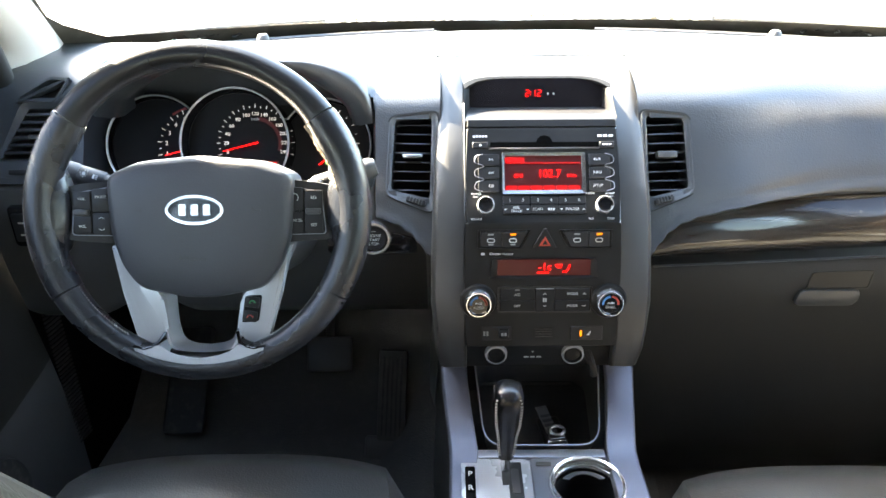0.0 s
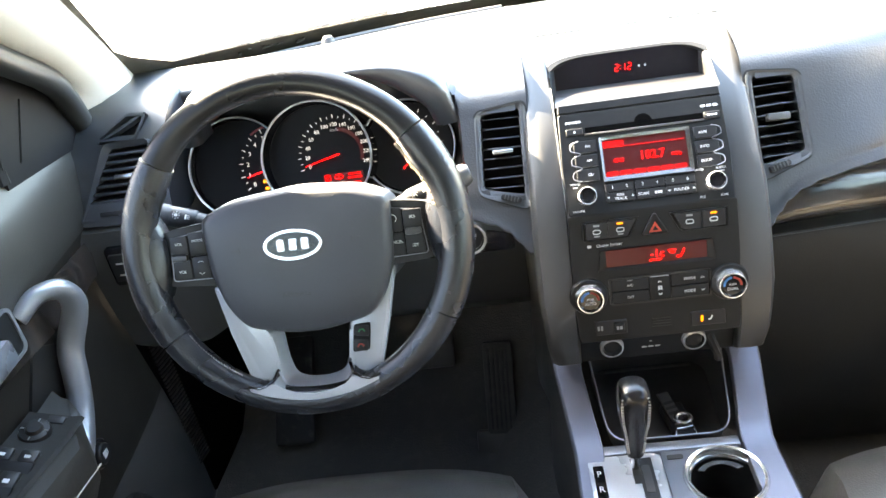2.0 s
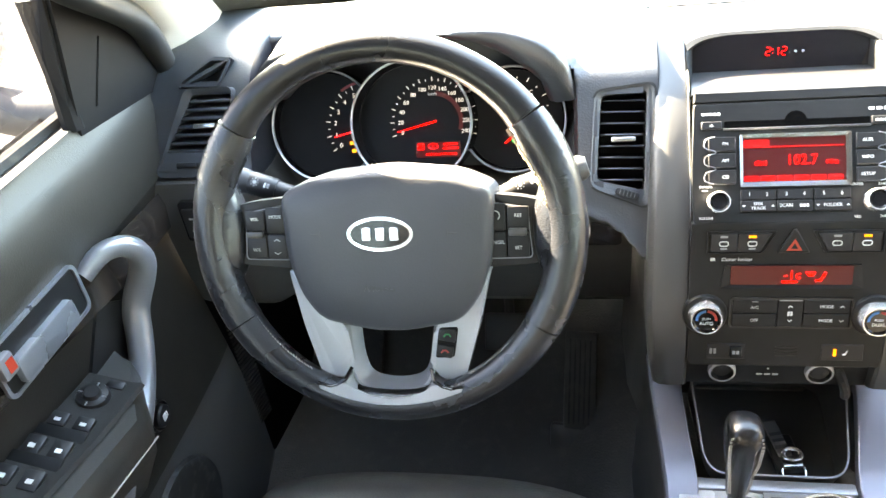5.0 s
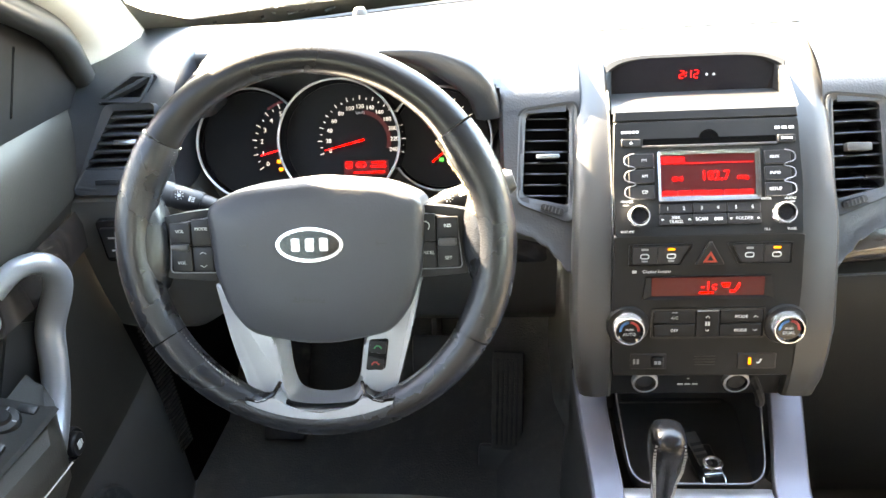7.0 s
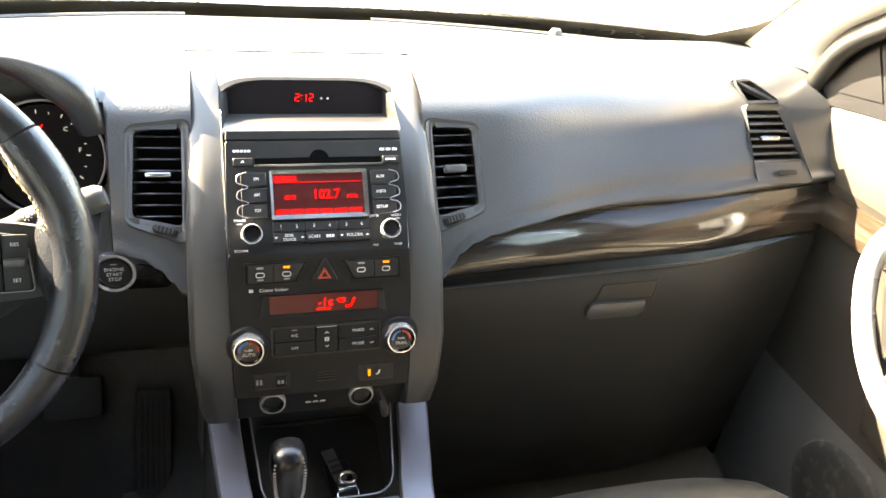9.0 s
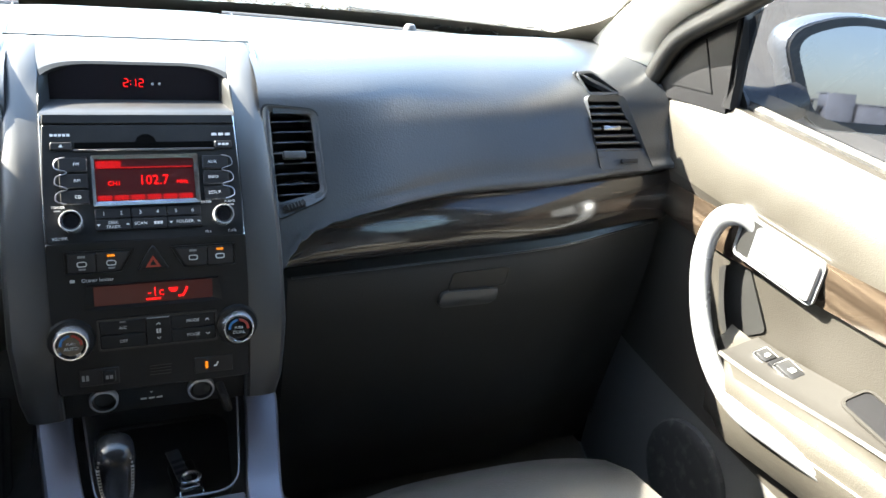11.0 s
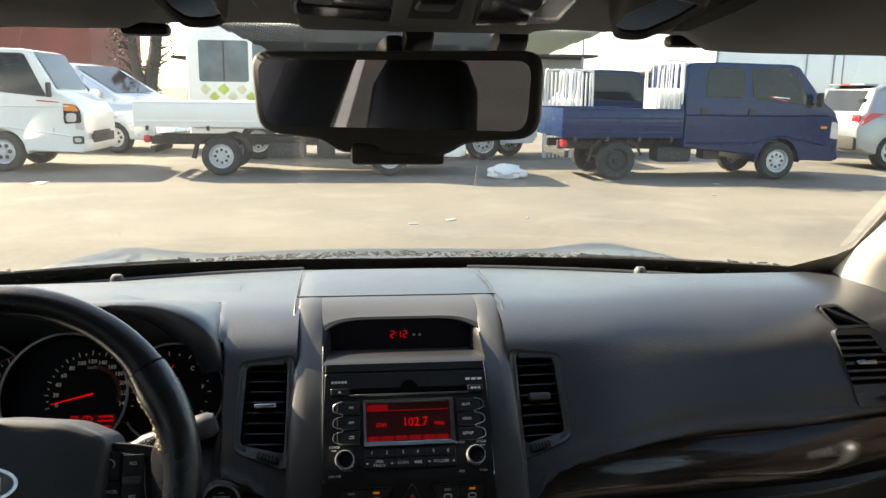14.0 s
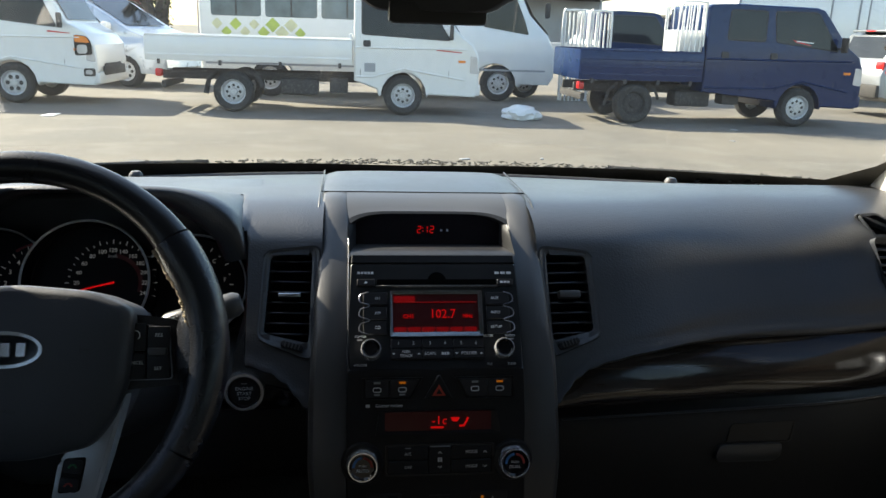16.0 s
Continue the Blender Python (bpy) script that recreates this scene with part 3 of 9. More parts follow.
def door(s, driver):
    t = thing("front_door", (s * 0.78, 0.55, 0.42), ("driver's" if driver else "passenger's") + " door with dark vinyl panel and silver grab handle", "car door", "front doors")
    ys = [1.20 - 0.1 * i for i in range(13)]
    up = 0.030 if driver else 0.0
    # main skin
    bm = bmesh.new()
    zs = [0.42, 0.55, 0.70, 0.80, 0.90, 0.96, 0.985, 1.01, 1.035, 1.06, 1.09, 1.11, 1.125, 1.132]
    rows = []
    for y in ys:
        pinch = 0.014 * smooth((y - 1.05) / 0.15)
        rows.append([(s * (door_x(z) + pinch), y, z) for z in zs] + [(s * 0.80, y, 1.128)])
    loft(bm, [r[7:] for r in rows])
    part("upper_panel", bm, M_DOORTOP, t, "dark grained vinyl upper roll")
    bm = bmesh.new()
    loft(bm, [r[2:8] for r in rows])
    part("middle_panel", bm, M_DOORMID, t, "darker vinyl panel above the arm rest")
    bm = bmesh.new()
    loft(bm, [r[:3] for r in rows])
    part("lower_panel", bm, M_LOW, t, "dark moulded lower panel")
    # outer skin
    bm = bmesh.new()
    loft(bm, [[(s * 0.87, y, 0.42), (s * 0.90, y, 0.75), (s * 0.87, y, 1.0), (s * 0.812, y, 1.132)] for y in (1.35, 0.6, 0.0)])
    loft(bm, [[(s * 0.755, 1.20, 0.42), (s * 0.765, 1.20, 1.13)], [(s * 0.87, 1.30, 0.42), (s * 0.81, 1.30, 1.13)]])
    part("outer_skin", bm, M_BODYSILVER, t, "silver painted outer skin")
    # window rubber along the sill
    bm = bmesh.new()
    tube(bm, [(s * 0.783, 1.05, 1.132), (s * 0.783, 0.5, 1.134), (s * 0.783, 0.0, 1.134)], 0.009, 6)
    part("sill_rubber", bm, M_RUBBER, t, "black rubber along the window sill")
    # wood trim band under the upper roll
    bm = bmesh.new()
    zt = lambda y: 0.992 + 0.044 * smooth((1.15 - y) / 0.55)
    rows = []
    for y in [1.17 - 0.1 * i for i in range(12)]:
        w = 0.058 - 0.012 * smooth((y - 0.95) / 0.2)
        rows.append([(s * (door_x(zt(y)) - 0.002), y, zt(y)), (s * (door_x(zt(y) - w * 0.35) - 0.011), y, zt(y) - w * 0.35), (s * (door_x(zt(y) - w) - 0.010), y, zt(y) - w), (s * (door_x(zt(y) - w) + 0.004), y, zt(y) - w - 0.004)])
    loft(bm, rows)
    part("trim_band", bm, M_WOOD if driver else M_DOORWOOD, t, "lacquered woodgrain band")
    # release handle in its cup
    m = Matrix.Translation((s * 0.732, 0.828 if driver else 0.873, 1.004 if driver else 0.993)) @ pose(0, 0, 0, 90, 0, -s * 90)
    bm = bmesh.new()
    ring_prism(bm, rrect(0.144, 0.060, 0.010), rrect(0.136, 0.053, 0.008), 0.004, m)
    part("handle_surround", bm, M_GRIP, t, "satin silver edge of the handle cup")
    bm = bmesh.new()
    prism(bm, rrect(0.136, 0.053, 0.008), 0.002, m)
    part("handle_cup", bm, M_FRIT, t)
    bm = bmesh.new()
    prism(bm, rrect(0.096, 0.030, 0.006, x=s * 0.004, y=-0.010) if driver else rrect(0.106, 0.050, 0.006, x=s * 0.015), 0.010, m, 0.003)
    part("release_handle", bm, M_GRIP, t, "satin chrome release lever")
    if driver:
        tab = part("lock_tab", slab(bmesh.new(), (0.020, 0.024, 0.010), m @ Matrix.Translation((s * 0.062, 0.008, 0.006)), 0.003), M_GRIP, t, "silver lock tab")
        part("lock_mark", slab(bmesh.new(), (0.010, 0.014, 0.0006), m @ Matrix.Translation((s * 0.060, 0.008, 0.0112))), M_TRIANGLE, tab, "red locked mark", smooth=0)
    # arm rest
    bm = bmesh.new()
    rows = []
    for y in (0.915, 0.88, 0.82, 0.70, 0.55, 0.35, 0.10):
        k = smooth((0.915 - y) / 0.09)
        zz = 0.853 + up + 0.045 * smooth((0.9 - y) / 0.35)
        d = 0.060 * k
        rows.append([(s * 0.742, y, zz + 0.012), (s * (0.735 - d * 0.6), y, zz), (s * (0.728 - d), y, zz - 0.004), (s * (0.720 - d), y, zz - 0.016), (s * (0.721 - d), y, zz - 0.050), (s * (0.738 - d * 0.7), y, zz - 0.115), (s * 0.745, y, zz - 0.15)])
    loft(bm, rows)
    part("arm_rest", bm, M_DOORTOP, t, "padded vinyl arm rest")
    bm = bmesh.new()
    tube(bm, [(s * (0.7205 - 0.060 * smooth((0.915 - y) / 0.09)), y, 0.845 + up + 0.045 * smooth((0.9 - y) / 0.35) - 0.030) for y in (0.83, 0.74, 0.6, 0.4, 0.12)], 0.0012, 5)
    part("seam", bm, M_THREAD, t, "pale stitched seam")
    # grab handle, curving down from the trim band to the arm rest's nose
    line = spline([(s * 0.738, 0.915, 1.003), (s * 0.722, 0.942, 1.016), (s * 0.706, 0.966, 1.005), (s * 0.698, 0.973, 0.965), (s * 0.692, 0.955, 0.912), (s * 0.682, 0.915, 0.862), (s * 0.668, 0.858, 0.832), (s * 0.654, 0.795, 0.826), (s * 0.652, 0.73, 0.834), (s * 0.662, 0.66, 0.838)], 6)
    if driver:
        line = [(p[0] - 0.036 * smooth((1.0 - p[2]) / 0.09) * smooth((p[1] - 0.70) / 0.1), p[1], p[2]) for p in line]
    else:
        line = [(p[0] + 0.010, p[1], p[2]) for p in line]
    k = len(line)
    bm = bmesh.new()
    tube(bm, line, [0.0168 - 0.004 * abs(2 * i / (k - 1) - 0.8) for i in range(k)], 12, flat=0.8)
    part("grab_handle", bm, M_GRIP, t, "satin silver grab handle", smooth=85)
    # flat black plate painting the shade of the hollow behind the handle
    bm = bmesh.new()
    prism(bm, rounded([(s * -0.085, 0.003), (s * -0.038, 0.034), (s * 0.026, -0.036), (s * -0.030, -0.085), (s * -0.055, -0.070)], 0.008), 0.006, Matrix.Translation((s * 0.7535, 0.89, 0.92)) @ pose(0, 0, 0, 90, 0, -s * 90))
    part("pocket_shade", bm, M_FRIT, t, "flat black plate for the shade behind the grab handle")
    if driver:
        # fuel-lid button low on the door
        y, z = 0.935, 0.766
        m = Matrix.Translation((s * (door_x(z) - 0.001), y, z)) @ pose(0, 0, 0, 90, 0, -s * 90)
        knob = part("fuel_lid_button", lathe(bmesh.new(), [(0.0, 0.012), (0.013, 0.012), (0.015, 0.010), (0.0155, 0.003), (0.019, 0.006), (0.021, 0.004), (0.021, -0.004)], m, 28), M_BUTTON, t, "round black fuel-lid button")
        bm = bmesh.new()
        slab(bm, (0.008, 0.010, 0.0006), m @ Matrix.Translation((-0.001, 0, 0.0124)))
        slab(bm, (0.0015, 0.008, 0.0006), m @ Matrix.Translation((0.005, 0.0, 0.0124)))
        part("symbol", bm, M_PRINT, knob)
    # switches on the arm rest
    zz = lambda y: 0.853 + up + 0.045 * smooth((0.9 - y) / 0.35)
    top = lambda x, y: zz(y) + 0.0045 + 0.28 * max(0.0, x - 0.699)
    bm = bmesh.new()
    loft(bm, [[(s * x, y, top(x, y) - lower) for x, lower in ((0.747, 0.0), (0.730, 0.0), (0.712, 0.0), (0.699, 0.0), (0.688, 0.0), (0.685, 0.004))] for y in [0.872 - 0.02 * j for j in range(22)]])
    part("switch_plate", bm, M_PLATE, t, "dark plastic switch plate on the arm rest")

    def flush(x, y):
        return Matrix.Translation((s * x, y, top(x, y))) @ pose(0, 0, 0, 5, -s * 15 if x > 0.705 else 0, 0)

    def rocker(x, y, w, l, rim):
        m = flush(x, y)
        sw = part("window_switch", slab(bmesh.new(), (w, l, 0.007), m @ Matrix.Translation((0, 0, 0.001)), 0.002), M_BUTTON, t)
        part("switch_mark", slab(bmesh.new(), (w * 0.34, l * 0.22, 0.0008), m @ Matrix.Translation((0, -0.1 * l, 0.0047))), M_PRINT, sw, smooth=0)
        if rim:
            part("switch_rim", ring_prism(bmesh.new(), rrect(w + 0.005, l + 0.005, 0.002), rrect(w + 0.002, l + 0.002, 0.0015), 0.003, m, base=-0.001), M_SATIN, sw, "thin bright rim")

    if driver:
        for y in (0.797, 0.757, 0.714):
            for x in (0.736, 0.710):
                rocker(x, y, 0.019, 0.017 if y > 0.78 else 0.022, False)
        # black slabs paint the shade of the wells; nothing is sunk
        for y in (0.779, 0.738):
            part("switch_well", slab(bmesh.new(), (0.052, 0.016, 0.003), flush(0.723, y), 0.001), M_DIAL, t, "flat black slab for the shade in a finger well")
        m = flush(0.724, 0.838)
        part("mirror_adjuster", lathe(bmesh.new(), [(0.0, 0.011), (0.008, 0.011), (0.010, 0.007), (0.016, 0.006), (0.018, 0.002), (0.018, -0.002)], m, 28), M_BUTTON, t, "round black mirror adjuster")
        for a in (0, 90, 180, 270):
            part("adjuster_mark", slab(bmesh.new(), (0.0016, 0.0045, 0.0008), m @ pose(0, 0, 0, 0, 0, a) @ Matrix.Translation((0, 0.0132, 0.0066))), M_DIMPRINT, t, smooth=0)
        part("fold_switch", slab(bmesh.new(), (0.020, 0.011, 0.006), flush(0.712, 0.862), 0.002), M_BUTTON, t)
    else:
        rocker(0.727, 0.834, 0.019, 0.020, True)
        rocker(0.727, 0.794, 0.021, 0.030, True)
        # the well's shade is painted as one black slab
        part("switch_well", slab(bmesh.new(), (0.022, 0.012, 0.0075), flush(0.727, 0.814), 0.001), M_DIAL, t, "flat black slab for the shade in a finger well")
        m = flush(0.722, 0.635)
        part("pull_cup_rim", ring_prism(bmesh.new(), rrect(0.046, 0.140, 0.012), rrect(0.039, 0.133, 0.009), 0.003, m), M_PLATE, t)
        # thin flat plate; the cup's depth is only painted as black shade
        part("pull_cup", prism(bmesh.new(), rrect(0.038, 0.132, 0.009), 0.0015, m), M_DIAL, t, "flat black plate for the shade in the pull cup")
    # speaker low down, and the kick panel ahead of the door
    bm = bmesh.new()
    lathe(bm, [(0.0, 0.006), (0.06, 0.008), (0.075, 0.010), (0.085, 0.006), (0.088, 0.0)], Matrix.Translation((s * 0.736, 0.90, 0.60)) @ pose(0, 0, 0, 0, -s * 90, 0), 32)
    part("speaker_grille", bm, M_RUBBER, t, "round black speaker grille")
    # side window
    bm = bmesh.new()
    loft(bm, [[(s * 0.783, 1.20, 1.13), (s * 0.783, 0.13, 1.14)], [(s * 0.733, 1.02, 1.27), (s * 0.733, 0.11, 1.27)], [(s * 0.640, 0.74, 1.50), (s * 0.640, 0.08, 1.52)]])
    g = part("window", bm, M_SIDEGLASS, t, "clear side window")
    face_cabin(g)


def kick_panel(s):
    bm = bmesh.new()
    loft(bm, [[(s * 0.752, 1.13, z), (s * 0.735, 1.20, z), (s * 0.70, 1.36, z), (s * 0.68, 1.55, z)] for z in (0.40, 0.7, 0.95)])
    # the footwell's shade is put into this panel's near-black colour
    whole("kick_panel", bm, M_SHADE, (s * 0.74, 1.2, 0.40), "kick panel ahead of the door, footwell shade in its black colour", "kick panel", kind="structure")
    bm = bmesh.new()
    for i in range(46):
        z = 0.52 + 0.0075 * i
        slab(bm, (0.003, 0.034, 0.0032), Matrix.Translation((s * 0.7415, 1.165, z)) @ pose(0, 0, 0, 0, 0, s * 13))
    tagged(whole("ribbed_strip", bm, M_RUBBER, (s * 0.741, 1.165, 0.52), "ribbed rubber strip beside the dashboard's end", "trim strip", smooth=0), kind="stuff")


# ---- seats ----
def seat(x, y0, yb, rake, tall, sink, label):
    """A front seat: cushion, backrest with bolsters, head rest on two posts. y0 is the front of the cushion, yb the foot of the backrest."""
    t = thing("front_seat", (x, y0 - 0.25, 0.46), label, "car seat", "front seats")
    bm = bmesh.new()
    rows = []
    for dy, z, w in ((0.008, 0.58, 0.17), (0.0, 0.63, 0.20), (-0.012, 0.68, 0.22), (-0.04, 0.722, 0.232), (-0.085, 0.742, 0.24), (-0.15, 0.738, 0.25), (-0.28, 0.715, 0.255), (-0.42, 0.69, 0.25), (-0.52, 0.69, 0.22)):
        row = []
        for i in range(-10, 11):
            u = i / 10
            lift = 0.028 * smooth((abs(u) - 0.5) / 0.3) * smooth((-dy - 0.06) / 0.2) - 0.10 * smooth((abs(u) - 0.82) / 0.18)
            row.append((x + u * w, y0 + dy - 0.05 * abs(u) ** 3 * (1 if dy > -0.2 else 0), z + lift - sink))
        rows.append(row)
    sheet(bm, rows, 0.06)
    part("cushion", bm, M_SEAT, t)
    for u in (-0.62, 0.62):
        bm = bmesh.new()
        tube(bm, [(x + u * 0.235, y0 - 0.07, 0.728 - sink), (x + u * 0.245, y0 - 0.15, 0.742 - sink), (x + u * 0.25, y0 - 0.30, 0.726 - sink)], 0.0012, 5)
        part("seam", bm, M_LEATHER, t, "stitched seam")
    bm = bmesh.new()
    slab(bm, (0.42, 0.42, 0.14), pose(x, y0 - 0.27, 0.56), 0.03)
    part("base", bm, M_BLACK, t, "black plastic seat base")
    # backrest
    bm = bmesh.new()
    rows = []
    for h, w, d in ((0.0, 0.21, 0.05), (0.10, 0.24, 0.06), (0.25, 0.245, 0.06), (0.38, 0.205, 0.055), (0.48, 0.150, 0.05), (0.52 + tall, 0.112, 0.046), (0.62 + tall, 0.102, 0.042), (0.69 + tall, 0.098, 0.036), (0.74 + tall, 0.076, 0.024), (0.755 + tall, 0.05, 0.012)):
        y, z = yb - (0.15 + rake) * h, 0.72 + 0.86 * h
        loop = []
        for i in range(28):
            a = 2 * math.pi * i / 28
            cx, cy = math.cos(a), math.sin(a)
            px = w * abs(cx) ** 0.55 * (1 if cx > 0 else -1)
            py = d * abs(cy) ** 0.7 * (1 if cy > 0 else -1)
            if cy > 0:
                py += 0.05 * smooth((abs(px) / max(w, 0.01) - 0.45) / 0.35) * smooth((0.6 - h) / 0.2) * cy
            loop.append((x + px, y + py, z + 0.2 * py))
        rows.append(loop)
    loft(bm, rows, closed=True, caps=True)
    part("backrest", bm, M_SEAT, t)
    top = Vector((x, yb - (0.15 + rake) * (0.70 + tall), 0.72 + 0.645 + 0.86 * tall))
    for u in (-0.066, 0.066):
        bm = bmesh.new()
        tube(bm, [top + Vector((u, 0.0, -0.02)), top + Vector((u, -0.02, 0.12 - 0.5 * tall))], 0.0065, 10)
        part("head_rest_post", bm, M_CHROME, t, "chrome head rest post")
        bm = bmesh.new()
        lathe(bm, [(0.0, 0.008), (0.012, 0.008), (0.018, 0.004), (0.020, -0.004)], Matrix.Translation(top + Vector((u, 0.0, 0.0))), 16)
        part("post_guide", bm, M_BUTTON, t)
    bm = bmesh.new()
    rows = []
    c = top + Vector((0, -0.020 - 0.25 * tall, 0.150 - 0.7 * tall))
    for k in range(9):
        v = -1 + 2 * k / 8
        r = (1 - abs(v) ** 3.2) ** 0.5 if abs(v) < 1 else 0.12
        rows.append([(c.x + (0.125 - 0.25 * tall) * r ** 0.5 * abs(math.cos(a)) ** 0.6 * (1 if math.cos(a) > 0 else -1), c.y + 0.05 * r * math.sin(a) - 0.02 * v, c.z + (0.080 - 0.35 * tall) * v) for a in [2 * math.pi * i / 24 for i in range(24)]])
    loft(bm, rows, closed=True, caps=True)
    part("head_rest", bm, M_SEAT, t)


def rear_bench():
    t = thing("rear_bench", (0, -0.95, 0.42), "dark leather rear bench seat", "car seat")
    bm = bmesh.new()
    sheet(bm, [[(x, -0.62 + dy, z) for x in (-0.64, -0.3, 0.0, 0.3, 0.64)] for dy, z in ((0.0, 0.55), (-0.02, 0.68), (-0.10, 0.73), (-0.45, 0.70))], 0.06)
    part("cushion", bm, M_SEAT, t)
    bm = bmesh.new()
    slab(bm, (1.3, 0.12, 0.66), pose(0, -1.15, 1.0, 16, 0, 0), 0.04)
    part("backrest", bm, M_SEAT, t)
    for x in (-0.38, 0.38):
        bm = bmesh.new()
        slab(bm, (0.26, 0.09, 0.15), pose(x, -1.26, 1.40, 12, 0, 0), 0.035, 3)
        part("head_rest", bm, M_SEAT, t)


cabin_floor()
headliner()
for _s in (-1, 1):
    side_shell(_s)
    pillar(_s)
    kick_panel(_s)
tail()
windscreen()
for _s in (-1, 1):
    sail_panel(_s)
    wing_mirror(_s)
    door(_s, _s < 0)
seat(-0.385, 0.940, 0.395, 0.0, 0.080, 0.0, "dark leather driver's seat with raised head rest")
seat(0.362, 0.935, 0.32, 0.14, 0.0, 0.020, "dark leather passenger seat in the sun")
rear_bench()


# ---- dashboard ----
U = lean(0, 1.012, 1.0, 36)           # radio face
L = lean(0, 0.985, 0.90, 14)          # climate face
F = lean(0, 1.062, 1.02, 30)          # face of the middle vents
G = lean(-0.39, 1.18, 1.045, 25)      # instrument face
W = lean(-0.383, 0.883, 1.074, 22.7)  # steering wheel


def shift(m, x, y, z=0.0):
    return m @ Matrix.Translation((x, y, z))


def lip(x):
    """Height of the lower edge of the padded dash face."""
    return at_curve([(0.13, 0.932), (0.145, 0.940), (0.155, 0.953), (0.168, 0.966), (0.185, 0.976), (0.21, 0.983), (0.25, 0.989), (0.30, 0.993), (0.50, 1.001), (0.66, 1.010), (0.76, 1.018)], abs(x))


def dash_section(x):
    a = abs(x)
    base = 1.605 - 0.20 * (a / 0.74) ** 2
    near = -0.030 * (1 - smooth((a - 0.20) / 0.14)) + 0.018 * smooth((a - 0.45) / 0.3)
    z = lip(x)
    pts = [(base + 0.045, 1.070), (base, 1.096), (base - 0.035, 1.110), (base - 0.11, 1.127), (1.36 + near * 0.3, 1.142), (1.27 + near * 0.5, 1.146), (1.215 + near * 0.7, 1.138), (1.175 + near, 1.121), (1.145 + near, 1.094), (1.128 + near, 1.062), (1.114 + near, 1.062 - 0.4 * (1.062 - z)), (1.106 + near, 1.062 - 0.75 * (1.062 - z)), (1.098 + near * 0.8, z + 0.004), (1.104 + near * 0.8, z - 0.006), (1.15, z - 0.010)]
    v = 1 - smooth((a - 0.19) / 0.26)
    flush = {5: (1.228, 1.148), 6: (1.168, 1.1415), 7: (1.126, 1.124), 8: (1.104, 1.094), 9: (1.085, 1.062), 10: (1.061, 1.020), 11: (1.062 + 0.5 * (max(0.972, z + 0.018) - 1.02), max(0.972, z + 0.018)), 12: (1.062 + 0.5 * (z + 0.004 - 1.02), z + 0.004)}
    pts = [((y + (flush[i][0] - y) * v if i in flush else y), zz + (flush[i][1] - zz) * v if i in flush else zz) for i, (y, zz) in enumerate(pts)]
    if x < 0:
        k = smooth((x + 0.612) / 0.006) * smooth((-0.214 - x) / 0.007)
        out = []
        high = smooth((x + 0.612) / 0.006) * smooth((-0.226 - x) / 0.008)
        for i, (y, zz) in enumerate(pts):
            if i >= 6:
                y = y + (1.25 - y) * (k if i >= 8 else high) * 0.98
            out.append((y, zz))
        pts = out
    return spline([(x, y, zz) for y, zz in pts], 5)


dash = thing("dashboard", (0, 1.3, 0.75), "black soft-grained dashboard with silver centre stack", "dashboard")


FINE = [0.128 + 0.003 * i for i in range(28)]
CORNER = lean(0, 1.145, 1.068, 25)
DEMIST = lean(0, 1.184, 1.120, 40)


def vent_opening(s):
    return [(s * 0.136, 0.097), (s * 0.190, 0.092), (s * 0.1955, -0.001), (s * 0.140, -0.018)]


CORNER_IN = {1: -0.022, -1: -0.016}     # the passenger's vent sits a little further in


def corner_opening(s):
    return [(x + CORNER_IN[s], y) for x, y in corner_line(s)]


def corner_line(s):
    return [(s * 0.614, 0.039), (s * 0.671, 0.039), (s * 0.717, -0.042), (s * 0.631, -0.042)]


def demist_opening(s):
    d = CORNER_IN[s] * 1.3
    return [(d + s * 0.684, -0.014), (d + s * 0.643, 0.014), (d + s * 0.620, 0.012), (d + s * 0.634, -0.016)]


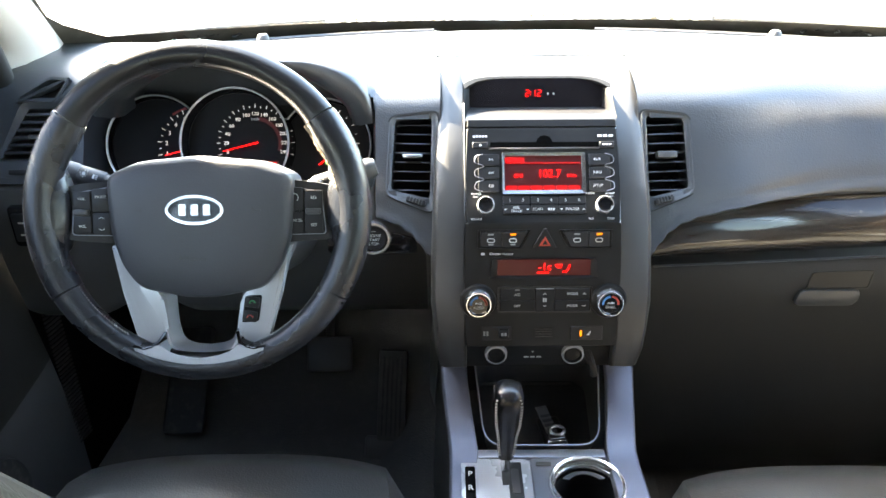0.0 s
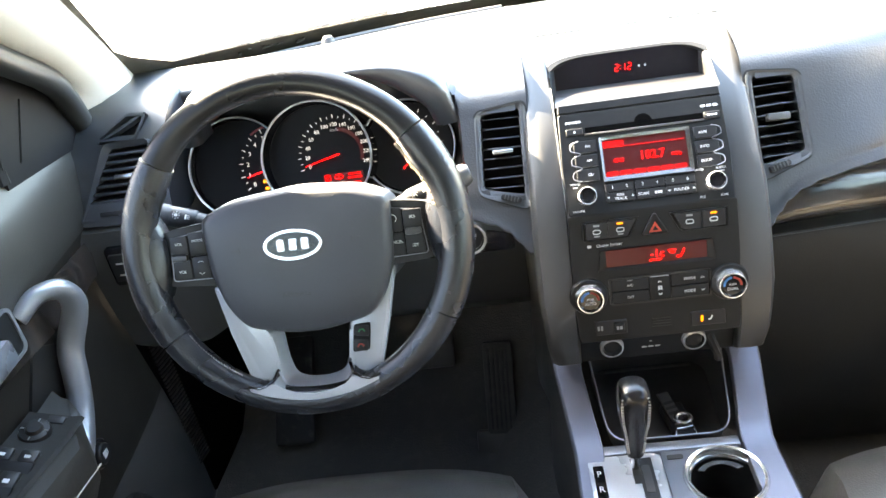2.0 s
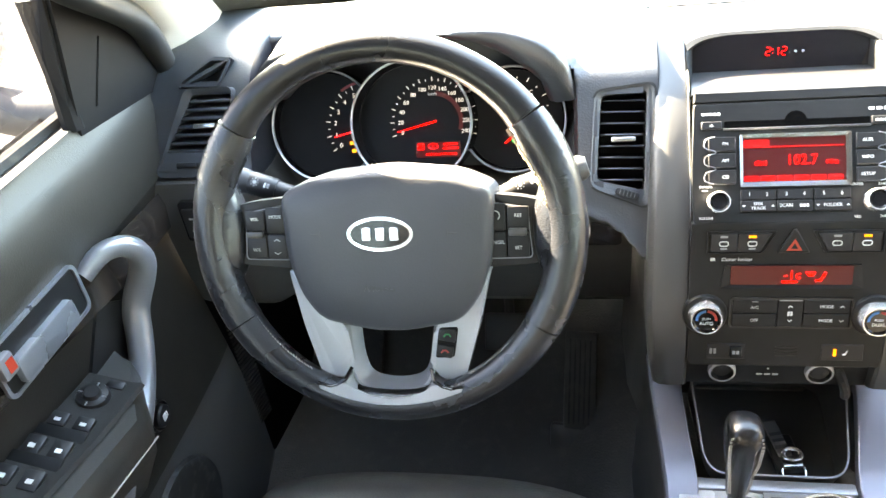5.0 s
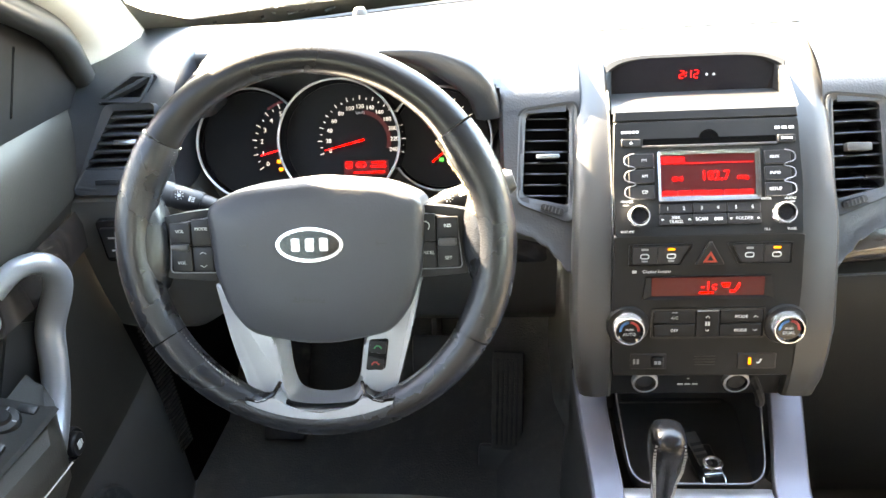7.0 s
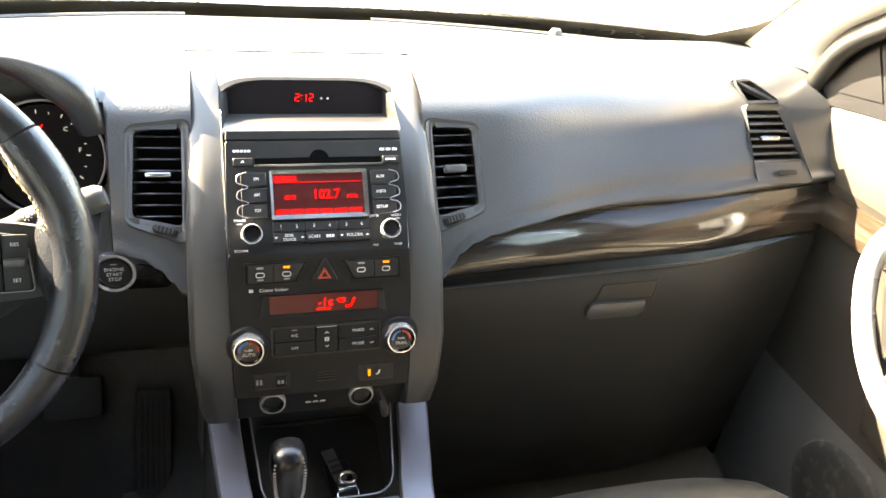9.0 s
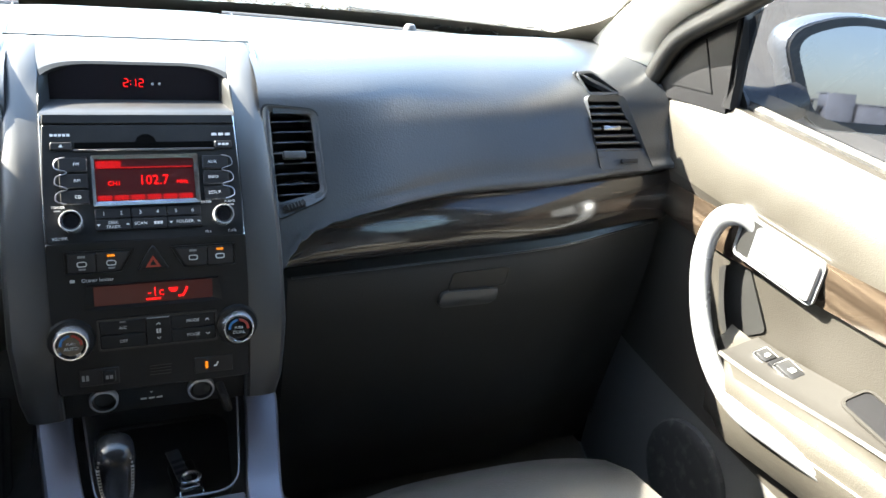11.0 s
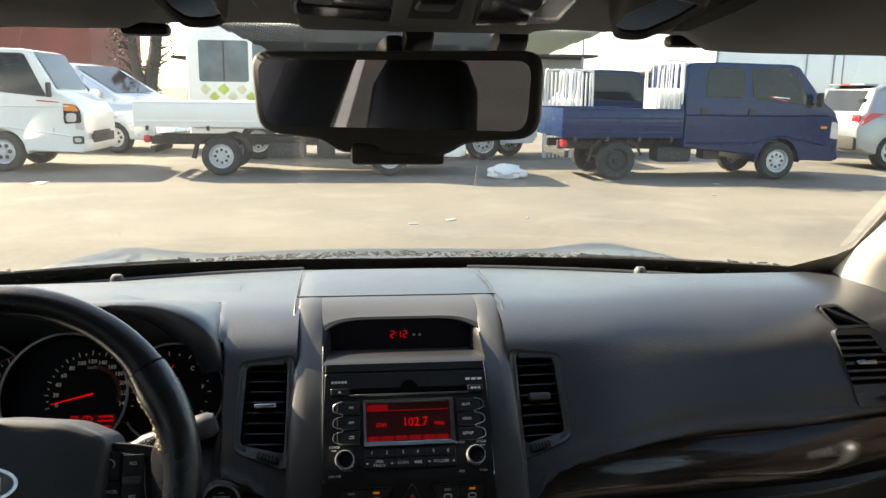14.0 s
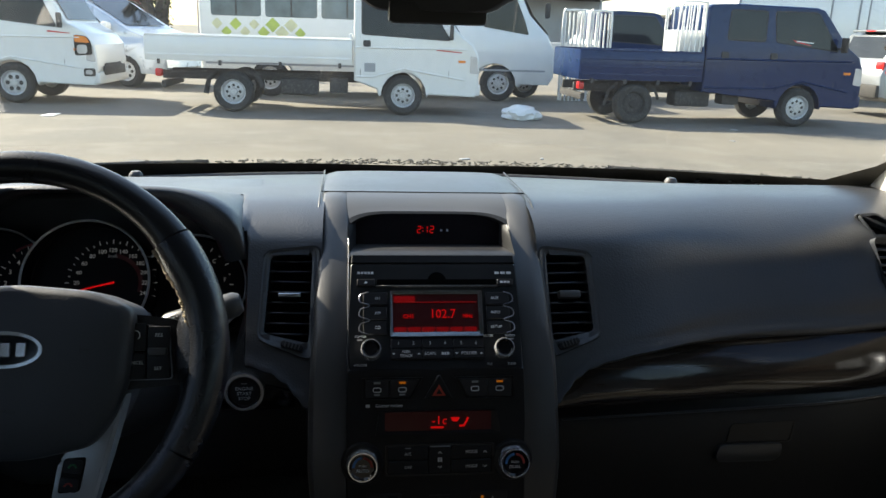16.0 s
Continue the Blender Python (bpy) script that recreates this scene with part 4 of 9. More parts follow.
def dash_body():
    for s in (-1, 1):
        bm = bmesh.new()
        xs = FINE + [0.128, 0.15, 0.17, 0.188, 0.196, 0.1985, 0.201, 0.206, 0.214, 0.225] + [0.24 + 0.03 * i for i in range(12)] + [0.595, 0.600, 0.605, 0.611, 0.63, 0.66, 0.68, 0.694, 0.700, 0.706, 0.71, 0.72, 0.735, 0.746]
        if s < 0:
            xs = sorted(set([0.128, 0.15, 0.17, 0.188, 0.196, 0.1985, 0.201, 0.206, 0.212, 0.215, 0.219, 0.223, 0.227, 0.232, 0.26, 0.3, 0.36, 0.42, 0.48, 0.54, 0.58, 0.600, 0.604, 0.606, 0.608, 0.61, 0.612, 0.63, 0.66, 0.68, 0.694, 0.700, 0.706, 0.71, 0.72, 0.735, 0.748]))
        xs = sorted(set(xs + FINE + [0.57 + 0.004 * i for i in range(42)]))
        loft(bm, [dash_section(s * x) for x in xs])
        cut = []
        for f in bm.faces:
            c = f.calc_center_median()
            for frame, hole in ((F, vent_opening(s)), (CORNER, corner_opening(s)), (DEMIST, demist_opening(s))):
                q = frame.inverted() @ c
                if abs(q.z) < 0.03 and inside(q.x, q.y, hole):
                    cut.append(f)
                    break
        bmesh.ops.delete(bm, geom=cut, context="FACES")
        part("padded_top", bm, M_DASH, dash, "grained soft plastic with a sheen")
    # middle top behind the pad
    bm = bmesh.new()
    loft(bm, [[(x, 1.648, 1.070), (x, 1.603, 1.096), (x, 1.568, 1.110), (x, 1.49, 1.127), (x, 1.40, 1.139), (x, 1.36, 1.144)] for x in (-0.128, 0.0, 0.128)])
    part("rear_ledge", bm, M_DASH, dash)
    # raised pad over the clock
    bm = bmesh.new()
    rows = []
    for t in range(9):
        y = 1.392 - 0.168 * t / 8
        w = 0.131 + 0.004 * smooth((1.40 - y) / 0.17)
        z = 1.1485 + 0.003 * math.sin(math.pi * t / 8)
        rows.append([(u * w, y, z - 0.003 * abs(u) ** 6 + (0.002 if abs(u) < 0.98 else 0.0)) for u in [i / 10 for i in range(-10, 11)]])
    sheet(bm, rows, 0.02)
    part("centre_pad", bm, M_DASH, dash, "grained pad over the clock")
    # defroster slot lips and small sensor studs along the far edge
    for x0, x1 in ((-0.62, -0.14), (0.14, 0.62)):
        bm = bmesh.new()
        pts = [Vector((x0 + (x1 - x0) * i / 12, 1.555 - 0.20 * ((x0 + (x1 - x0) * i / 12) / 0.74) ** 2 - 0.03, 1.1235)) for i in range(13)]
        tube(bm, pts, 0.0035, 6, flat=0.5)
        part("defroster_slot", bm, M_BLACK, dash, "narrow black defroster slot")
    for x in (-0.42, 0.42):
        bm = bmesh.new()
        lathe(bm, [(0.0, 0.008), (0.007, 0.0065), (0.010, 0.002), (0.011, -0.006)], Matrix.Translation((x, 1.43, 1.132)), 16)
        part("sensor_stud", bm, M_BLACK, dash, "small black sensor dome")


def centre_bezel():
    """The silver-grey frame round clock, radio and climate panel."""
    prof = [(1.232, 1.1500), (1.226, 1.150), (1.195, 1.147), (1.160, 1.134), (1.128, 1.114), (1.100, 1.092), (1.070, 1.060), (1.048, 1.034), (1.024, 1.004), (1.010, 0.968), (0.996, 0.93), (0.984, 0.895), (0.976, 0.86), (0.974, 0.83), (0.9755, 0.803), (0.980, 0.799), (1.040, 0.797)]
    outer = [(0.795, 0.131), (0.84, 0.138), (0.90, 0.142), (0.96, 0.141), (1.0, 0.139), (1.05, 0.137), (1.10, 0.134), (1.15, 0.134)]
    for s in (-1, 1):
        bm = bmesh.new()
        rows = []
        for y, z in prof:
            w = at_curve(outer, z)
            inner = 0.097
            k = smooth((z - 1.02) / 0.09)
            rows.append([(s * (inner - 0.002), y + 0.014, z - 0.006), (s * (inner - 0.001), y + 0.002, z - 0.001), (s * (inner + 0.002), y - 0.001, z + 0.0005), (s * (inner * 0.5 + w * 0.5), y - 0.0025, z + 0.0012), (s * (w - 0.007), y - 0.001, z + 0.0008), (s * (w - 0.003), y + 0.003 - 0.003 * k, z - 0.0006), (s * (w - 0.0005), y + 0.009 - 0.006 * k, z - 0.003), (s * (w - 0.001), y + 0.05 - 0.02 * k, z - 0.012)])
        loft(bm, rows)
        part("stack_cheek", bm, M_BEZEL, dash, "silver-grey metallic side of the centre stack")
        # bright inner line
        bm = bmesh.new()
        tube(bm, spline([(s * 0.0968, y - 0.002, z + 0.001) for y, z in prof[4:12]], 3), 0.0014, 6)
        part("bright_line", bm, M_SATIN, dash, "thin bright edge")
        # dark side of the stack
        bm = bmesh.new()
        loft(bm, [[(s * (at_curve(outer, z) - 0.001), y + 0.045, z), (s * (at_curve(outer, z) + 0.004), 1.16, z), (s * 0.155, 1.55, z)] for y, z in prof[6:]] + [[(s * 0.140, 1.02, 0.70), (s * 0.15, 1.16, 0.62), (s * 0.155, 1.55, 0.55)]])
        part("stack_flank", bm, M_LOW, dash)
        # dark joint between the stack and the pads
        bm = bmesh.new()
        edge = [(s * 0.1355, y, 1.1505) for y in (1.39, 1.34, 1.29, 1.25)] + [(s * (at_curve(outer, z) + 0.0006), y - 0.0015, z + 0.0015) for y, z in prof[1:5]]
        tube(bm, spline(edge, 4), 0.0011, 5)
        part("joint_line", bm, M_FRIT, dash)
    bm = bmesh.new()
    tube(bm, [(0.134 * i / 8, 1.2285, 1.1512) for i in range(-8, 9)], 0.0010, 5)
    part("joint_line", bm, M_FRIT, dash)
    # bridge between pad and clock
    bm = bmesh.new()
    rows = []
    for i in range(33):
        u = -1 + i / 16
        k = abs(u) ** 6
        rows.append([(u * 0.1005, 1.2265, 1.151), (u * 0.1005, 1.195, 1.1485), (u * 0.0995, 1.178 - 0.005 * k, 1.1425 - 0.002 * k), (u * 0.0975, 1.168 - 0.012 * k, 1.1395 - 0.007 * k), (u * 0.0960, 1.165 - 0.017 * k, 1.1370 - 0.009 * k), (u * 0.0935, 1.167 - 0.013 * k, 1.1335 - 0.009 * k), (u * 0.0895, 1.176, 1.134)])
    loft(bm, [r[:4] for r in rows])
    part("stack_bridge", bm, M_BEZEL, dash, "silver-grey metallic brow over the clock")
    bm = bmesh.new()
    loft(bm, [r[3:] for r in rows])
    part("brow_edge", bm, M_PANEL, dash, "black rounded edge over the clock")


def middle_vent(s):
    """An upright louvred vent beside the radio."""
    opening = [(s * 0.139, 0.096), (s * 0.187, 0.091), (s * 0.1925, 0.001), (s * 0.142, -0.011)]
    frame_line = [(s * 0.1305, 0.103), (s * 0.194, 0.096), (s * 0.200, -0.006), (s * 0.138, -0.031)]
    t = part("air_vent", ring_prism(bmesh.new(), rounded(frame_line, 0.012, 5), rounded(opening, 0.006, 5), 0.042, F, base=-0.040, lip=-0.004), M_DASH, dash, "louvred air vent in a grey frame")
    part("frame_joint", ring_prism(bmesh.new(), rounded(scaled(frame_line, -0.0022), 0.012, 5), rounded(scaled(frame_line, 0.0005), 0.012, 5), 0.0405, F, base=-0.040), M_FRIT, t)
    bm = bmesh.new()
    prism(bm, rounded(opening, 0.006, 5), 0.002, F, base=-0.05)
    ring_prism(bm, scaled(rounded(opening, 0.006, 5), -0.001), rounded(opening, 0.006, 5), 0.04, F, base=-0.05)
    part("duct", bm, M_DIAL, t)
    for i in range(8):
        v = 0.088 - 0.0122 * i
        a, b = s * 0.1385, s * (0.1875 + 0.0005 * i)
        bm = bmesh.new()
        slab(bm, (abs(b - a) + 0.004, 0.0024, 0.026), shift(F, (a + b) / 2, v, -0.018) @ pose(0, 0, 0, 11 if s < 0 else 20, 0, s * 1.5), 0.0008, 1)
        part("louvre", bm, M_KNOB, t)
    bm = bmesh.new()
    slab(bm, (0.026, 0.0055 if s < 0 else 0.009, 0.012), shift(F, s * 0.164, 0.044, 0.0), 0.002)
    part("louvre_knob", bm, M_SATIN if s < 0 else M_BEZEL, t, "satin silver knob" if s < 0 else "dark grey knob")
    bm = bmesh.new()
    prism(bm, rrect(0.026, 0.0075, 0.003), 0.004, shift(F, s * 0.160, -0.0142, 0.0005) @ pose(0, 0, 0, 0, 0, s * 17), 0.001)
    wheel = part("thumb_wheel", bm, M_BUTTON, t, "ribbed thumb wheel")
    for i in range(5):
        bm = bmesh.new()
        slab(bm, (0.0012, 0.006, 0.001), shift(F, s * 0.160, -0.0142, 0.0048) @ pose(0, 0, 0, 0, 0, s * 17) @ Matrix.Translation((0.004 * (i - 2), 0, 0)))
        part("rib", bm, M_BEZEL, wheel)


def corner_vent(s):
    """The slanting louvred vent at the end of the dashboard, with the small demister above."""
    m = shift(CORNER, CORNER_IN[s], 0)
    top, bot = 0.036, -0.035
    opening = [(s * 0.616, top), (s * 0.668, top), (s * 0.712, bot), (s * 0.630, bot)]
    frame_line = [(s * 0.612, top + 0.008), (s * 0.676, top + 0.008), (s * 0.726, bot - 0.030), (s * 0.634, bot - 0.030)]
    t = part("corner_vent", ring_prism(bmesh.new(), rounded(frame_line, 0.010, 5), rounded(opening, 0.005, 5), 0.050, m, base=-0.040, lip=-0.005), M_DASH, dash, "slanting louvred vent in a grey frame")
    bm = bmesh.new()
    prism(bm, rounded(scaled(opening, -0.012), 0.005, 5), 0.002, m, base=-0.045)
    ring_prism(bm, scaled(rounded(opening, 0.005, 5), -0.004), scaled(rounded(opening, 0.005, 5), -0.002), 0.04, m, base=-0.045)
    part("duct", bm, M_DIAL, t)
    for i in range(7):
        v = top - 0.005 - 0.0103 * i
        k = (top - v) / (top - bot)
        a, b = 0.616 + 0.014 * k, 0.668 + 0.044 * k
        bm = bmesh.new()
        slab(bm, (b - a + 0.004, 0.0040, 0.022), shift(m, s * (a + b) / 2, v, -0.006) @ pose(0, 0, 0, 16, 0, 0), 0.0012, 2)
        part("louvre", bm, M_DASH, t)
    bm = bmesh.new()
    slab(bm, (0.030, 0.007, 0.012), shift(m, s * 0.654, -0.002, 0.004), 0.002)
    part("louvre_knob", bm, M_SATIN, t, "satin silver knob")
    bm = bmesh.new()
    prism(bm, rrect(0.028, 0.007, 0.002), 0.004, shift(m, s * 0.679, bot - 0.015, 0.0125), 0.001)
    part("thumb_wheel", bm, M_BUTTON, t)
    m2 = DEMIST
    tri = demist_opening(s)
    d = part("demister", ring_prism(bmesh.new(), rounded(scaled(tri, -0.004), 0.006, 4), rounded(tri, 0.004, 4), 0.013, m2, base=-0.008), M_DASH, dash, "small slatted side demister")
    bm = bmesh.new()
    prism(bm, rounded(scaled(tri, -0.006), 0.004, 4), 0.002, m2, base=-0.022)
    ring_prism(bm, rounded(scaled(tri, -0.006), 0.004, 4), rounded(scaled(tri, -0.003), 0.004, 4), 0.022, m2, base=-0.022)
    part("duct", bm, M_DIAL, d)
    for i in range(7):
        bm = bmesh.new()
        slab(bm, (0.030, 0.0024, 0.010), shift(m2, CORNER_IN[s] * 1.3 + s * (0.672 - 0.0070 * i), -0.011 + 0.0034 * i, -0.001) @ pose(0, 0, 0, 0, 0, -s * 32), 0.0004, 1)
        part("slat", bm, M_DASH, d)


def passenger_front():
    # lacquered band
    bm = bmesh.new()
    rows = []
    for i in range(29):
        x = 0.150 + 0.597 * i / 28
        zt = at_curve([(0.15, 0.940), (0.17, 0.960), (0.20, 0.975), (0.26, 0.985), (0.40, 0.995), (0.55, 1.001), (0.75, 1.012)], x)
        zb = 0.904 + 0.022 * (x - 0.18) / 0.52
        y = 1.085 + 0.03 * smooth((x - 0.5) / 0.3)
        rows.append([(x, y - 0.004 + dy, zb + f * (zt - zb)) for dy, f in ((0.032, 1.03), (0.0225, 0.96), (0.0140, 0.84), (0.0080, 0.70), (0.0032, 0.54), (-0.0002, 0.38), (-0.002, 0.20), (0.002, 0.08), (0.008, 0.02), (0.018, 0.0))])
    loft(bm, rows)
    part("woodgrain_band", bm, M_WOOD, dash, "dark lacquered woodgrain band", smooth=60)
    # glove box
    bm = bmesh.new()
    rows = []
    for i in range(21):
        x = 0.160 + 0.59 * i / 20
        zb = 0.900 + 0.022 * (x - 0.18) / 0.52
        d = 0.05 * smooth((x - 0.5) / 0.3)
        rows.append([(x, 1.120 + d, zb), (x, 1.078 + d, zb - 0.002), (x, 1.072 + d, zb - 0.010), (x, 1.074 + d, 0.84), (x, 1.080 + d, 0.76), (x, 1.090 + d, 0.68), (x, 1.102 + d, 0.58), (x, 1.118 + d, 0.48), (x, 1.18, 0.44), (x, 1.40, 0.46)])
    loft(bm, rows)
    g = part("glove_box", bm, M_GLOVE, dash, "dark grained glove box lid", smooth=50)
    m = lean(0.4065, 1.0735, 0.851, 0)
    bm = bmesh.new()
    prism(bm, rounded([(-0.040, -0.014), (0.046, -0.014), (0.050, 0.010), (-0.036, 0.010)], 0.008), 0.008, shift(m, 0, 0, -0.001), 0.003)
    part("glove_latch", bm, M_BEZEL, g, "grey metallic latch")
    bm = bmesh.new()
    ring_prism(bm, rounded([(-0.026, 0.008), (0.062, 0.010), (0.064, 0.040), (-0.022, 0.037)], 0.005), rounded([(-0.0235, 0.0105), (0.0595, 0.0125), (0.0615, 0.0375), (-0.0195, 0.0345)], 0.004), 0.0035, shift(m, 0, 0, -0.001))
    prism(bm, rounded([(-0.0235, 0.0105), (0.0595, 0.0125), (0.0615, 0.0375), (-0.0195, 0.0345)], 0.004), 0.0025, shift(m, 0, 0, -0.001))
    part("latch_recess", bm, M_FRIT, g)
    # joint above the lid
    bm = bmesh.new()
    tube(bm, [(0.165 + 0.57 * i / 12, 1.0745 + 0.05 * smooth((0.165 + 0.57 * i / 12 - 0.5) / 0.3), 0.899 + 0.022 * (0.165 + 0.57 * i / 12 - 0.18) / 0.52) for i in range(13)], 0.0018, 5)
    part("lid_joint", bm, M_FRIT, g)


def driver_front():
    # knee panel
    bm = bmesh.new()
    rows = []
    for i in range(61):
        x = -0.150 - 0.60 * i / 60
        d = 0.05 * smooth((-x - 0.5) / 0.1) * smooth((0.66 + x) / 0.06) - 0.012 * smooth((-x - 0.60) / 0.06)
        k = 0.062 * smooth((x + 0.615) / 0.02) * smooth((-0.222 - x) / 0.02)
        rows.append([(x, 1.215, 1.035 - k), (x, 1.15 + d, 1.022 - k), (x, 1.118 + d, 1.005 - k), (x, 1.112 + d, 0.945 - 0.2 * k), (x, 1.118 + d, 0.90), (x, 1.125 + d, 0.86), (x, 1.14 + d, 0.80), (x, 1.17 + d, 0.77), (x, 1.30, 0.78), (x, 1.5, 0.80)])
    loft(bm, rows)
    part("knee_panel", bm, M_LOW, dash, "dark lower panel before the driver", smooth=50)
    # lacquered strip with the start button
    bm = bmesh.new()
    prism(bm, rounded([(-0.065, -0.017), (0.062, -0.017), (0.060, 0.006), (0.03, 0.016), (-0.065, 0.016)], 0.006), 0.006, lean(-0.224, 1.117, 0.918, -3), 0.002)
    part("gloss_strip", bm, M_WOOD, dash, "dark lacquered strip")
    m = lean(-0.223, 1.112, 0.927, 6)
    b = part("start_button", lathe(bmesh.new(), [(0.0, 0.006), (0.017, 0.006), (0.0185, 0.004), (0.0185, -0.006)], m, 32), M_BUTTON, dash, "round black engine start button")
    part("chrome_ring", lathe(bmesh.new(), [(0.0186, 0.002), (0.020, 0.008), (0.0235, 0.008), (0.0255, 0.003), (0.0255, -0.006)], m, 40), M_CHROME, b, "chrome ring")
    for k, w in enumerate(("ENGINE", "START", "STOP")):
        lettering("lettering", w, 0.0060, M_PRINT, b, shift(m, 0, 0.004 - 0.0062 * k, 0.0062))
    bm = bmesh.new()
    slab(bm, (0.007, 0.0012, 0.0004), shift(m, 0, 0.0105, 0.0064))
    part("indicator_bar", bm, M_DIMPRINT, b)
    # light-level switch pack by the door
    m = lean(-0.678, 1.098, 0.957, 0)
    p = part("switch_pack", prism(bmesh.new(), rrect(0.075, 0.060, 0.006), 0.008, m, 0.002), M_GLOSS, dash, "black switch pack beside the door")
    for dx in (-0.019, 0.017):
        bm = bmesh.new()
        prism(bm, rrect(0.027, 0.042, 0.003, x=dx), 0.004, shift(m, 0, 0, 0.008), 0.001)
        sw = part("switch", bm, M_BUTTON, p)
        bm = bmesh.new()
        slab(bm, (0.010, 0.0025, 0.0004), shift(m, dx, 0.008, 0.0125))
        slab(bm, (0.010, 0.0025, 0.0004), shift(m, dx, -0.010, 0.0125))
        part("symbol", bm, M_PRINT, sw)
    # column shroud
    bm = bmesh.new()
    rows = []
    for k in range(6):
        t = k / 5
        c = W @ Vector((0, -0.034, -0.055 - 0.20 * t))
        r = 0.052 + 0.022 * t
        rows.append([(c.x + r * 1.15 * math.cos(a), c.y + 0.3 * r * math.sin(a), c.z + r * 0.85 * math.sin(a)) for a in [2 * math.pi * i / 24 for i in range(24)]])
    loft(bm, rows, closed=True, caps=True)
    part("column_shroud", bm, M_BLACK, dash, "black steering column shroud")


def instrument_hood():
    """An eyelid over the dials: a thick drooping lip, a crease, and a top that runs back into the dash."""
    cols = [-1 + i / 20 for i in range(41)]

    def crest(u):
        h = (1 - abs(u) ** (5 if u > 0 else 3.2)) ** 0.5 if abs(u) < 1 else 0.0
        x = -0.406 + 0.193 * u
        y = 1.118 + 0.014 * (1 - h) - 0.018 * smooth((u - 0.55) / 0.45) + 0.02 * smooth((-u - 0.6) / 0.4)
        return x, y, 1.096 + 0.080 * h, h

    rows = [[] for _ in range(14)]
    for u in cols:
        x, y, z, h = crest(u)
        g = smooth((abs(u) - 0.15) / 0.75)
        low = 0.010 + 0.024 * g * h
        inx = 0.030 * u * g
        rows[0].append((x - inx * 1.1, y + 0.110, z - low - 0.006))
        rows[1].append((x - inx, y + 0.030, z - low - 0.003))
        rows[2].append((x - inx, y + 0.016, z - low))
        rows[3].append((x - inx * 0.7, y + 0.007, z - low * 0.85))
        rows[4].append((x - inx * 0.35, y + 0.001, z - low * 0.45))
        rows[5].append((x - 0.003 * u, y, z - 0.003))
        rows[6].append((x, y + 0.003, z))
        for k in range(7):
            t = (k + 1) / 7
            zz = z + (1.1465 - 0.010 * smooth((-u - 0.8) / 0.2) - z) * smooth(1.5 * t)
            rows[7 + k].append((x - 0.006 * u * t * t, y + 0.003 + (1.330 - y) * t, zz))
    bm = bmesh.new()
    loft(bm, rows)
    part("instrument_hood", bm, M_DASH, dash, "grained hood over the instruments", smooth=60)


dash_body()
centre_bezel()
for _s in (-1, 1):
    middle_vent(_s)
    corner_vent(_s)
passenger_front()
driver_front()
instrument_hood()


# ---- instruments ----
def plane(cx):
    """The speedometer stands before the two outer dials."""
    return G if -0.06 < cx < 0.05 else shift(G, 0, 0, -0.022)


def gauge_text(parent, cx, cy, r, words, a0, a1, size, mat=None):
    for i, w in enumerate(words):
        a = radians(a0 + (a1 - a0) * i / (len(words) - 1))
        lettering("numeral", w, size, mat or M_NUMERAL, parent, shift(plane(cx), cx + r * math.cos(a), cy + r * math.sin(a), 0.0022))


def ticks(bm, cx, cy, r0, r1, n, a0, a1, w):
    for i in range(n):
        a = radians(a0 + (a1 - a0) * i / (n - 1))
        long = r1 if i % 2 == 0 else (r0 + r1) / 2
        slab(bm, (long - r0, w, 0.0006), shift(plane(cx), cx + (r0 + long) / 2 * math.cos(a), cy + (r0 + long) / 2 * math.sin(a), 0.0022) @ pose(0, 0, 0, 0, 0, math.degrees(a)))
    return bm


def needle(parent, cx, cy, r, a):
    bm = bmesh.new()
    d = radians(a)
    ux, uy = math.cos(d), math.sin(d)
    prism(bm, [(cx - 0.004 * ux - 0.0011 * uy, cy - 0.004 * uy + 0.0011 * ux), (cx - 0.004 * ux + 0.0011 * uy, cy - 0.004 * uy - 0.0011 * ux), (cx + r * ux + 0.0005 * uy, cy + r * uy - 0.0005 * ux), (cx + r * ux - 0.0005 * uy, cy + r * uy + 0.0005 * ux)], 0.0012, plane(cx), base=0.005)
    part("needle", bm, M_RED, parent, "lit red needle", smooth=0)


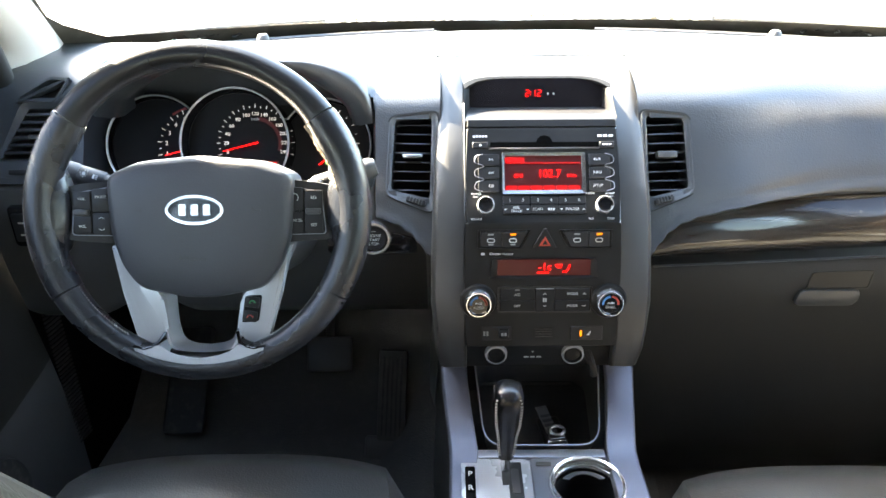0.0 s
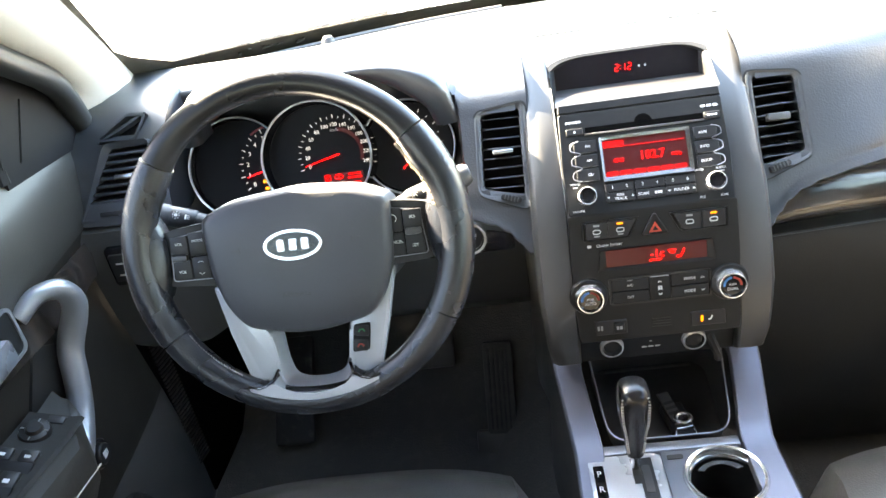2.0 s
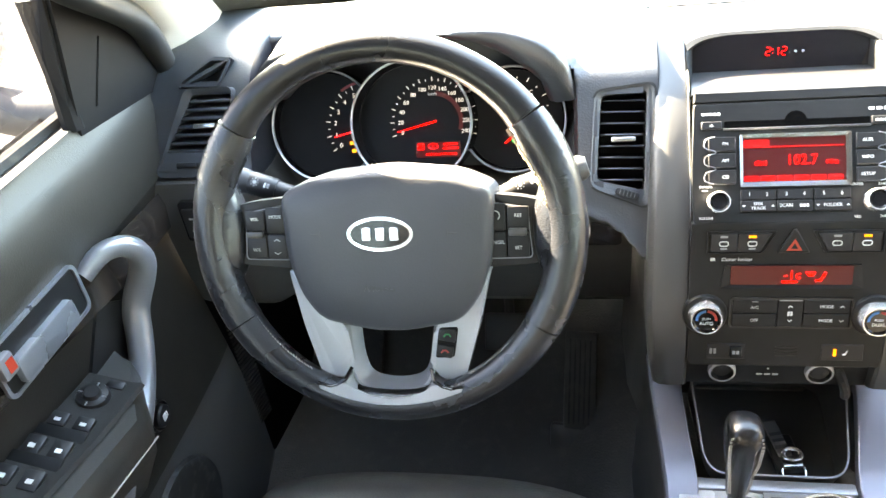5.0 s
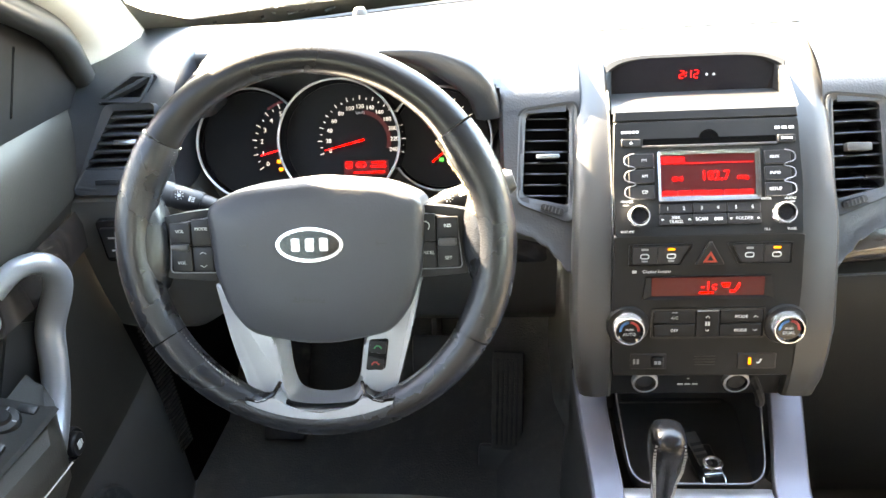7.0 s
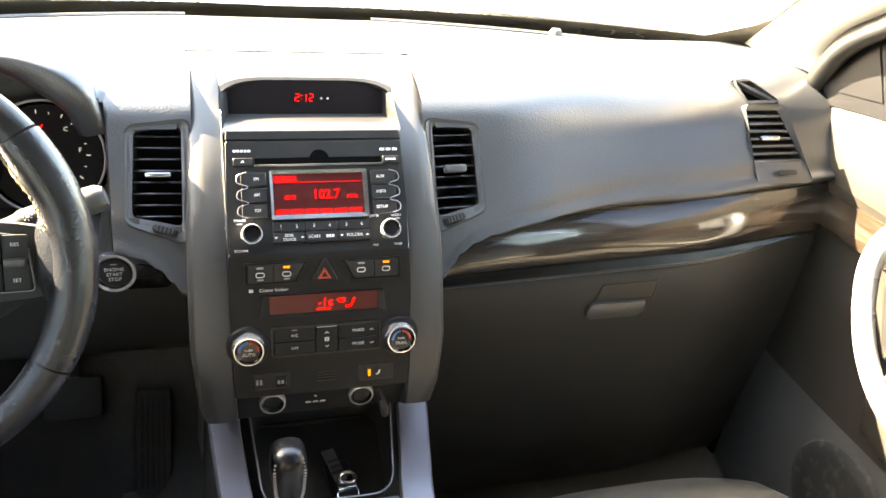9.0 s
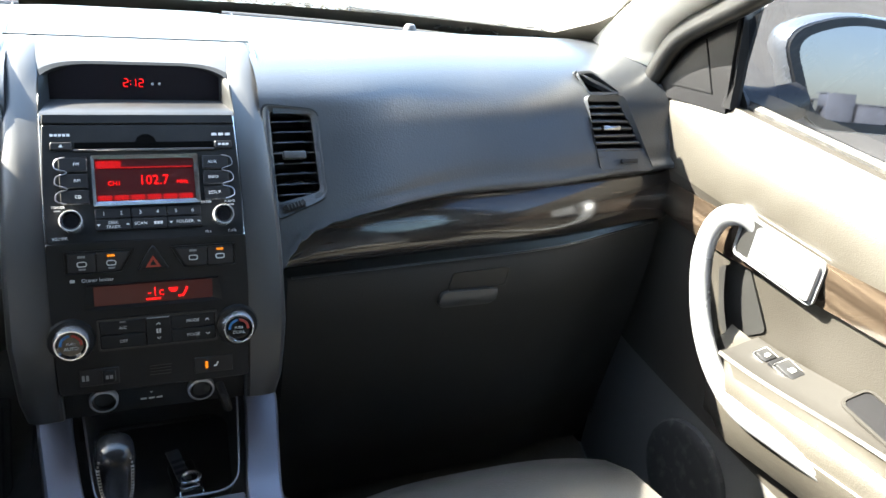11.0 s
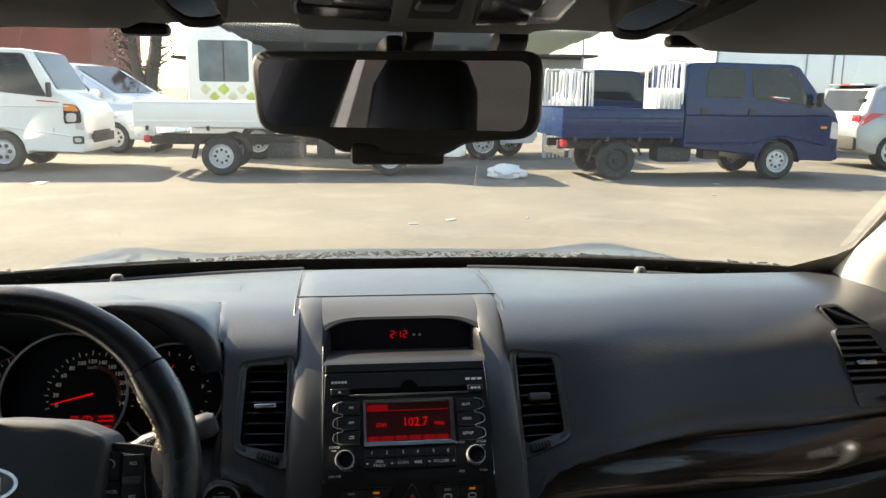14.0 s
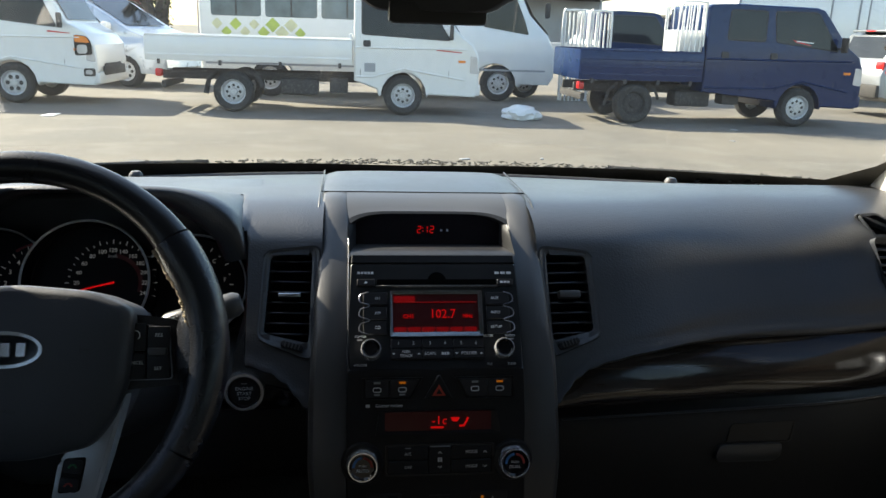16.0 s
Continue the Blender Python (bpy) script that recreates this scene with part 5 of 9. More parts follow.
def instruments():
    t = thing("instrument_cluster", G @ Vector((0, -0.08, 0)), "three-dial instrument cluster with lit red needles", "instrument cluster")
    bm = bmesh.new()
    prism(bm, rounded([(-0.225, -0.085), (0.180, -0.085), (0.175, 0.055), (0.10, 0.085), (-0.14, 0.090), (-0.222, 0.055)], 0.03), 0.004, G, base=-0.052)
    part("backing", bm, M_BLACK, t)
    for name, cx, cy, r, z in (("tachometer", -0.144, -0.003, 0.070, 0.0), ("fuel_gauge", 0.098, -0.004, 0.064, 0.0), ("speedometer", -0.023, -0.003, 0.0745, 0.012)):
        d = part(name, lathe(bmesh.new(), [(0.0, 0.0), (r - 0.004, 0.0), (r - 0.003, 0.004)], shift(plane(cx), cx, cy, 0.0), 64), M_DIAL, t, "black dial face")
        part("dial_wall", lathe(bmesh.new(), [(r - 0.0038, 0.003), (r - 0.0012, 0.0130 + z), (r + 0.0012, 0.0130 + z), (r + 0.0022, -0.02)], shift(plane(cx), cx, cy, 0.0), 72), M_GLOSS, d, "deep black wall of the dial")
        part("chrome_ring", lathe(bmesh.new(), [(r - 0.0013, 0.0128 + z), (r - 0.0008, 0.0150 + z), (r + 0.0004, 0.0158 + z), (r + 0.0016, 0.0145 + z), (r + 0.0018, 0.0128 + z)], shift(plane(cx), cx, cy, 0.0), 72), M_RING, d, "thin bright ring")
        if name == "speedometer":
            px, py = 0.001, -0.003
            bm = ticks(bmesh.new(), px, py, 0.0500, 0.0552, 25, 197, -17, 0.0009)
            part("scale", bm, M_NUMERAL, d)
            gauge_text(d, px, py, 0.0415, [str(20 * i) for i in range(10)], 197, 37, 0.0072)
            gauge_text(d, px, py, 0.0415, [str(20 * i) for i in range(10, 13)], 19, -17, 0.0072)
            lettering("lettering", "km/h", 0.0055, M_PRINT, d, shift(G, px, py + 0.034, 0.0022))
            bm = bmesh.new()
            ring = arc(0.0372, 84, -18, 20, px, py)
            inn = arc(0.0320, 84, -18, 20, px, py)
            for i in range(20):
                bm.faces.new([bm.verts.new(G @ Vector((*q, 0.0012))) for q in (ring[i], ring[i + 1], inn[i + 1], inn[i])])
            part("red_band", bm, M_REDDIM, d, "dark red overspeed band", smooth=0)
            needle(d, px, py, 0.047, 193.5)
            bm = bmesh.new()
            prism(bm, rrect(0.056, 0.019, 0.002, x=px + 0.004, y=py - 0.034), 0.0012, G)
            part("trip_display", bm, M_REDDIM, d, "small red information display")
            bm = bmesh.new()
            ring_prism(bm, rrect(0.0080, 0.0080, 0.001, 2, px - 0.0175, py - 0.0300), rrect(0.0066, 0.0066, 0.0008, 2, px - 0.0175, py - 0.0300), 0.0004, G, base=0.0014)
            tube(bm, [(px - 0.0185, py - 0.0325, 0.0016), (px - 0.0185, py - 0.0278, 0.0016), (px - 0.0165, py - 0.0282, 0.0016), (px - 0.0165, py - 0.0300, 0.0016), (px - 0.0185, py - 0.0303, 0.0016)], 0.0004, 4, m=G)
            tube(bm, [(px - 0.002 + 0.0060 * math.cos(k), py - 0.0298 + 0.0032 * math.sin(k), 0.0016) for k in [2 * math.pi * q / 16 for q in range(16)]], 0.0005, 4, closed=True, m=G)
            slab(bm, (0.0008, 0.0085, 0.0004), shift(G, px - 0.002, py - 0.0298, 0.0016))
            bars(bm, shift(G, px + 0.020, py - 0.0275, 0.0015), 0.018, 0.0022, 6, 0.45)
            bars(bm, shift(G, px + 0.020, py - 0.0325, 0.0015), 0.020, 0.0022, 8, 0.45)
            bars(bm, shift(G, px + 0.008, py - 0.0395, 0.0015), 0.040, 0.0022, 13, 0.5)
            part("display_symbols", bm, M_RED, d, "lit red symbols")
        elif name == "tachometer":
            px, py = -0.090, -0.006
            bm = ticks(bmesh.new(), px, py, 0.050, 0.056, 11, 212, 110, 0.0009)
            part("scale", bm, M_NUMERAL, d)
            gauge_text(d, px, py, 0.043, list("012345"), 212, 112, 0.0084)
            needle(d, px, py, 0.046, 195)
            bm = bmesh.new()
            for a, b in zip(arc(0.057, 125, 100, 8, px, py), arc(0.057, 125, 100, 8, px, py)[1:]):
                slab(bm, (0.0035, 0.003, 0.0006), shift(plane(-0.1), (a[0] + b[0]) / 2, (a[1] + b[1]) / 2, 0.0018))
            part("red_zone", bm, M_REDMARK, d)
            for dx, dy, mm in ((-0.112, -0.026, M_AMBER), (-0.102, -0.026, M_GREEN), (-0.110, -0.036, M_AMBER)):
                bm = bmesh.new()
                prism(bm, rrect(0.0056, 0.0044, 0.0012, x=dx, y=dy), 0.0008, plane(dx), base=0.001)
                part("warning_lamp", bm, mm, d)
        else:
            px, py = 0.094, 0.0
            bm = ticks(bmesh.new(), px, py, 0.046, 0.051, 9, 95, -35, 0.0010)
            part("scale", bm, M_NUMERAL, d)
            lettering("lettering", "C", 0.0075, M_NUMERAL, d, shift(plane(0.1), px + 0.026, py + 0.028, 0.0022))
            lettering("lettering", "F", 0.0075, M_NUMERAL, d, shift(plane(0.1), px + 0.040, py + 0.004, 0.0022))
            needle(d, 0.086, 0.014, 0.022, 62)
            needle(d, 0.090, -0.030, 0.018, 40)
            for dx, dy, mm in ((0.098, -0.030, M_GREEN), (0.128, -0.040, M_REDFIELD)):
                bm = bmesh.new()
                prism(bm, rrect(0.0056, 0.0044, 0.0012, x=dx, y=dy), 0.0008, plane(dx), base=0.001)
                part("warning_lamp", bm, mm, d)
    for bx in (0.055,):
        bm = bmesh.new()
        prism(bm, rrect(0.012, 0.005, 0.001), 0.001, shift(G, bx, 0.062, 0.004) @ pose(0, 0, 0, 0, 0, 20))
        part("indicator_window", bm, M_SATIN, t)


instruments()


# ---- steering wheel ----
def rim_arc(a0, a1, n, grow=0.0):
    pts, rs = [], []
    for i in range(n + 1):
        a = a0 + (a1 - a0) * i / n
        d = radians(a)
        bulge = sum(math.exp(-((a - c) / 9.0) ** 2) for c in (30, 150))
        r = 0.1665 - 0.0020 * bulge
        pts.append(W @ Vector((r * math.cos(d) * 0.992, r * math.sin(d) * 0.990 + 0.001, 0.002)))
        side = max(0.0, abs(math.cos(d)) - 0.5) * 2
        rs.append(0.0150 + 0.0026 * side + 0.0018 * bulge + grow)
    return pts, rs


def steering_wheel():
    t = thing("steering_wheel", tuple(W @ Vector((0, 0, -0.05))), "four-spoke steering wheel with worn black leather rim and silver lower spokes", "steering wheel")
    for name, a0, a1, n, mm, lab, grow in (("rim_top", 37.5, 142.5, 34, M_RIMTOP, "smooth black upper rim", -0.0006), ("rim_side", -30.5, 37, 26, M_RIM, "worn perforated leather grip", 0.0006), ("rim_side", 143, 210.5, 26, M_RIM, "worn perforated leather grip", 0.0006), ("rim_bottom", 211, 329, 38, M_RIM, "worn black leather lower rim", 0.0)):
        pts, rs = rim_arc(a0, a1, n, grow)
        part(name, tube(bmesh.new(), pts, rs, 18), mm, t, lab, smooth=70)
    # stitches inside the leather grips
    for lo, hi in ((-28, 36), (144, 208), (212, 240), (300, 328)):
        bm = bmesh.new()
        n = int((hi - lo) / 1.25)
        for i in range(n):
            a = radians(lo + (hi - lo) * i / n)
            bulge = sum(math.exp(-((math.degrees(a) - c) / 9.0) ** 2) for c in (30, 150))
            r = 0.1665 - 0.0150 - 0.0040 * bulge
            p = shift(W, r * math.cos(a) * 0.992, r * math.sin(a) * 0.990 + 0.001, 0.0075) @ pose(0, 0, 0, 0, 0, math.degrees(a) + 58)
            slab(bm, (0.0034, 0.0009, 0.0009), p)
        tagged(part("stitching", bm, M_THREAD, t, "pale cross stitching", smooth=0), kind="stuff")
    # flaked leather at the shoulder of one grip
    random.seed(9)
    bm = bmesh.new()
    for i in range(110):
        a = radians(9 + 28 * random.random() ** 0.8)
        r = 0.1665 - 0.0172 + 0.0035 * random.random() - 0.003 * math.exp(-((math.degrees(a) - 30) / 9.0) ** 2)
        slab(bm, (0.0022 + 0.0035 * random.random(), 0.0016 + 0.002 * random.random(), 0.0012), shift(W, r * math.cos(a) * 0.992, r * math.sin(a) * 0.990 + 0.001, 0.0075 + 0.004 * random.random()) @ pose(0, 0, 0, 40 * random.random(), 40 * random.random(), math.degrees(a) + 90), 0.0004, 1)
    tagged(part("worn_patch", bm, M_WORN, t, "flaked tan leather where the grip has worn", smooth=0), kind="stuff")
    # airbag cover
    line = rounded([(-0.094, 0.040), (-0.06, 0.055), (0.004, 0.061), (0.068, 0.055), (0.103, 0.040), (0.100, -0.020), (0.088, -0.055), (0.070, -0.079), (0.020, -0.089), (-0.012, -0.089), (-0.062, -0.079), (-0.080, -0.055), (-0.091, -0.020)], 0.012, 4)
    bm = bmesh.new()
    rows = []
    for k, h in ((1.0, -0.045), (1.0, 0.002), (0.992, 0.0085), (0.970, 0.0130), (0.90, 0.0165), (0.6, 0.0195), (0.3, 0.0205), (0.05, 0.021)):
        rows.append([((x - 0.004) * k + 0.004, (y + 0.012) * k - 0.012, h) for x, y in line])
    loft(bm, rows, closed=True, caps=True, m=W)
    a = part("airbag_cover", bm, M_AIRBAG, t, "grained dark grey airbag cover", smooth=60)
    lettering("lettering", "AIRBAG", 0.0085, M_BLACK, a, shift(W, -0.002, -0.046, 0.0195), depth=0.0006)
    # oval badge, plain
    m = shift(W, 0.0025, 0.0045, 0.0205)
    oval = [(0.0300 * math.cos(2 * math.pi * i / 48), 0.0155 * math.sin(2 * math.pi * i / 48)) for i in range(48)]
    b = part("badge", prism(bmesh.new(), scaled(oval, 0.002), 0.0020, m, base=-0.001), M_GLOSS, a, "black oval badge")
    part("badge_rim", ring_prism(bmesh.new(), oval, scaled(oval, 0.0030), 0.0036, m, base=-0.001), M_CHROME, b, "chrome oval rim")
    for dx in (-0.0125, 0.0, 0.0125):
        bm = bmesh.new()
        slab(bm, (0.0075, 0.0115, 0.0022), shift(m, dx, 0, 0.0018), 0.0005, 1)
        part("badge_bar", bm, M_CHROME, b, "raised chrome bar")
    for s in (-1, 1):
        bm = bmesh.new()
        slab(bm, (0.008, 0.0009, 0.0008), shift(W, 0.004 + s * 0.062, 0.004, 0.0195))
        slab(bm, (0.0009, 0.006, 0.0008), shift(W, 0.004 + s * 0.058, 0.004, 0.0195))
        part("horn_mark", bm, M_BLACK, a)
    # side spokes with switches
    for s in (-1, 1):
        line = [(s * 0.086, 0.036), (s * 0.125, 0.032), (s * 0.153, 0.026), (s * 0.153, -0.018), (s * 0.140, -0.028), (s * 0.084, -0.032)]
        sp = part("side_spoke", prism(bmesh.new(), rounded(line, 0.008, 4), 0.016, W, 0.004, base=-0.018), M_BUTTON, t, "black side spoke")
        line = [(s * 0.0915, 0.0290), (s * 0.131, 0.0225), (s * 0.135, -0.0225), (s * 0.0885, -0.0235)]
        pad = part("switch_pad", prism(bmesh.new(), rounded(line, 0.004, 4), 0.004, W, 0.001, base=-0.003), M_DIAL, sp, "black switch pad")
        edge = rounded(line, 0.004, 4)
        part("pad_edge", ring_prism(bmesh.new(), edge, scaled(edge, 0.0009), 0.0048, W, base=-0.003), M_SILVER, pad, "thin silver edge")
        for x0, x1, top, low in ((0.0930, 0.1115, 0.0268, -0.0218), (0.1130, 0.1318, 0.0238, -0.0210)):
            for y0, y1 in ((low, 0.0010), (0.0026, top)):
                key_line = [(s * x0, y0), (s * x1, y0), (s * x1, y1), (s * x0, y1)]
                part("switch", prism(bmesh.new(), rounded(key_line, 0.0015, 3), 0.0026, W, 0.0008, base=0.0006), M_BUTTON, pad)
        bm = bmesh.new()
        slab(bm, (0.016, 0.0065, 0.006), shift(W, s * 0.1222, 0.0018, 0.0050), 0.0015)
        part("rocker", bm, M_BEZEL, pad)
        words = (("MODE", 0.1022, 0.0180), ("VOL", 0.1225, 0.0160), ("VOL", 0.1225, -0.0130)) if s < 0 else (("CANCEL", 0.1022, -0.0080), ("RES", 0.1225, 0.0160), ("SET", 0.1225, -0.0130))
        for w, cx, cy in words:
            lettering("lettering", w, 0.0042, M_PRINT, pad, shift(W, s * cx, cy, 0.0034))
        if s < 0:
            for cy, q in ((0.0, 1), (-0.0125, -1)):
                part("symbol", tube(bmesh.new(), [(s * 0.1022 - 0.003, cy - q * 0.001 - 0.004, 0.0034), (s * 0.1022, cy + q * 0.0008 - 0.004, 0.0034), (s * 0.1022 + 0.003, cy - q * 0.001 - 0.004, 0.0034)], 0.0004, 4, m=W), M_PRINT, pad)
        else:
            part("symbol", tube(bmesh.new(), [(0.1022 + 0.0042 * math.cos(k), 0.0160 + 0.0042 * math.sin(k), 0.0034) for k in [radians(-50 + 28 * i) for i in range(11)]], 0.0005, 4, m=W), M_PRINT, pad)
        # leather thumb rest that joins spoke and rim
        bm = bmesh.new()
        rows = []
        for i in range(13):
            y = 0.062 - 0.118 * i / 12
            f = abs(y - 0.004) / 0.058
            inner = 0.1345 + 0.020 * f ** 2.4
            outer = 0.178 * math.cos(math.asin(y / 0.19)) - 0.002
            rows.append([(s * (inner + (outer - inner) * k), y, -0.014 + (h + 0.014) * (1 - 0.5 * f ** 4)) for k, h in ((0.0, -0.014), (0.02, 0.0), (0.12, 0.0075), (0.35, 0.0125), (0.6, 0.0165), (0.82, 0.0160), (1.0, 0.004))])
        loft(bm, rows, m=W)
        part("thumb_rest", bm, M_RIM, sp, "smooth leather thumb rest", smooth=70)
        # lower silver spoke
        line = [(s * 0.0960, -0.034), (s * 0.084, -0.086), (s * 0.0690, -0.139), (s * 0.054, -0.1405), (s * 0.041, -0.1335), (s * 0.0365, -0.126), (s * 0.0415, -0.091), (s * 0.053, -0.078), (s * 0.068, -0.070), (s * 0.080, -0.034)]
        low = part("lower_spoke", prism(bmesh.new(), rounded(line, 0.003, 3), 0.016, W, 0.003, base=-0.017), M_SPOKE, t, "satin silver lower spoke", smooth=30)
        bm = bmesh.new()
        tube(bm, [W @ Vector((s * x, y, 0.0045 + (0.010 if y < -0.132 else 0.0))) for x, y in ((0.0695, -0.1395), (0.058, -0.1425), (0.050, -0.1405), (0.0425, -0.1350), (0.0385, -0.127))], 0.0019, 6)
        part("dark_joint", bm, M_GLOSS, low, "gloss black joint line")
        if s > 0:
            panel = part("phone_panel", prism(bmesh.new(), rounded([(0.0465, -0.0885), (0.0645, -0.0875), (0.0600, -0.1165), (0.0420, -0.1175)], 0.003, 3), 0.003, W, 0.0006, base=-0.002), M_DIAL, low, "black phone switch panel")
            for cy, cx, mm in ((-0.0950, 0.0545, M_PHONEGREEN), (-0.1105, 0.0515, M_DIALRED)):
                k = part("phone_switch", prism(bmesh.new(), rrect(0.0155, 0.0115, 0.002), 0.002, shift(W, cx, cy, 0.0008) @ pose(0, 0, 0, 0, 0, -8), 0.0006), M_BUTTON, panel, "black phone switch")
                part("phone_symbol", tube(bmesh.new(), [(cx - 0.0032, cy - 0.001, 0.0032), (cx - 0.0012, cy + 0.0014, 0.0032), (cx + 0.0014, cy + 0.0014, 0.0032), (cx + 0.0034, cy - 0.001, 0.0032)], 0.0009, 5, m=W), mm, k)
    # U-shaped silver inner edge and bottom plate
    bm = bmesh.new()
    u = spline([(-0.0425, -0.086, -0.012), (-0.0395, -0.105, -0.006), (-0.0355, -0.130, -0.003), (-0.026, -0.145, -0.001), (0.0, -0.1495, 0.0), (0.026, -0.145, -0.001), (0.0355, -0.130, -0.003), (0.0395, -0.105, -0.006), (0.0425, -0.086, -0.012)], 5)
    rows = [[(x * ax, y + dy, z + dz) for ax, dy, dz in ((1.16, -0.0020, -0.004), (1.13, -0.0015, 0.0030), (1.06, 0.0, 0.0032), (0.97, 0.0025, -0.004), (0.90, 0.0045, -0.016), (0.90, 0.0045, -0.022))] for x, y, z in u]
    loft(bm, rows, m=W)
    part("spoke_bridge", bm, M_SPOKE, t, "satin silver inner edge", smooth=50)
    bm = bmesh.new()
    o = arc(0.1645, 244.5, 295.5, 18)
    i = [(0.0690, -0.1395), (0.0570, -0.1430), (0.0490, -0.1410), (0.0405, -0.1360), (0.0330, -0.1470), (0.0200, -0.1515), (0.0, -0.1530), (-0.0200, -0.1515), (-0.0330, -0.1470), (-0.0405, -0.1360), (-0.0490, -0.1410), (-0.0570, -0.1430), (-0.0690, -0.1395)]
    prism(bm, o + i, 0.0280, W, 0.002, base=-0.012)
    part("bottom_plate", bm, M_SPOKE, t, "satin silver bottom plate", smooth=30)
    # hub behind
    bm = bmesh.new()
    lathe(bm, [(0.0, -0.075), (0.045, -0.075), (0.055, -0.045), (0.056, -0.018), (0.05, -0.008)], shift(W, 0.004, -0.02, 0), 32)
    part("hub", bm, M_BLACK, t)


def stalk(s):
    """Lamp or wiper stalk behind the wheel."""
    t = thing("column_stalk", tuple(W @ Vector((s * 0.09, 0.03, -0.055))), "black control stalk with white symbols on the steering column", "control stalk", "column stalks")
    a, b = Vector((s * 0.06, 0.010, -0.074)), Vector((s * 0.176, 0.047, -0.074))
    c0 = 0.60 if s < 0 else 0.44          # where the collar begins along the arm
    bm = bmesh.new()
    tube(bm, [a, a.lerp(b, 0.35), a.lerp(b, c0)], [0.0095, 0.009, 0.0105], 14, m=W)
    part("arm", bm, M_BUTTON, t)
    bm = bmesh.new()
    tube(bm, [a.lerp(b, c0), a.lerp(b, c0 + 0.03), a.lerp(b, c0 + 0.22), a.lerp(b, c0 + 0.24)], [0.0112, 0.0122, 0.0122, 0.0115], 18, m=W)
    col = part("collar", bm, M_BUTTON, t, "ribbed rotary collar")
    bm = bmesh.new()
    tip = [a.lerp(b, c0 + 0.24), a.lerp(b, 0.9), b, b.lerp(a, -0.05)]
    tube(bm, tip, [0.0115, 0.0130, 0.0125, 0.009], 18, m=W)
    part("tip", bm, M_BLACK if s < 0 else M_BEZEL, t)
    q = (W @ a.lerp(b, c0 + 0.13))
    face = Matrix.Translation(q) @ (W.to_3x3().to_4x4()) @ pose(0, 0, 0, -18, 0, math.degrees(math.atan2((b - a).y, (b - a).x)) if s > 0 else math.degrees(math.atan2(-(b - a).y, -(b - a).x)))
    bm = bmesh.new()
    slab(bm, (0.0034, 0.0034, 0.0006), face @ Matrix.Translation((-0.006, 0.001, 0.0121)), 0.0012)
    for i in range(8):
        slab(bm, (0.0016, 0.0006, 0.0006), face @ Matrix.Translation((-0.006, 0.001, 0.0121)) @ pose(0, 0, 0, 0, 0, 45 * i) @ Matrix.Translation((0.0038, 0, 0)))
    for i in range(3):
        slab(bm, (0.0030, 0.0006, 0.0006), face @ Matrix.Translation((0.0085, 0.0025 - 0.0018 * i, 0.0121)))
    slab(bm, (0.0018, 0.0050, 0.0006), face @ Matrix.Translation((0.0052, 0.0007, 0.0121)))
    part("symbols", bm, M_PRINT, col, "white symbols")


steering_wheel()
for _s in (-1, 1):
    stalk(_s)


# ---- radio ----
def flat(name, parent, m, x, y, w, h, mat, r=0.001, t=0.0006, base=0.0, label=""):
    return part(name, prism(bmesh.new(), rrect(w, h, r, 3, x, y), t, m, base=base), mat, parent, label, smooth=0)


def key(name, parent, m, x, y, w, h, mat=None, r=0.0012, t=0.0022, base=0.003, label=""):
    return part(name, prism(bmesh.new(), rrect(w, h, r, 3, x, y), t, m, 0.0006, 1, base=base), mat or M_BUTTON, parent, label)


def say(parent, m, words, x, y, size, mat=None, z=0.0055, align="CENTER"):
    return lettering("lettering", words, size, mat or M_PRINT, parent, shift(m, x, y, z), align)


def ring_knob(name, parent, m, x, y, r, h, label, core=0.70):
    """A black rotary knob with a bright ring."""
    mm = shift(m, x, y, 0.003)
    k = part(name, lathe(bmesh.new(), [(0.0, h - 0.003), (r * (core - 0.10), h - 0.003), (r * (core + 0.02), h - 0.001), (r * (core + 0.04), h - 0.004)], mm, 36), M_GLOSS, parent, label)
    part("bright_ring", lathe(bmesh.new(), [(r * core, h - 0.003), (r * (core + 0.3 * (1 - core)), h), (r * (core + 0.7 * (1 - core)), h), (r, h - 0.002), (r * 1.02, 0.0)], mm, 40), M_CHROME, k, "chrome ring")
    return k


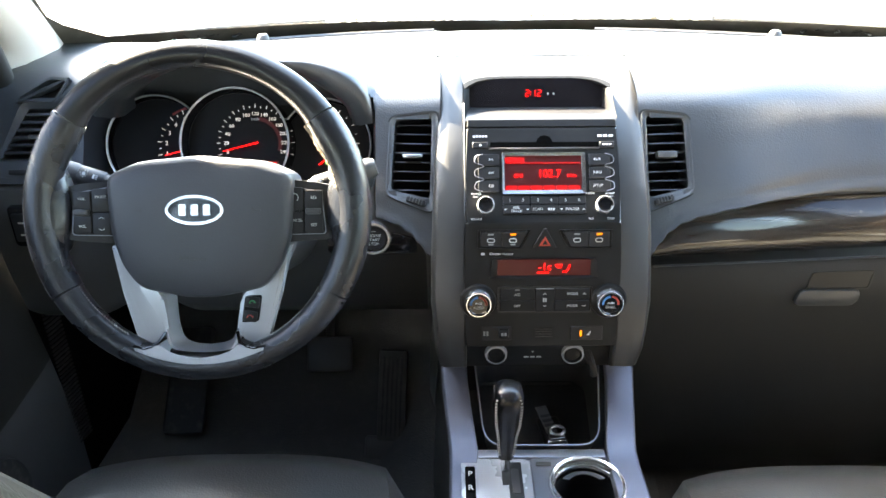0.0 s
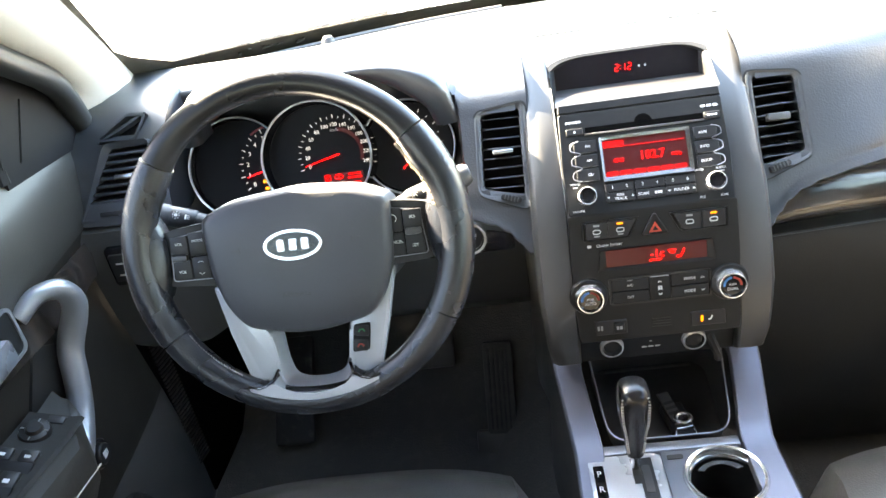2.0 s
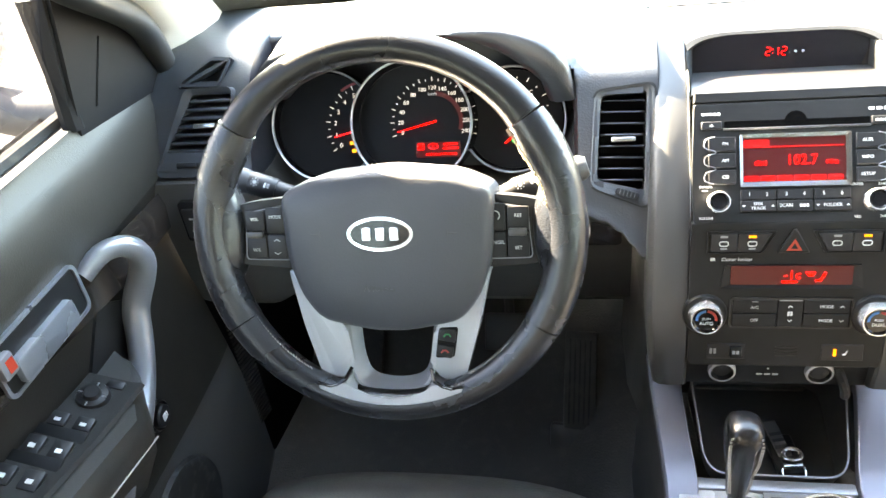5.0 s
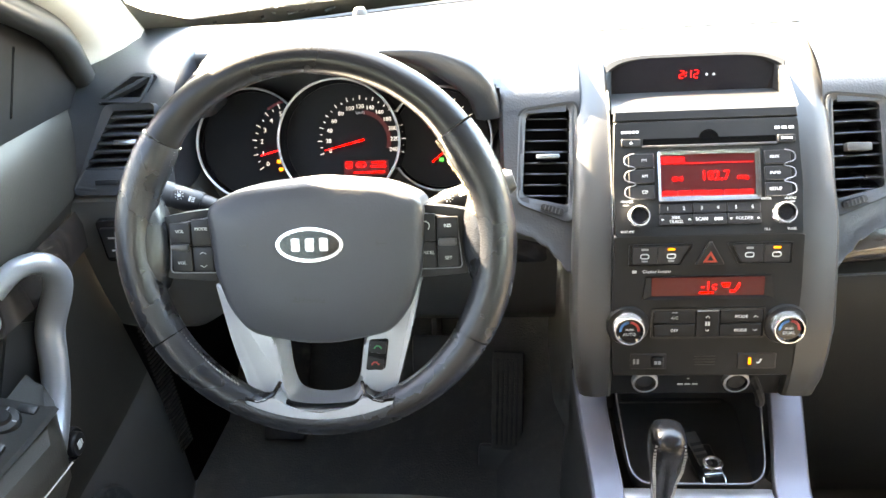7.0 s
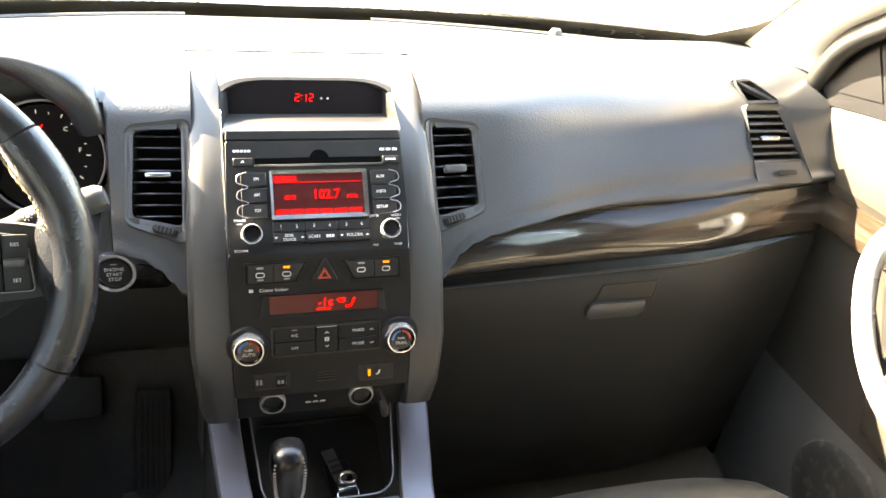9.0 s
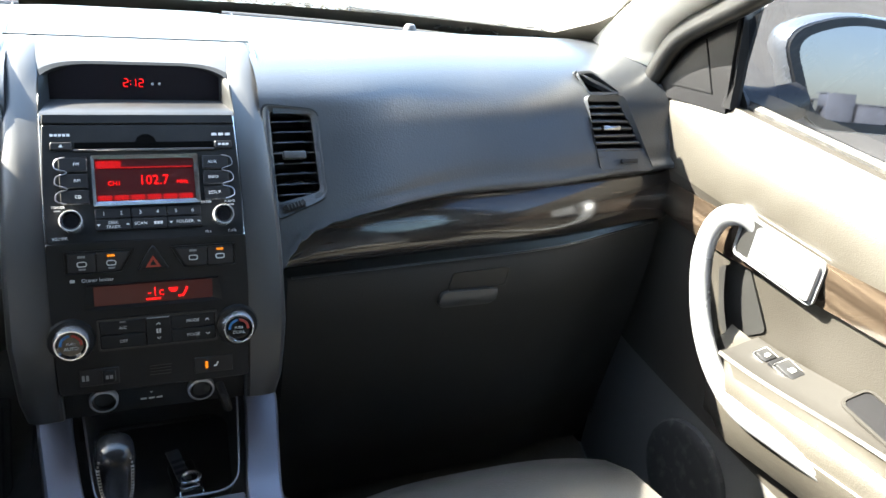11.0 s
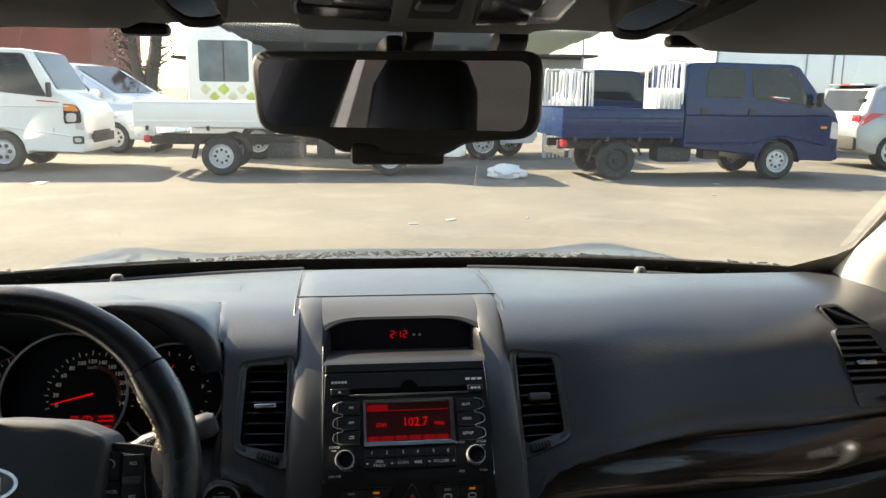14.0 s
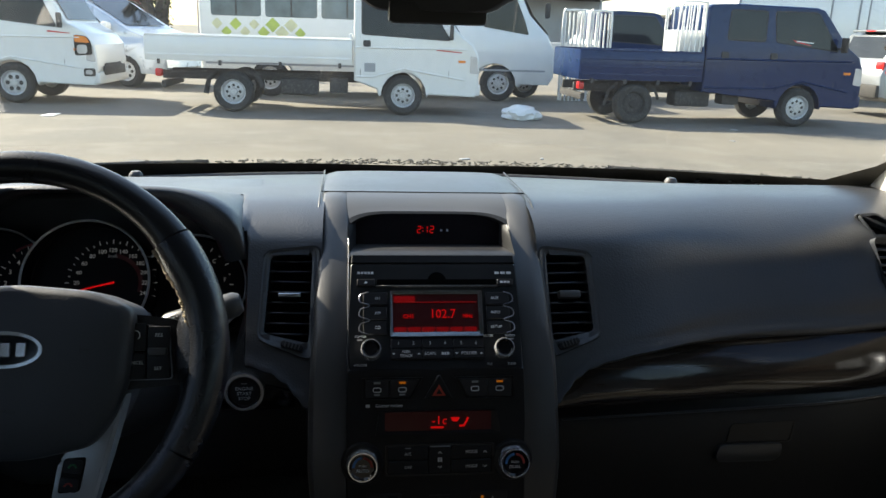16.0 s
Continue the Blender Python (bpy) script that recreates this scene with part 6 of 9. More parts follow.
def radio():
    t = thing("car_radio", tuple(U @ Vector((0, 0, 0))), "black car radio with a lit red display and two chrome-ringed knobs", "car radio")
    plate = [(-0.0955, -0.004), (0.0955, -0.004), (0.0965, 0.05), (0.0945, 0.1185), (-0.0945, 0.1185), (-0.0965, 0.05)]
    f = part("faceplate", prism(bmesh.new(), rounded(plate, 0.003, 2), 0.008, U, 0.0008, 1, base=-0.005), M_PANEL, t, "satin black faceplate")
    part("upper_strip", prism(bmesh.new(), [(-0.0945, 0.1195), (0.0945, 0.1195), (0.0935, 0.130), (-0.0935, 0.130)], 0.009, U, 0.001, 1, base=-0.006), M_PANEL, t)
    # disc slot: flat strip and notch, the inner shade painted in black
    flat("disc_slot", f, U, 0.003, 0.0962, 0.136, 0.0066, M_SHADE, base=0.0035, label="flat black strip for the shade in the disc slot")
    part("slot_lip", slab(bmesh.new(), (0.138, 0.0022, 0.0020), shift(U, 0.003, 0.0914, 0.0042), 0.0006, 1), M_BEZEL, f)
    part("slot_notch", prism(bmesh.new(), arc(0.0105, 0, 180, 12, 0.003, 0.0975), 0.0009, U, base=0.0035), M_SHADE, f, smooth=0)
    b = key("eject_button", f, U, -0.0775, 0.0958, 0.020, 0.0078)
    part("symbol", prism(bmesh.new(), [(-0.0795, 0.0945), (-0.0755, 0.0945), (-0.0775, 0.0972)], 0.0004, U, base=0.0053), M_PRINT, b, smooth=0)
    b = key("track_button", f, U, 0.0815, 0.0958, 0.018, 0.0078)
    part("printing", bars(bmesh.new(), shift(U, 0.0815, 0.0958, 0.0052), 0.012, 0.0022, 3), M_PRINT, b, smooth=0)
    part("printing", bars(bmesh.new(), shift(U, -0.078, 0.1075, 0.003), 0.019, 0.0026, 5), M_PRINT, f, smooth=0)
    part("printing", bars(bmesh.new(), shift(U, 0.080, 0.1075, 0.003), 0.021, 0.0028, 3), M_PRINT, f, smooth=0)
    # display
    fr = part("display_frame", ring_prism(bmesh.new(), rrect(0.1045, 0.053, 0.0015, 2, 0.0015, 0.0590), rrect(0.0965, 0.0440, 0.001, 2, 0.0005, 0.0595), 0.0035, U, base=0.003, lip=-0.0015), M_SATIN, f, "satin silver display frame")
    d = flat("display", fr, U, 0.0005, 0.0595, 0.097, 0.0445, M_REDDIM, base=0.0028, label="lit red radio display")
    flat("status_field", d, U, -0.0345, 0.0765, 0.024, 0.0065, M_REDFIELD, base=0.0036)
    flat("status_line", d, U, 0.0005, 0.0725, 0.094, 0.0010, M_REDFIELD, base=0.0036)
    for i in range(6):
        flat("menu_field", d, U, -0.0395 + 0.0158 * i, 0.0410, 0.0135, 0.0052, M_REDFIELD, base=0.0036)
    lettering("lettering", "102.7", 0.0145, M_RED, d, shift(U, 0.0085, 0.0585, 0.0038), wide=0.92)
    lettering("lettering", "MHz", 0.0060, M_RED, d, shift(U, 0.0365, 0.0560, 0.0038))
    lettering("lettering", "CH1", 0.0066, M_RED, d, shift(U, -0.0300, 0.0560, 0.0038))
    # mode keys either side, with a wavy bright outline
    for s, words in ((-1, ("FM", "AM", "CD")), (1, ("AUX", "INFO", "SETUP"))):
        for i, w in enumerate(words):
            y = 0.0765 - 0.0168 * i
            k = key("mode_key", f, U, s * 0.0695 + 0.002, y, 0.0265, 0.0145)
            say(k, U, w, s * 0.0665 + 0.002, y, 0.0046)
        zig = []
        for i in range(3):
            y = 0.0765 - 0.0168 * i
            zig += [(s * 0.0765 + 0.002, y + 0.0075), (s * 0.0855 + 0.002, y + 0.0045), (s * 0.0865 + 0.002, y - 0.0035), (s * 0.0775 + 0.002, y - 0.0068)]
        part("bright_outline", tube(bmesh.new(), spline([(x, y, 0.0056) for x, y in zig], 3), 0.0006, 5, m=U), M_SILVER, f, "thin bright outline")
    # number row and search row
    for i in range(3):
        x = -0.0335 + 0.0348 * i
        k = key("preset_key", f, U, x, 0.0248, 0.0335, 0.0102)
        for j in range(2):
            say(k, U, str(2 * i + j + 1), x - 0.0083 + 0.0166 * j, 0.0248, 0.0054)
    for i, (x, w, words) in enumerate(((-0.0335, 0.0335, ""), (0.0012, 0.0335, ""), (0.0361, 0.0335, "FOLDER"))):
        k = key("search_key", f, U, x, 0.0132, w, 0.0108)
        if i == 0:
            say(k, U, "SEEK", x, 0.0152, 0.0044), say(k, U, "TRACK", x, 0.0108, 0.0044)
        elif i == 1:
            say(k, U, "SCAN", x - 0.0085, 0.0132, 0.0048), part("printing", bars(bmesh.new(), shift(U, x + 0.0085, 0.0132, 0.0052), 0.009, 0.003, 3), M_PRINT, k, smooth=0)
        else:
            say(k, U, words, x, 0.0132, 0.0048)
        if i != 1:
            for q in (-1, 1):
                part("arrow", prism(bmesh.new(), [(x + q * 0.0138 - 0.0018, 0.0132 - q * 0.0008), (x + q * 0.0138 + 0.0018, 0.0132 - q * 0.0008), (x + q * 0.0138, 0.0132 + q * 0.0012)][::q], 0.0004, U, base=0.0053), M_PRINT, k, smooth=0)
    for s, a, b2, c in ((-1, "POWER", "PUSH", "VOLUME"), (1, "AUDIO", "PUSH", "TUNE")):
        ring_knob("tuning_knob" if s > 0 else "volume_knob", f, U, s * 0.0735 + 0.0015, 0.0172, 0.0111, 0.014, "black knob with chrome ring", 0.76)
        say(f, U, a, s * 0.0835, 0.0332, 0.0036, z=0.0034)
        part("printing", bars(bmesh.new(), shift(U, s * 0.0845, 0.0296, 0.003), 0.008, 0.0014, 1), M_DIMPRINT, f, smooth=0)
        say(f, U, c, s * 0.0835, 0.0012, 0.0036, z=0.0034)
        if s > 0:
            say(f, U, "ENTER", 0.0590, 0.0332, 0.0036, z=0.0034), say(f, U, "FILE", 0.0590, 0.0012, 0.0036, z=0.0034)
    return t


def clock():
    """The clock in its hooded recess above the radio."""
    t = thing("dash_clock", (0, 1.11, 1.115), "digital clock with red figures in a hooded recess", "clock")
    bm = bmesh.new()
    loft(bm, [[(u * 0.0965, 1.0885, 1.1035), (u * 0.0955, 1.094, 1.1062), (u * 0.092, 1.130, 1.1030), (u * 0.0895, 1.153, 1.1005), (u * 0.089, 1.158, 1.103)] for u in [i / 6 for i in range(-6, 7)]])
    part("ledge", bm, M_BUTTON, t, "dark satin ledge before the clock")
    for s in (-1, 1):
        bm = bmesh.new()
        loft(bm, [[(s * 0.0970, 1.090 + 0.060 * k, 1.1055 + 0.0225 * k), (s * 0.093, 1.120 + 0.038 * k, 1.104 + 0.027 * k), (s * 0.0885, 1.155 + 0.013 * k, 1.100 + 0.035 * k)] for k in (0, 0.25, 0.5, 0.75, 1.0)])
        part("cheek", bm, M_PANEL, t)
    m = lean(0, 1.154, 1.1005, 18)
    w = part("window", prism(bmesh.new(), rounded([(-0.0895, 0.0), (0.0895, 0.0), (0.0885, 0.038), (-0.0885, 0.038)], 0.002, 3), 0.001, m), M_DISPLAY, t, "smoked clock window", smooth=0)
    # seven-segment figures, a little behind the middle
    seg = {"2": "abged", "1": "bc"}
    place = {"a": (0, 1, 0), "b": (0.5, 0.5, 90), "c": (0.5, -0.5, 90), "d": (0, -1, 0), "e": (-0.5, -0.5, 90), "f": (-0.5, 0.5, 90), "g": (0, 0, 0)}
    x0 = -0.0112
    for ch, dx in (("2", 0.0), ("1", 0.0082), ("2", 0.0160)):
        bm = bmesh.new()
        for q in seg[ch]:
            px, py, a = place[q]
            slab(bm, (0.0036, 0.0009, 0.0006), shift(m, x0 + dx + px * 0.0044, 0.0185 + py * 0.0041, 0.0014) @ pose(0, 0, 0, 0, 0, a))
        part("figure", bm, M_RED, w, "lit red figure", smooth=0)
    bm = bmesh.new()
    slab(bm, (0.0010, 0.0010, 0.0006), shift(m, x0 + 0.0047, 0.0167, 0.0014))
    slab(bm, (0.0010, 0.0010, 0.0006), shift(m, x0 + 0.0047, 0.0204, 0.0014))
    part("colon", bm, M_RED, w, smooth=0)
    for dx in (0.0165, 0.0240):
        bm = bmesh.new()
        lathe(bm, [(0.0, 0.0012), (0.0013, 0.0010), (0.0015, 0.0)], shift(m, dx + 0.0, 0.0175, 0.001), 10)
        part("setting_stud", bm, M_DIMPRINT, w)


# ---- climate panel ----
def climate():
    t = thing("climate_panel", tuple(L @ Vector((0, -0.056, 0))), "black climate panel with two chrome-ringed dials and red display", "climate panel")
    plate = [(-0.0975, 0.1015), (0.0975, 0.1015), (0.0985, 0.04), (0.0970, -0.040), (0.0965, -0.062), (-0.0965, -0.062), (-0.0970, -0.040), (-0.0985, 0.04)]
    f = part("faceplate", prism(bmesh.new(), rounded(plate[::-1], 0.004, 3), 0.010, L, 0.001, 1, base=-0.008), M_PANEL, t, "satin black faceplate")
    # defrost pair, hazard key, recirculation pair
    for s in (-1, 1):
        grp = [(s * 0.083 + 0.002, 0.0915), (s * 0.018 + 0.002, 0.0915), (s * 0.0305 + 0.002, 0.0695), (s * 0.083 + 0.002, 0.0695)]
        part("key_well", ring_prism(bmesh.new(), rounded(scaled(grp, -0.0012), 0.002, 2), rounded(grp, 0.0015, 2), 0.0022, L, base=0.0018), M_PANEL, f)
        for i, cx in enumerate((0.0675, 0.0410)):
            k = part("air_key", prism(bmesh.new(), rounded([(s * (cx + 0.0130) + 0.002, 0.0905), (s * (cx - (0.0130 if i == 0 else 0.019)) + 0.002, 0.0905), (s * (cx - (0.0130 if i == 0 else 0.0085)) + 0.002, 0.0705), (s * (cx + 0.0130) + 0.002, 0.0705)], 0.001, 2), 0.0022, L, 0.0005, 1, base=0.0018), M_BUTTON, f)
            lit = (s < 0 and i == 1) or (s > 0 and i == 0)
            part("indicator", slab(bmesh.new(), (0.0072, 0.0022, 0.0008), shift(L, s * (cx - 0.001 * i) + 0.002, 0.0872, 0.0042)), M_AMBER if lit else M_DIMPRINT, k, smooth=0)
            part("symbol", ring_prism(bmesh.new(), rrect(0.0095, 0.0058, 0.0025, 3, s * (cx - 0.001 * i) + 0.002, 0.0795), rrect(0.0075, 0.0038, 0.0015, 3, s * (cx - 0.001 * i) + 0.002, 0.0795), 0.0004, L, base=0.0040), M_PRINT, k, smooth=0)
            if s < 0:
                part("printing", bars(bmesh.new(), shift(L, s * (cx - 0.001 * i) + 0.002, 0.0742, 0.004), 0.0085, 0.0018, 1), M_DIMPRINT, k, smooth=0)
    tri = [(-0.0135, 0.0695), (0.0175, 0.0695), (0.0035, 0.0945), (0.0005, 0.0945)]
    hz = part("hazard_key", prism(bmesh.new(), rounded(tri, 0.002, 2), 0.004, L, 0.0008, 1, base=0.0015), M_PANEL, f, "triangular hazard key")
    part("hazard_triangle", prism(bmesh.new(), [(-0.0055, 0.0725), (0.0095, 0.0725), (0.002, 0.0850)], 0.0004, L, base=0.0056), M_TRIANGLE, hz, "red triangle", smooth=0)
    part("inner_triangle", prism(bmesh.new(), [(-0.0015, 0.0745), (0.0055, 0.0745), (0.002, 0.0805)], 0.0006, L, base=0.0056), M_PANEL, hz, smooth=0)
    say(f, L, "Cluster Ionizer", -0.052, 0.0618, 0.0050, z=0.0026)
    part("printing", bars(bmesh.new(), shift(L, -0.0755, 0.0618, 0.0020), 0.006, 0.0032, 1), M_PRINT, f, smooth=0)
    # display
    fr = part("display_frame", ring_prism(bmesh.new(), [(-0.067, 0.0300), (0.071, 0.0300), (0.067, 0.0560), (-0.063, 0.0560)], [(-0.0575, 0.0335), (0.0610, 0.0335), (0.0605, 0.0545), (-0.0570, 0.0545)], 0.0022, L, base=0.0018, lip=-0.0018), M_PANEL, f, smooth=0)
    d = flat("display", fr, L, 0.0017, 0.0440, 0.117, 0.0205, M_REDDIM, base=0.0021, label="dim red climate display")
    lettering("lettering", "-1c", 0.0135, M_RED, d, shift(L, 0.0030, 0.0445, 0.0028))
    flat("lit_bar", d, L, 0.0005, 0.0372, 0.0150, 0.0020, M_RED, base=0.0028)
    part("lit_symbol", prism(bmesh.new(), rounded([(0.015, 0.0480), (0.0255, 0.0480), (0.023, 0.0432), (0.018, 0.0432)], 0.001, 2)[::-1], 0.0005, L, base=0.0028), M_RED, d, smooth=0)
    part("lit_symbol", tube(bmesh.new(), [(0.0250, 0.0385, 0.003), (0.0300, 0.0385, 0.003), (0.0330, 0.0435, 0.003), (0.0345, 0.0475, 0.003)], 0.0013, 5, m=L), M_RED, d)
    # temperature dials
    for s, w in ((-1, "AUTO"), (1, "DUAL")):
        cx = s * 0.083 + 0.002
        part("dial_socket", lathe(bmesh.new(), [(0.0175, 0.0045), (0.0215, 0.004), (0.0232, 0.001), (0.0232, -0.006)], shift(L, cx, -0.0005, 0.001), 40), M_PANEL, f)
        k = ring_knob("temperature_dial", f, L, cx, -0.0005, 0.0166, 0.016, "black dial with chrome ring and blue and red arcs", 0.82)
        for a0, a1, mm in ((95, 185, M_DIALBLUE), (85, -5, M_DIALRED)):
            o, i = arc(0.0110, a0, a1, 10, cx, -0.0005), arc(0.0084, a0, a1, 10, cx, -0.0005)
            pts = o + i[::-1]
            part("colour_arc", prism(bmesh.new(), pts if a1 > a0 else pts[::-1], 0.0006, shift(L, 0, 0, 0.0162)), mm, k, smooth=0)
        say(k, L, "PUSH", cx, 0.0005, 0.0036, z=0.0166)
        say(k, L, w, cx, -0.0048, 0.0050, z=0.0166)
    # fan and mode keys
    part("key_well", ring_prism(bmesh.new(), rrect(0.121, 0.0350, 0.003, 3, 0.004, 0.0015), rrect(0.117, 0.0310, 0.002, 3, 0.004, 0.0015), 0.002, L, base=0.0018), M_FRIT, f)
    for x, y, words in ((-0.0315, 0.0095, "A/C"), (-0.0315, -0.0065, "OFF"), (0.0385, 0.0095, "MODE"), (0.0385, -0.0065, "MODE")):
        k = key("climate_key", f, L, x, y, 0.0440, 0.0148, M_PANEL, base=0.0018)
        say(k, L, words, x, y - (0.001 if words == "A/C" else 0), 0.0047, z=0.0043)
        if words == "A/C":
            part("indicator", slab(bmesh.new(), (0.006, 0.0012, 0.0005), shift(L, x, y + 0.0054, 0.0042)), M_DIMPRINT, k, smooth=0)
        if words == "MODE":
            q = 1 if y > 0 else -1
            part("arrow", tube(bmesh.new(), [(x + 0.0130, y - q * 0.0010, 0.0043), (x + 0.0150, y + q * 0.0010, 0.0043), (x + 0.0170, y - q * 0.0010, 0.0043)], 0.0005, 4, m=L), M_PRINT, k)
    k = key("fan_key", f, L, 0.0035, 0.0015, 0.0245, 0.0308, M_PANEL, base=0.0018)
    for y, q in ((0.0095, 1), (-0.0065, -1)):
        part("arrow", tube(bmesh.new(), [(0.0015, y - q * 0.001, 0.0043), (0.0035, y + q * 0.001, 0.0043), (0.0055, y - q * 0.001, 0.0043)], 0.0006, 4, m=L), M_PRINT, k)
    part("fan_symbol", bars(bmesh.new(), shift(L, 0.0035, 0.0015, 0.004), 0.0055, 0.0048, 2), M_PRINT, k, smooth=0)
    part("indicator", slab(bmesh.new(), (0.022, 0.0010, 0.0006), shift(L, 0.0035, 0.0164, 0.0042)), M_DIMPRINT, k, smooth=0)
    # lower switch row
    for x0, x1 in ((-0.077, -0.038), (0.038, 0.079)):
        k = key("seat_switch", f, L, (x0 + x1) / 2, -0.0440, x1 - x0, 0.0185, M_BUTTON, base=0.0008)
        if x0 < 0:
            part("symbol", bars(bmesh.new(), shift(L, x0 + 0.006, -0.0440, 0.0028), 0.008, 0.0062, 2, 0.35), M_DIMPRINT, k, smooth=0)
            part("roller", slab(bmesh.new(), (0.013, 0.013, 0.006), shift(L, x1 - 0.010, -0.0440, 0.003), 0.002), M_PANEL, k)
            part("symbol", bars(bmesh.new(), shift(L, x1 - 0.010, -0.0440, 0.006), 0.008, 0.004, 2), M_DIMPRINT, k, smooth=0)
        else:
            part("indicator", slab(bmesh.new(), (0.0028, 0.0078, 0.0008), shift(L, 0.0510, -0.0440, 0.0033)), M_AMBER, k, smooth=0)
            part("symbol", tube(bmesh.new(), [(0.0585, -0.0460, 0.0034), (0.0612, -0.0460, 0.0034), (0.0632, -0.0415, 0.0034)], 0.0009, 5, m=L), M_PRINT, k)
    for i in range(4):
        part("sensor_slit", slab(bmesh.new(), (0.022, 0.0009, 0.0008), shift(L, 0.0035, -0.0385 - 0.0034 * i, 0.0022)), M_FRIT, f, smooth=0)


# ---- lower console ----
def lower_console():
    t = thing("centre_console", (0, 0.9, 0.46), "black centre console with silver side strips and open tray", "console")
    S = lean(0, 0.990, 0.7965, 0)
    p = part("socket_panel", prism(bmesh.new(), rounded([(-0.0985, -0.004), (0.0985, -0.004), (0.0985, 0.042), (-0.0985, 0.042)], 0.003, 3), 0.030, S, 0.002, 2, base=-0.030), M_PANEL, t, "black panel with power sockets")
    for x in (-0.056, 0.046):
        k = part("power_socket", lathe(bmesh.new(), [(0.0, 0.0005), (0.0100, 0.0005), (0.0108, 0.004), (0.0120, 0.0055)], shift(S, x, 0.0175, 0), 28), M_FRIT, p, "dark power socket")
        part("socket_ring", lathe(bmesh.new(), [(0.0113, 0.003), (0.0123, 0.0065), (0.0146, 0.0055), (0.0153, 0.0)], shift(S, x, 0.0175, 0), 32), M_SPOKE, k, "satin metal ring")
    part("socket_cap", lathe(bmesh.new(), [(0.0, 0.0045), (0.009, 0.004), (0.0105, 0.002)], shift(S, 0.046, 0.0175, 0), 24), M_RUBBER, p)
    part("printing", bars(bmesh.new(), shift(S, -0.007, 0.0115, 0.0), 0.025, 0.0021, 3), M_PRINT, p, smooth=0)
    part("mark", prism(bmesh.new(), [(-0.0085, 0.0205), (-0.0055, 0.0205), (-0.007, 0.0180)][::-1], 0.0005, S), M_PRINT, p, smooth=0)
    part("cable_stub", tube(bmesh.new(), [(0.066, 0.992, 0.815), (0.069, 0.981, 0.808), (0.073, 0.979, 0.797), (0.076, 0.985, 0.783)], 0.0055, 8), M_RUBBER, p)
    # silver side strips sweeping down to the flat of the console
    for s in (-1, 1):
        rows = []
        for y, z, a, b in ((1.062, 0.772, 0.100, 0.139), (1.02, 0.752, 0.098, 0.136), (0.97, 0.725, 0.092, 0.130), (0.945, 0.711, 0.088, 0.127), (0.925, 0.7025, 0.086, 0.125), (0.90, 0.700, 0.086, 0.125), (0.80, 0.698, 0.086, 0.127), (0.55, 0.70, 0.086, 0.130)):
            a, b = (a - 0.006, b - 0.006) if s < 0 else (a + 0.003, b + 0.006)
            rows.append([(s * a, y + 0.002, z - 0.010), (s * (a + 0.0015), y, z - 0.001), (s * (a + 0.003), y, z), (s * (b - 0.004), y, z), (s * (b - 0.001), y + 0.001, z - 0.003), (s * b, y + 0.003, z - 0.012), (s * (b + 0.004), y + 0.02, z - 0.09), (s * (b + 0.012), y + 0.02, z - 0.26)])
        bm = bmesh.new()
        loft(bm, [r[:6] for r in rows])
        part("side_strip", bm, M_STRIP, t, "satin silver side strip", smooth=25)
        bm = bmesh.new()
        loft(bm, [r[5:] for r in rows])
        part("side_wall", bm, M_LOW, t)
    # tray: floor, back, sides
    bm = bmesh.new()
    rim = rounded([(-0.071, 0.934), (0.082, 0.934), (0.096, 1.06), (-0.084, 1.06)], 0.026, 6)
    low = [(x * 0.93, 0.940 + (y - 0.934) * 1.30) for x, y in rim]
    height = lambda y: 0.698 + max(0.0, (y - 0.925)) * 0.52
    loft(bm, [[(x, y, height(y)) for x, y in rim], [(x * 0.985, y + 0.002, height(y) - 0.006) for x, y in rim], [(x, y, 0.676) for x, y in low], [(x * 0.9, 1.0 + (y - 1.0) * 0.9, 0.674) for x, y in low], [(x * 0.02, 1.02 + (y - 1.0) * 0.02, 0.674) for x, y in low]], closed=True)
    part("tray", bm, M_BLACK, t, "black moulded tray")
    part("tray_rear", slab(bmesh.new(), (0.186, 0.004, 0.10), Matrix.Translation((0, 1.108, 0.715)) @ pose(0, 0, 0, -8, 0, 0)), M_BLACK, t)
    part("tray_rib", slab(bmesh.new(), (0.135, 0.003, 0.003), pose(0.0, 1.090, 0.685)), M_BEZEL, t)
    half = [p for p in rim if p[1] < 1.05]
    half = sorted([q for q in half if q[0] < 0], key=lambda q: -q[1]) + sorted([q for q in half if q[0] >= 0], key=lambda q: q[1])
    part("tray_edge", tube(bmesh.new(), [(x, y, height(y) + 0.001) for x, y in half], 0.0014, 6), M_SILVER, t, "bright edge of the tray")
    # flat top
    bm = bmesh.new()
    slab(bm, (0.176, 0.016, 0.012), pose(0, 0.924, 0.6935), 0.003)
    part("tray_bridge", bm, M_SILVER, t, "satin silver bridge")
    bm = bmesh.new()
    hole = [(0.056 + 0.0455 * math.cos(2 * math.pi * i / 40), 0.868 + 0.0455 * math.sin(2 * math.pi * i / 40)) for i in range(40)]
    out = []
    for i in range(40):
        a = 2 * math.pi * i / 40
        cx, cy = math.cos(a), math.sin(a)
        k = min(0.086 - 0.056 if cx > 0 else 0.056 + 0.012, 9) / max(abs(cx), 1e-6)
        q = (0.917 - 0.868 if cy > 0 else 0.868 - 0.78) / max(abs(cy), 1e-6)
        r = max(min(k, q), 0.0458)
        out.append((0.056 + r * cx, 0.868 + r * cy))
    loft(bm, [[(x, y, 0.6965) for x, y in out], [(x, y, 0.6965) for x, y in hole]], closed=True)
    slab(bm, (0.076, 0.14, 0.004), pose(-0.05, 0.85, 0.692))
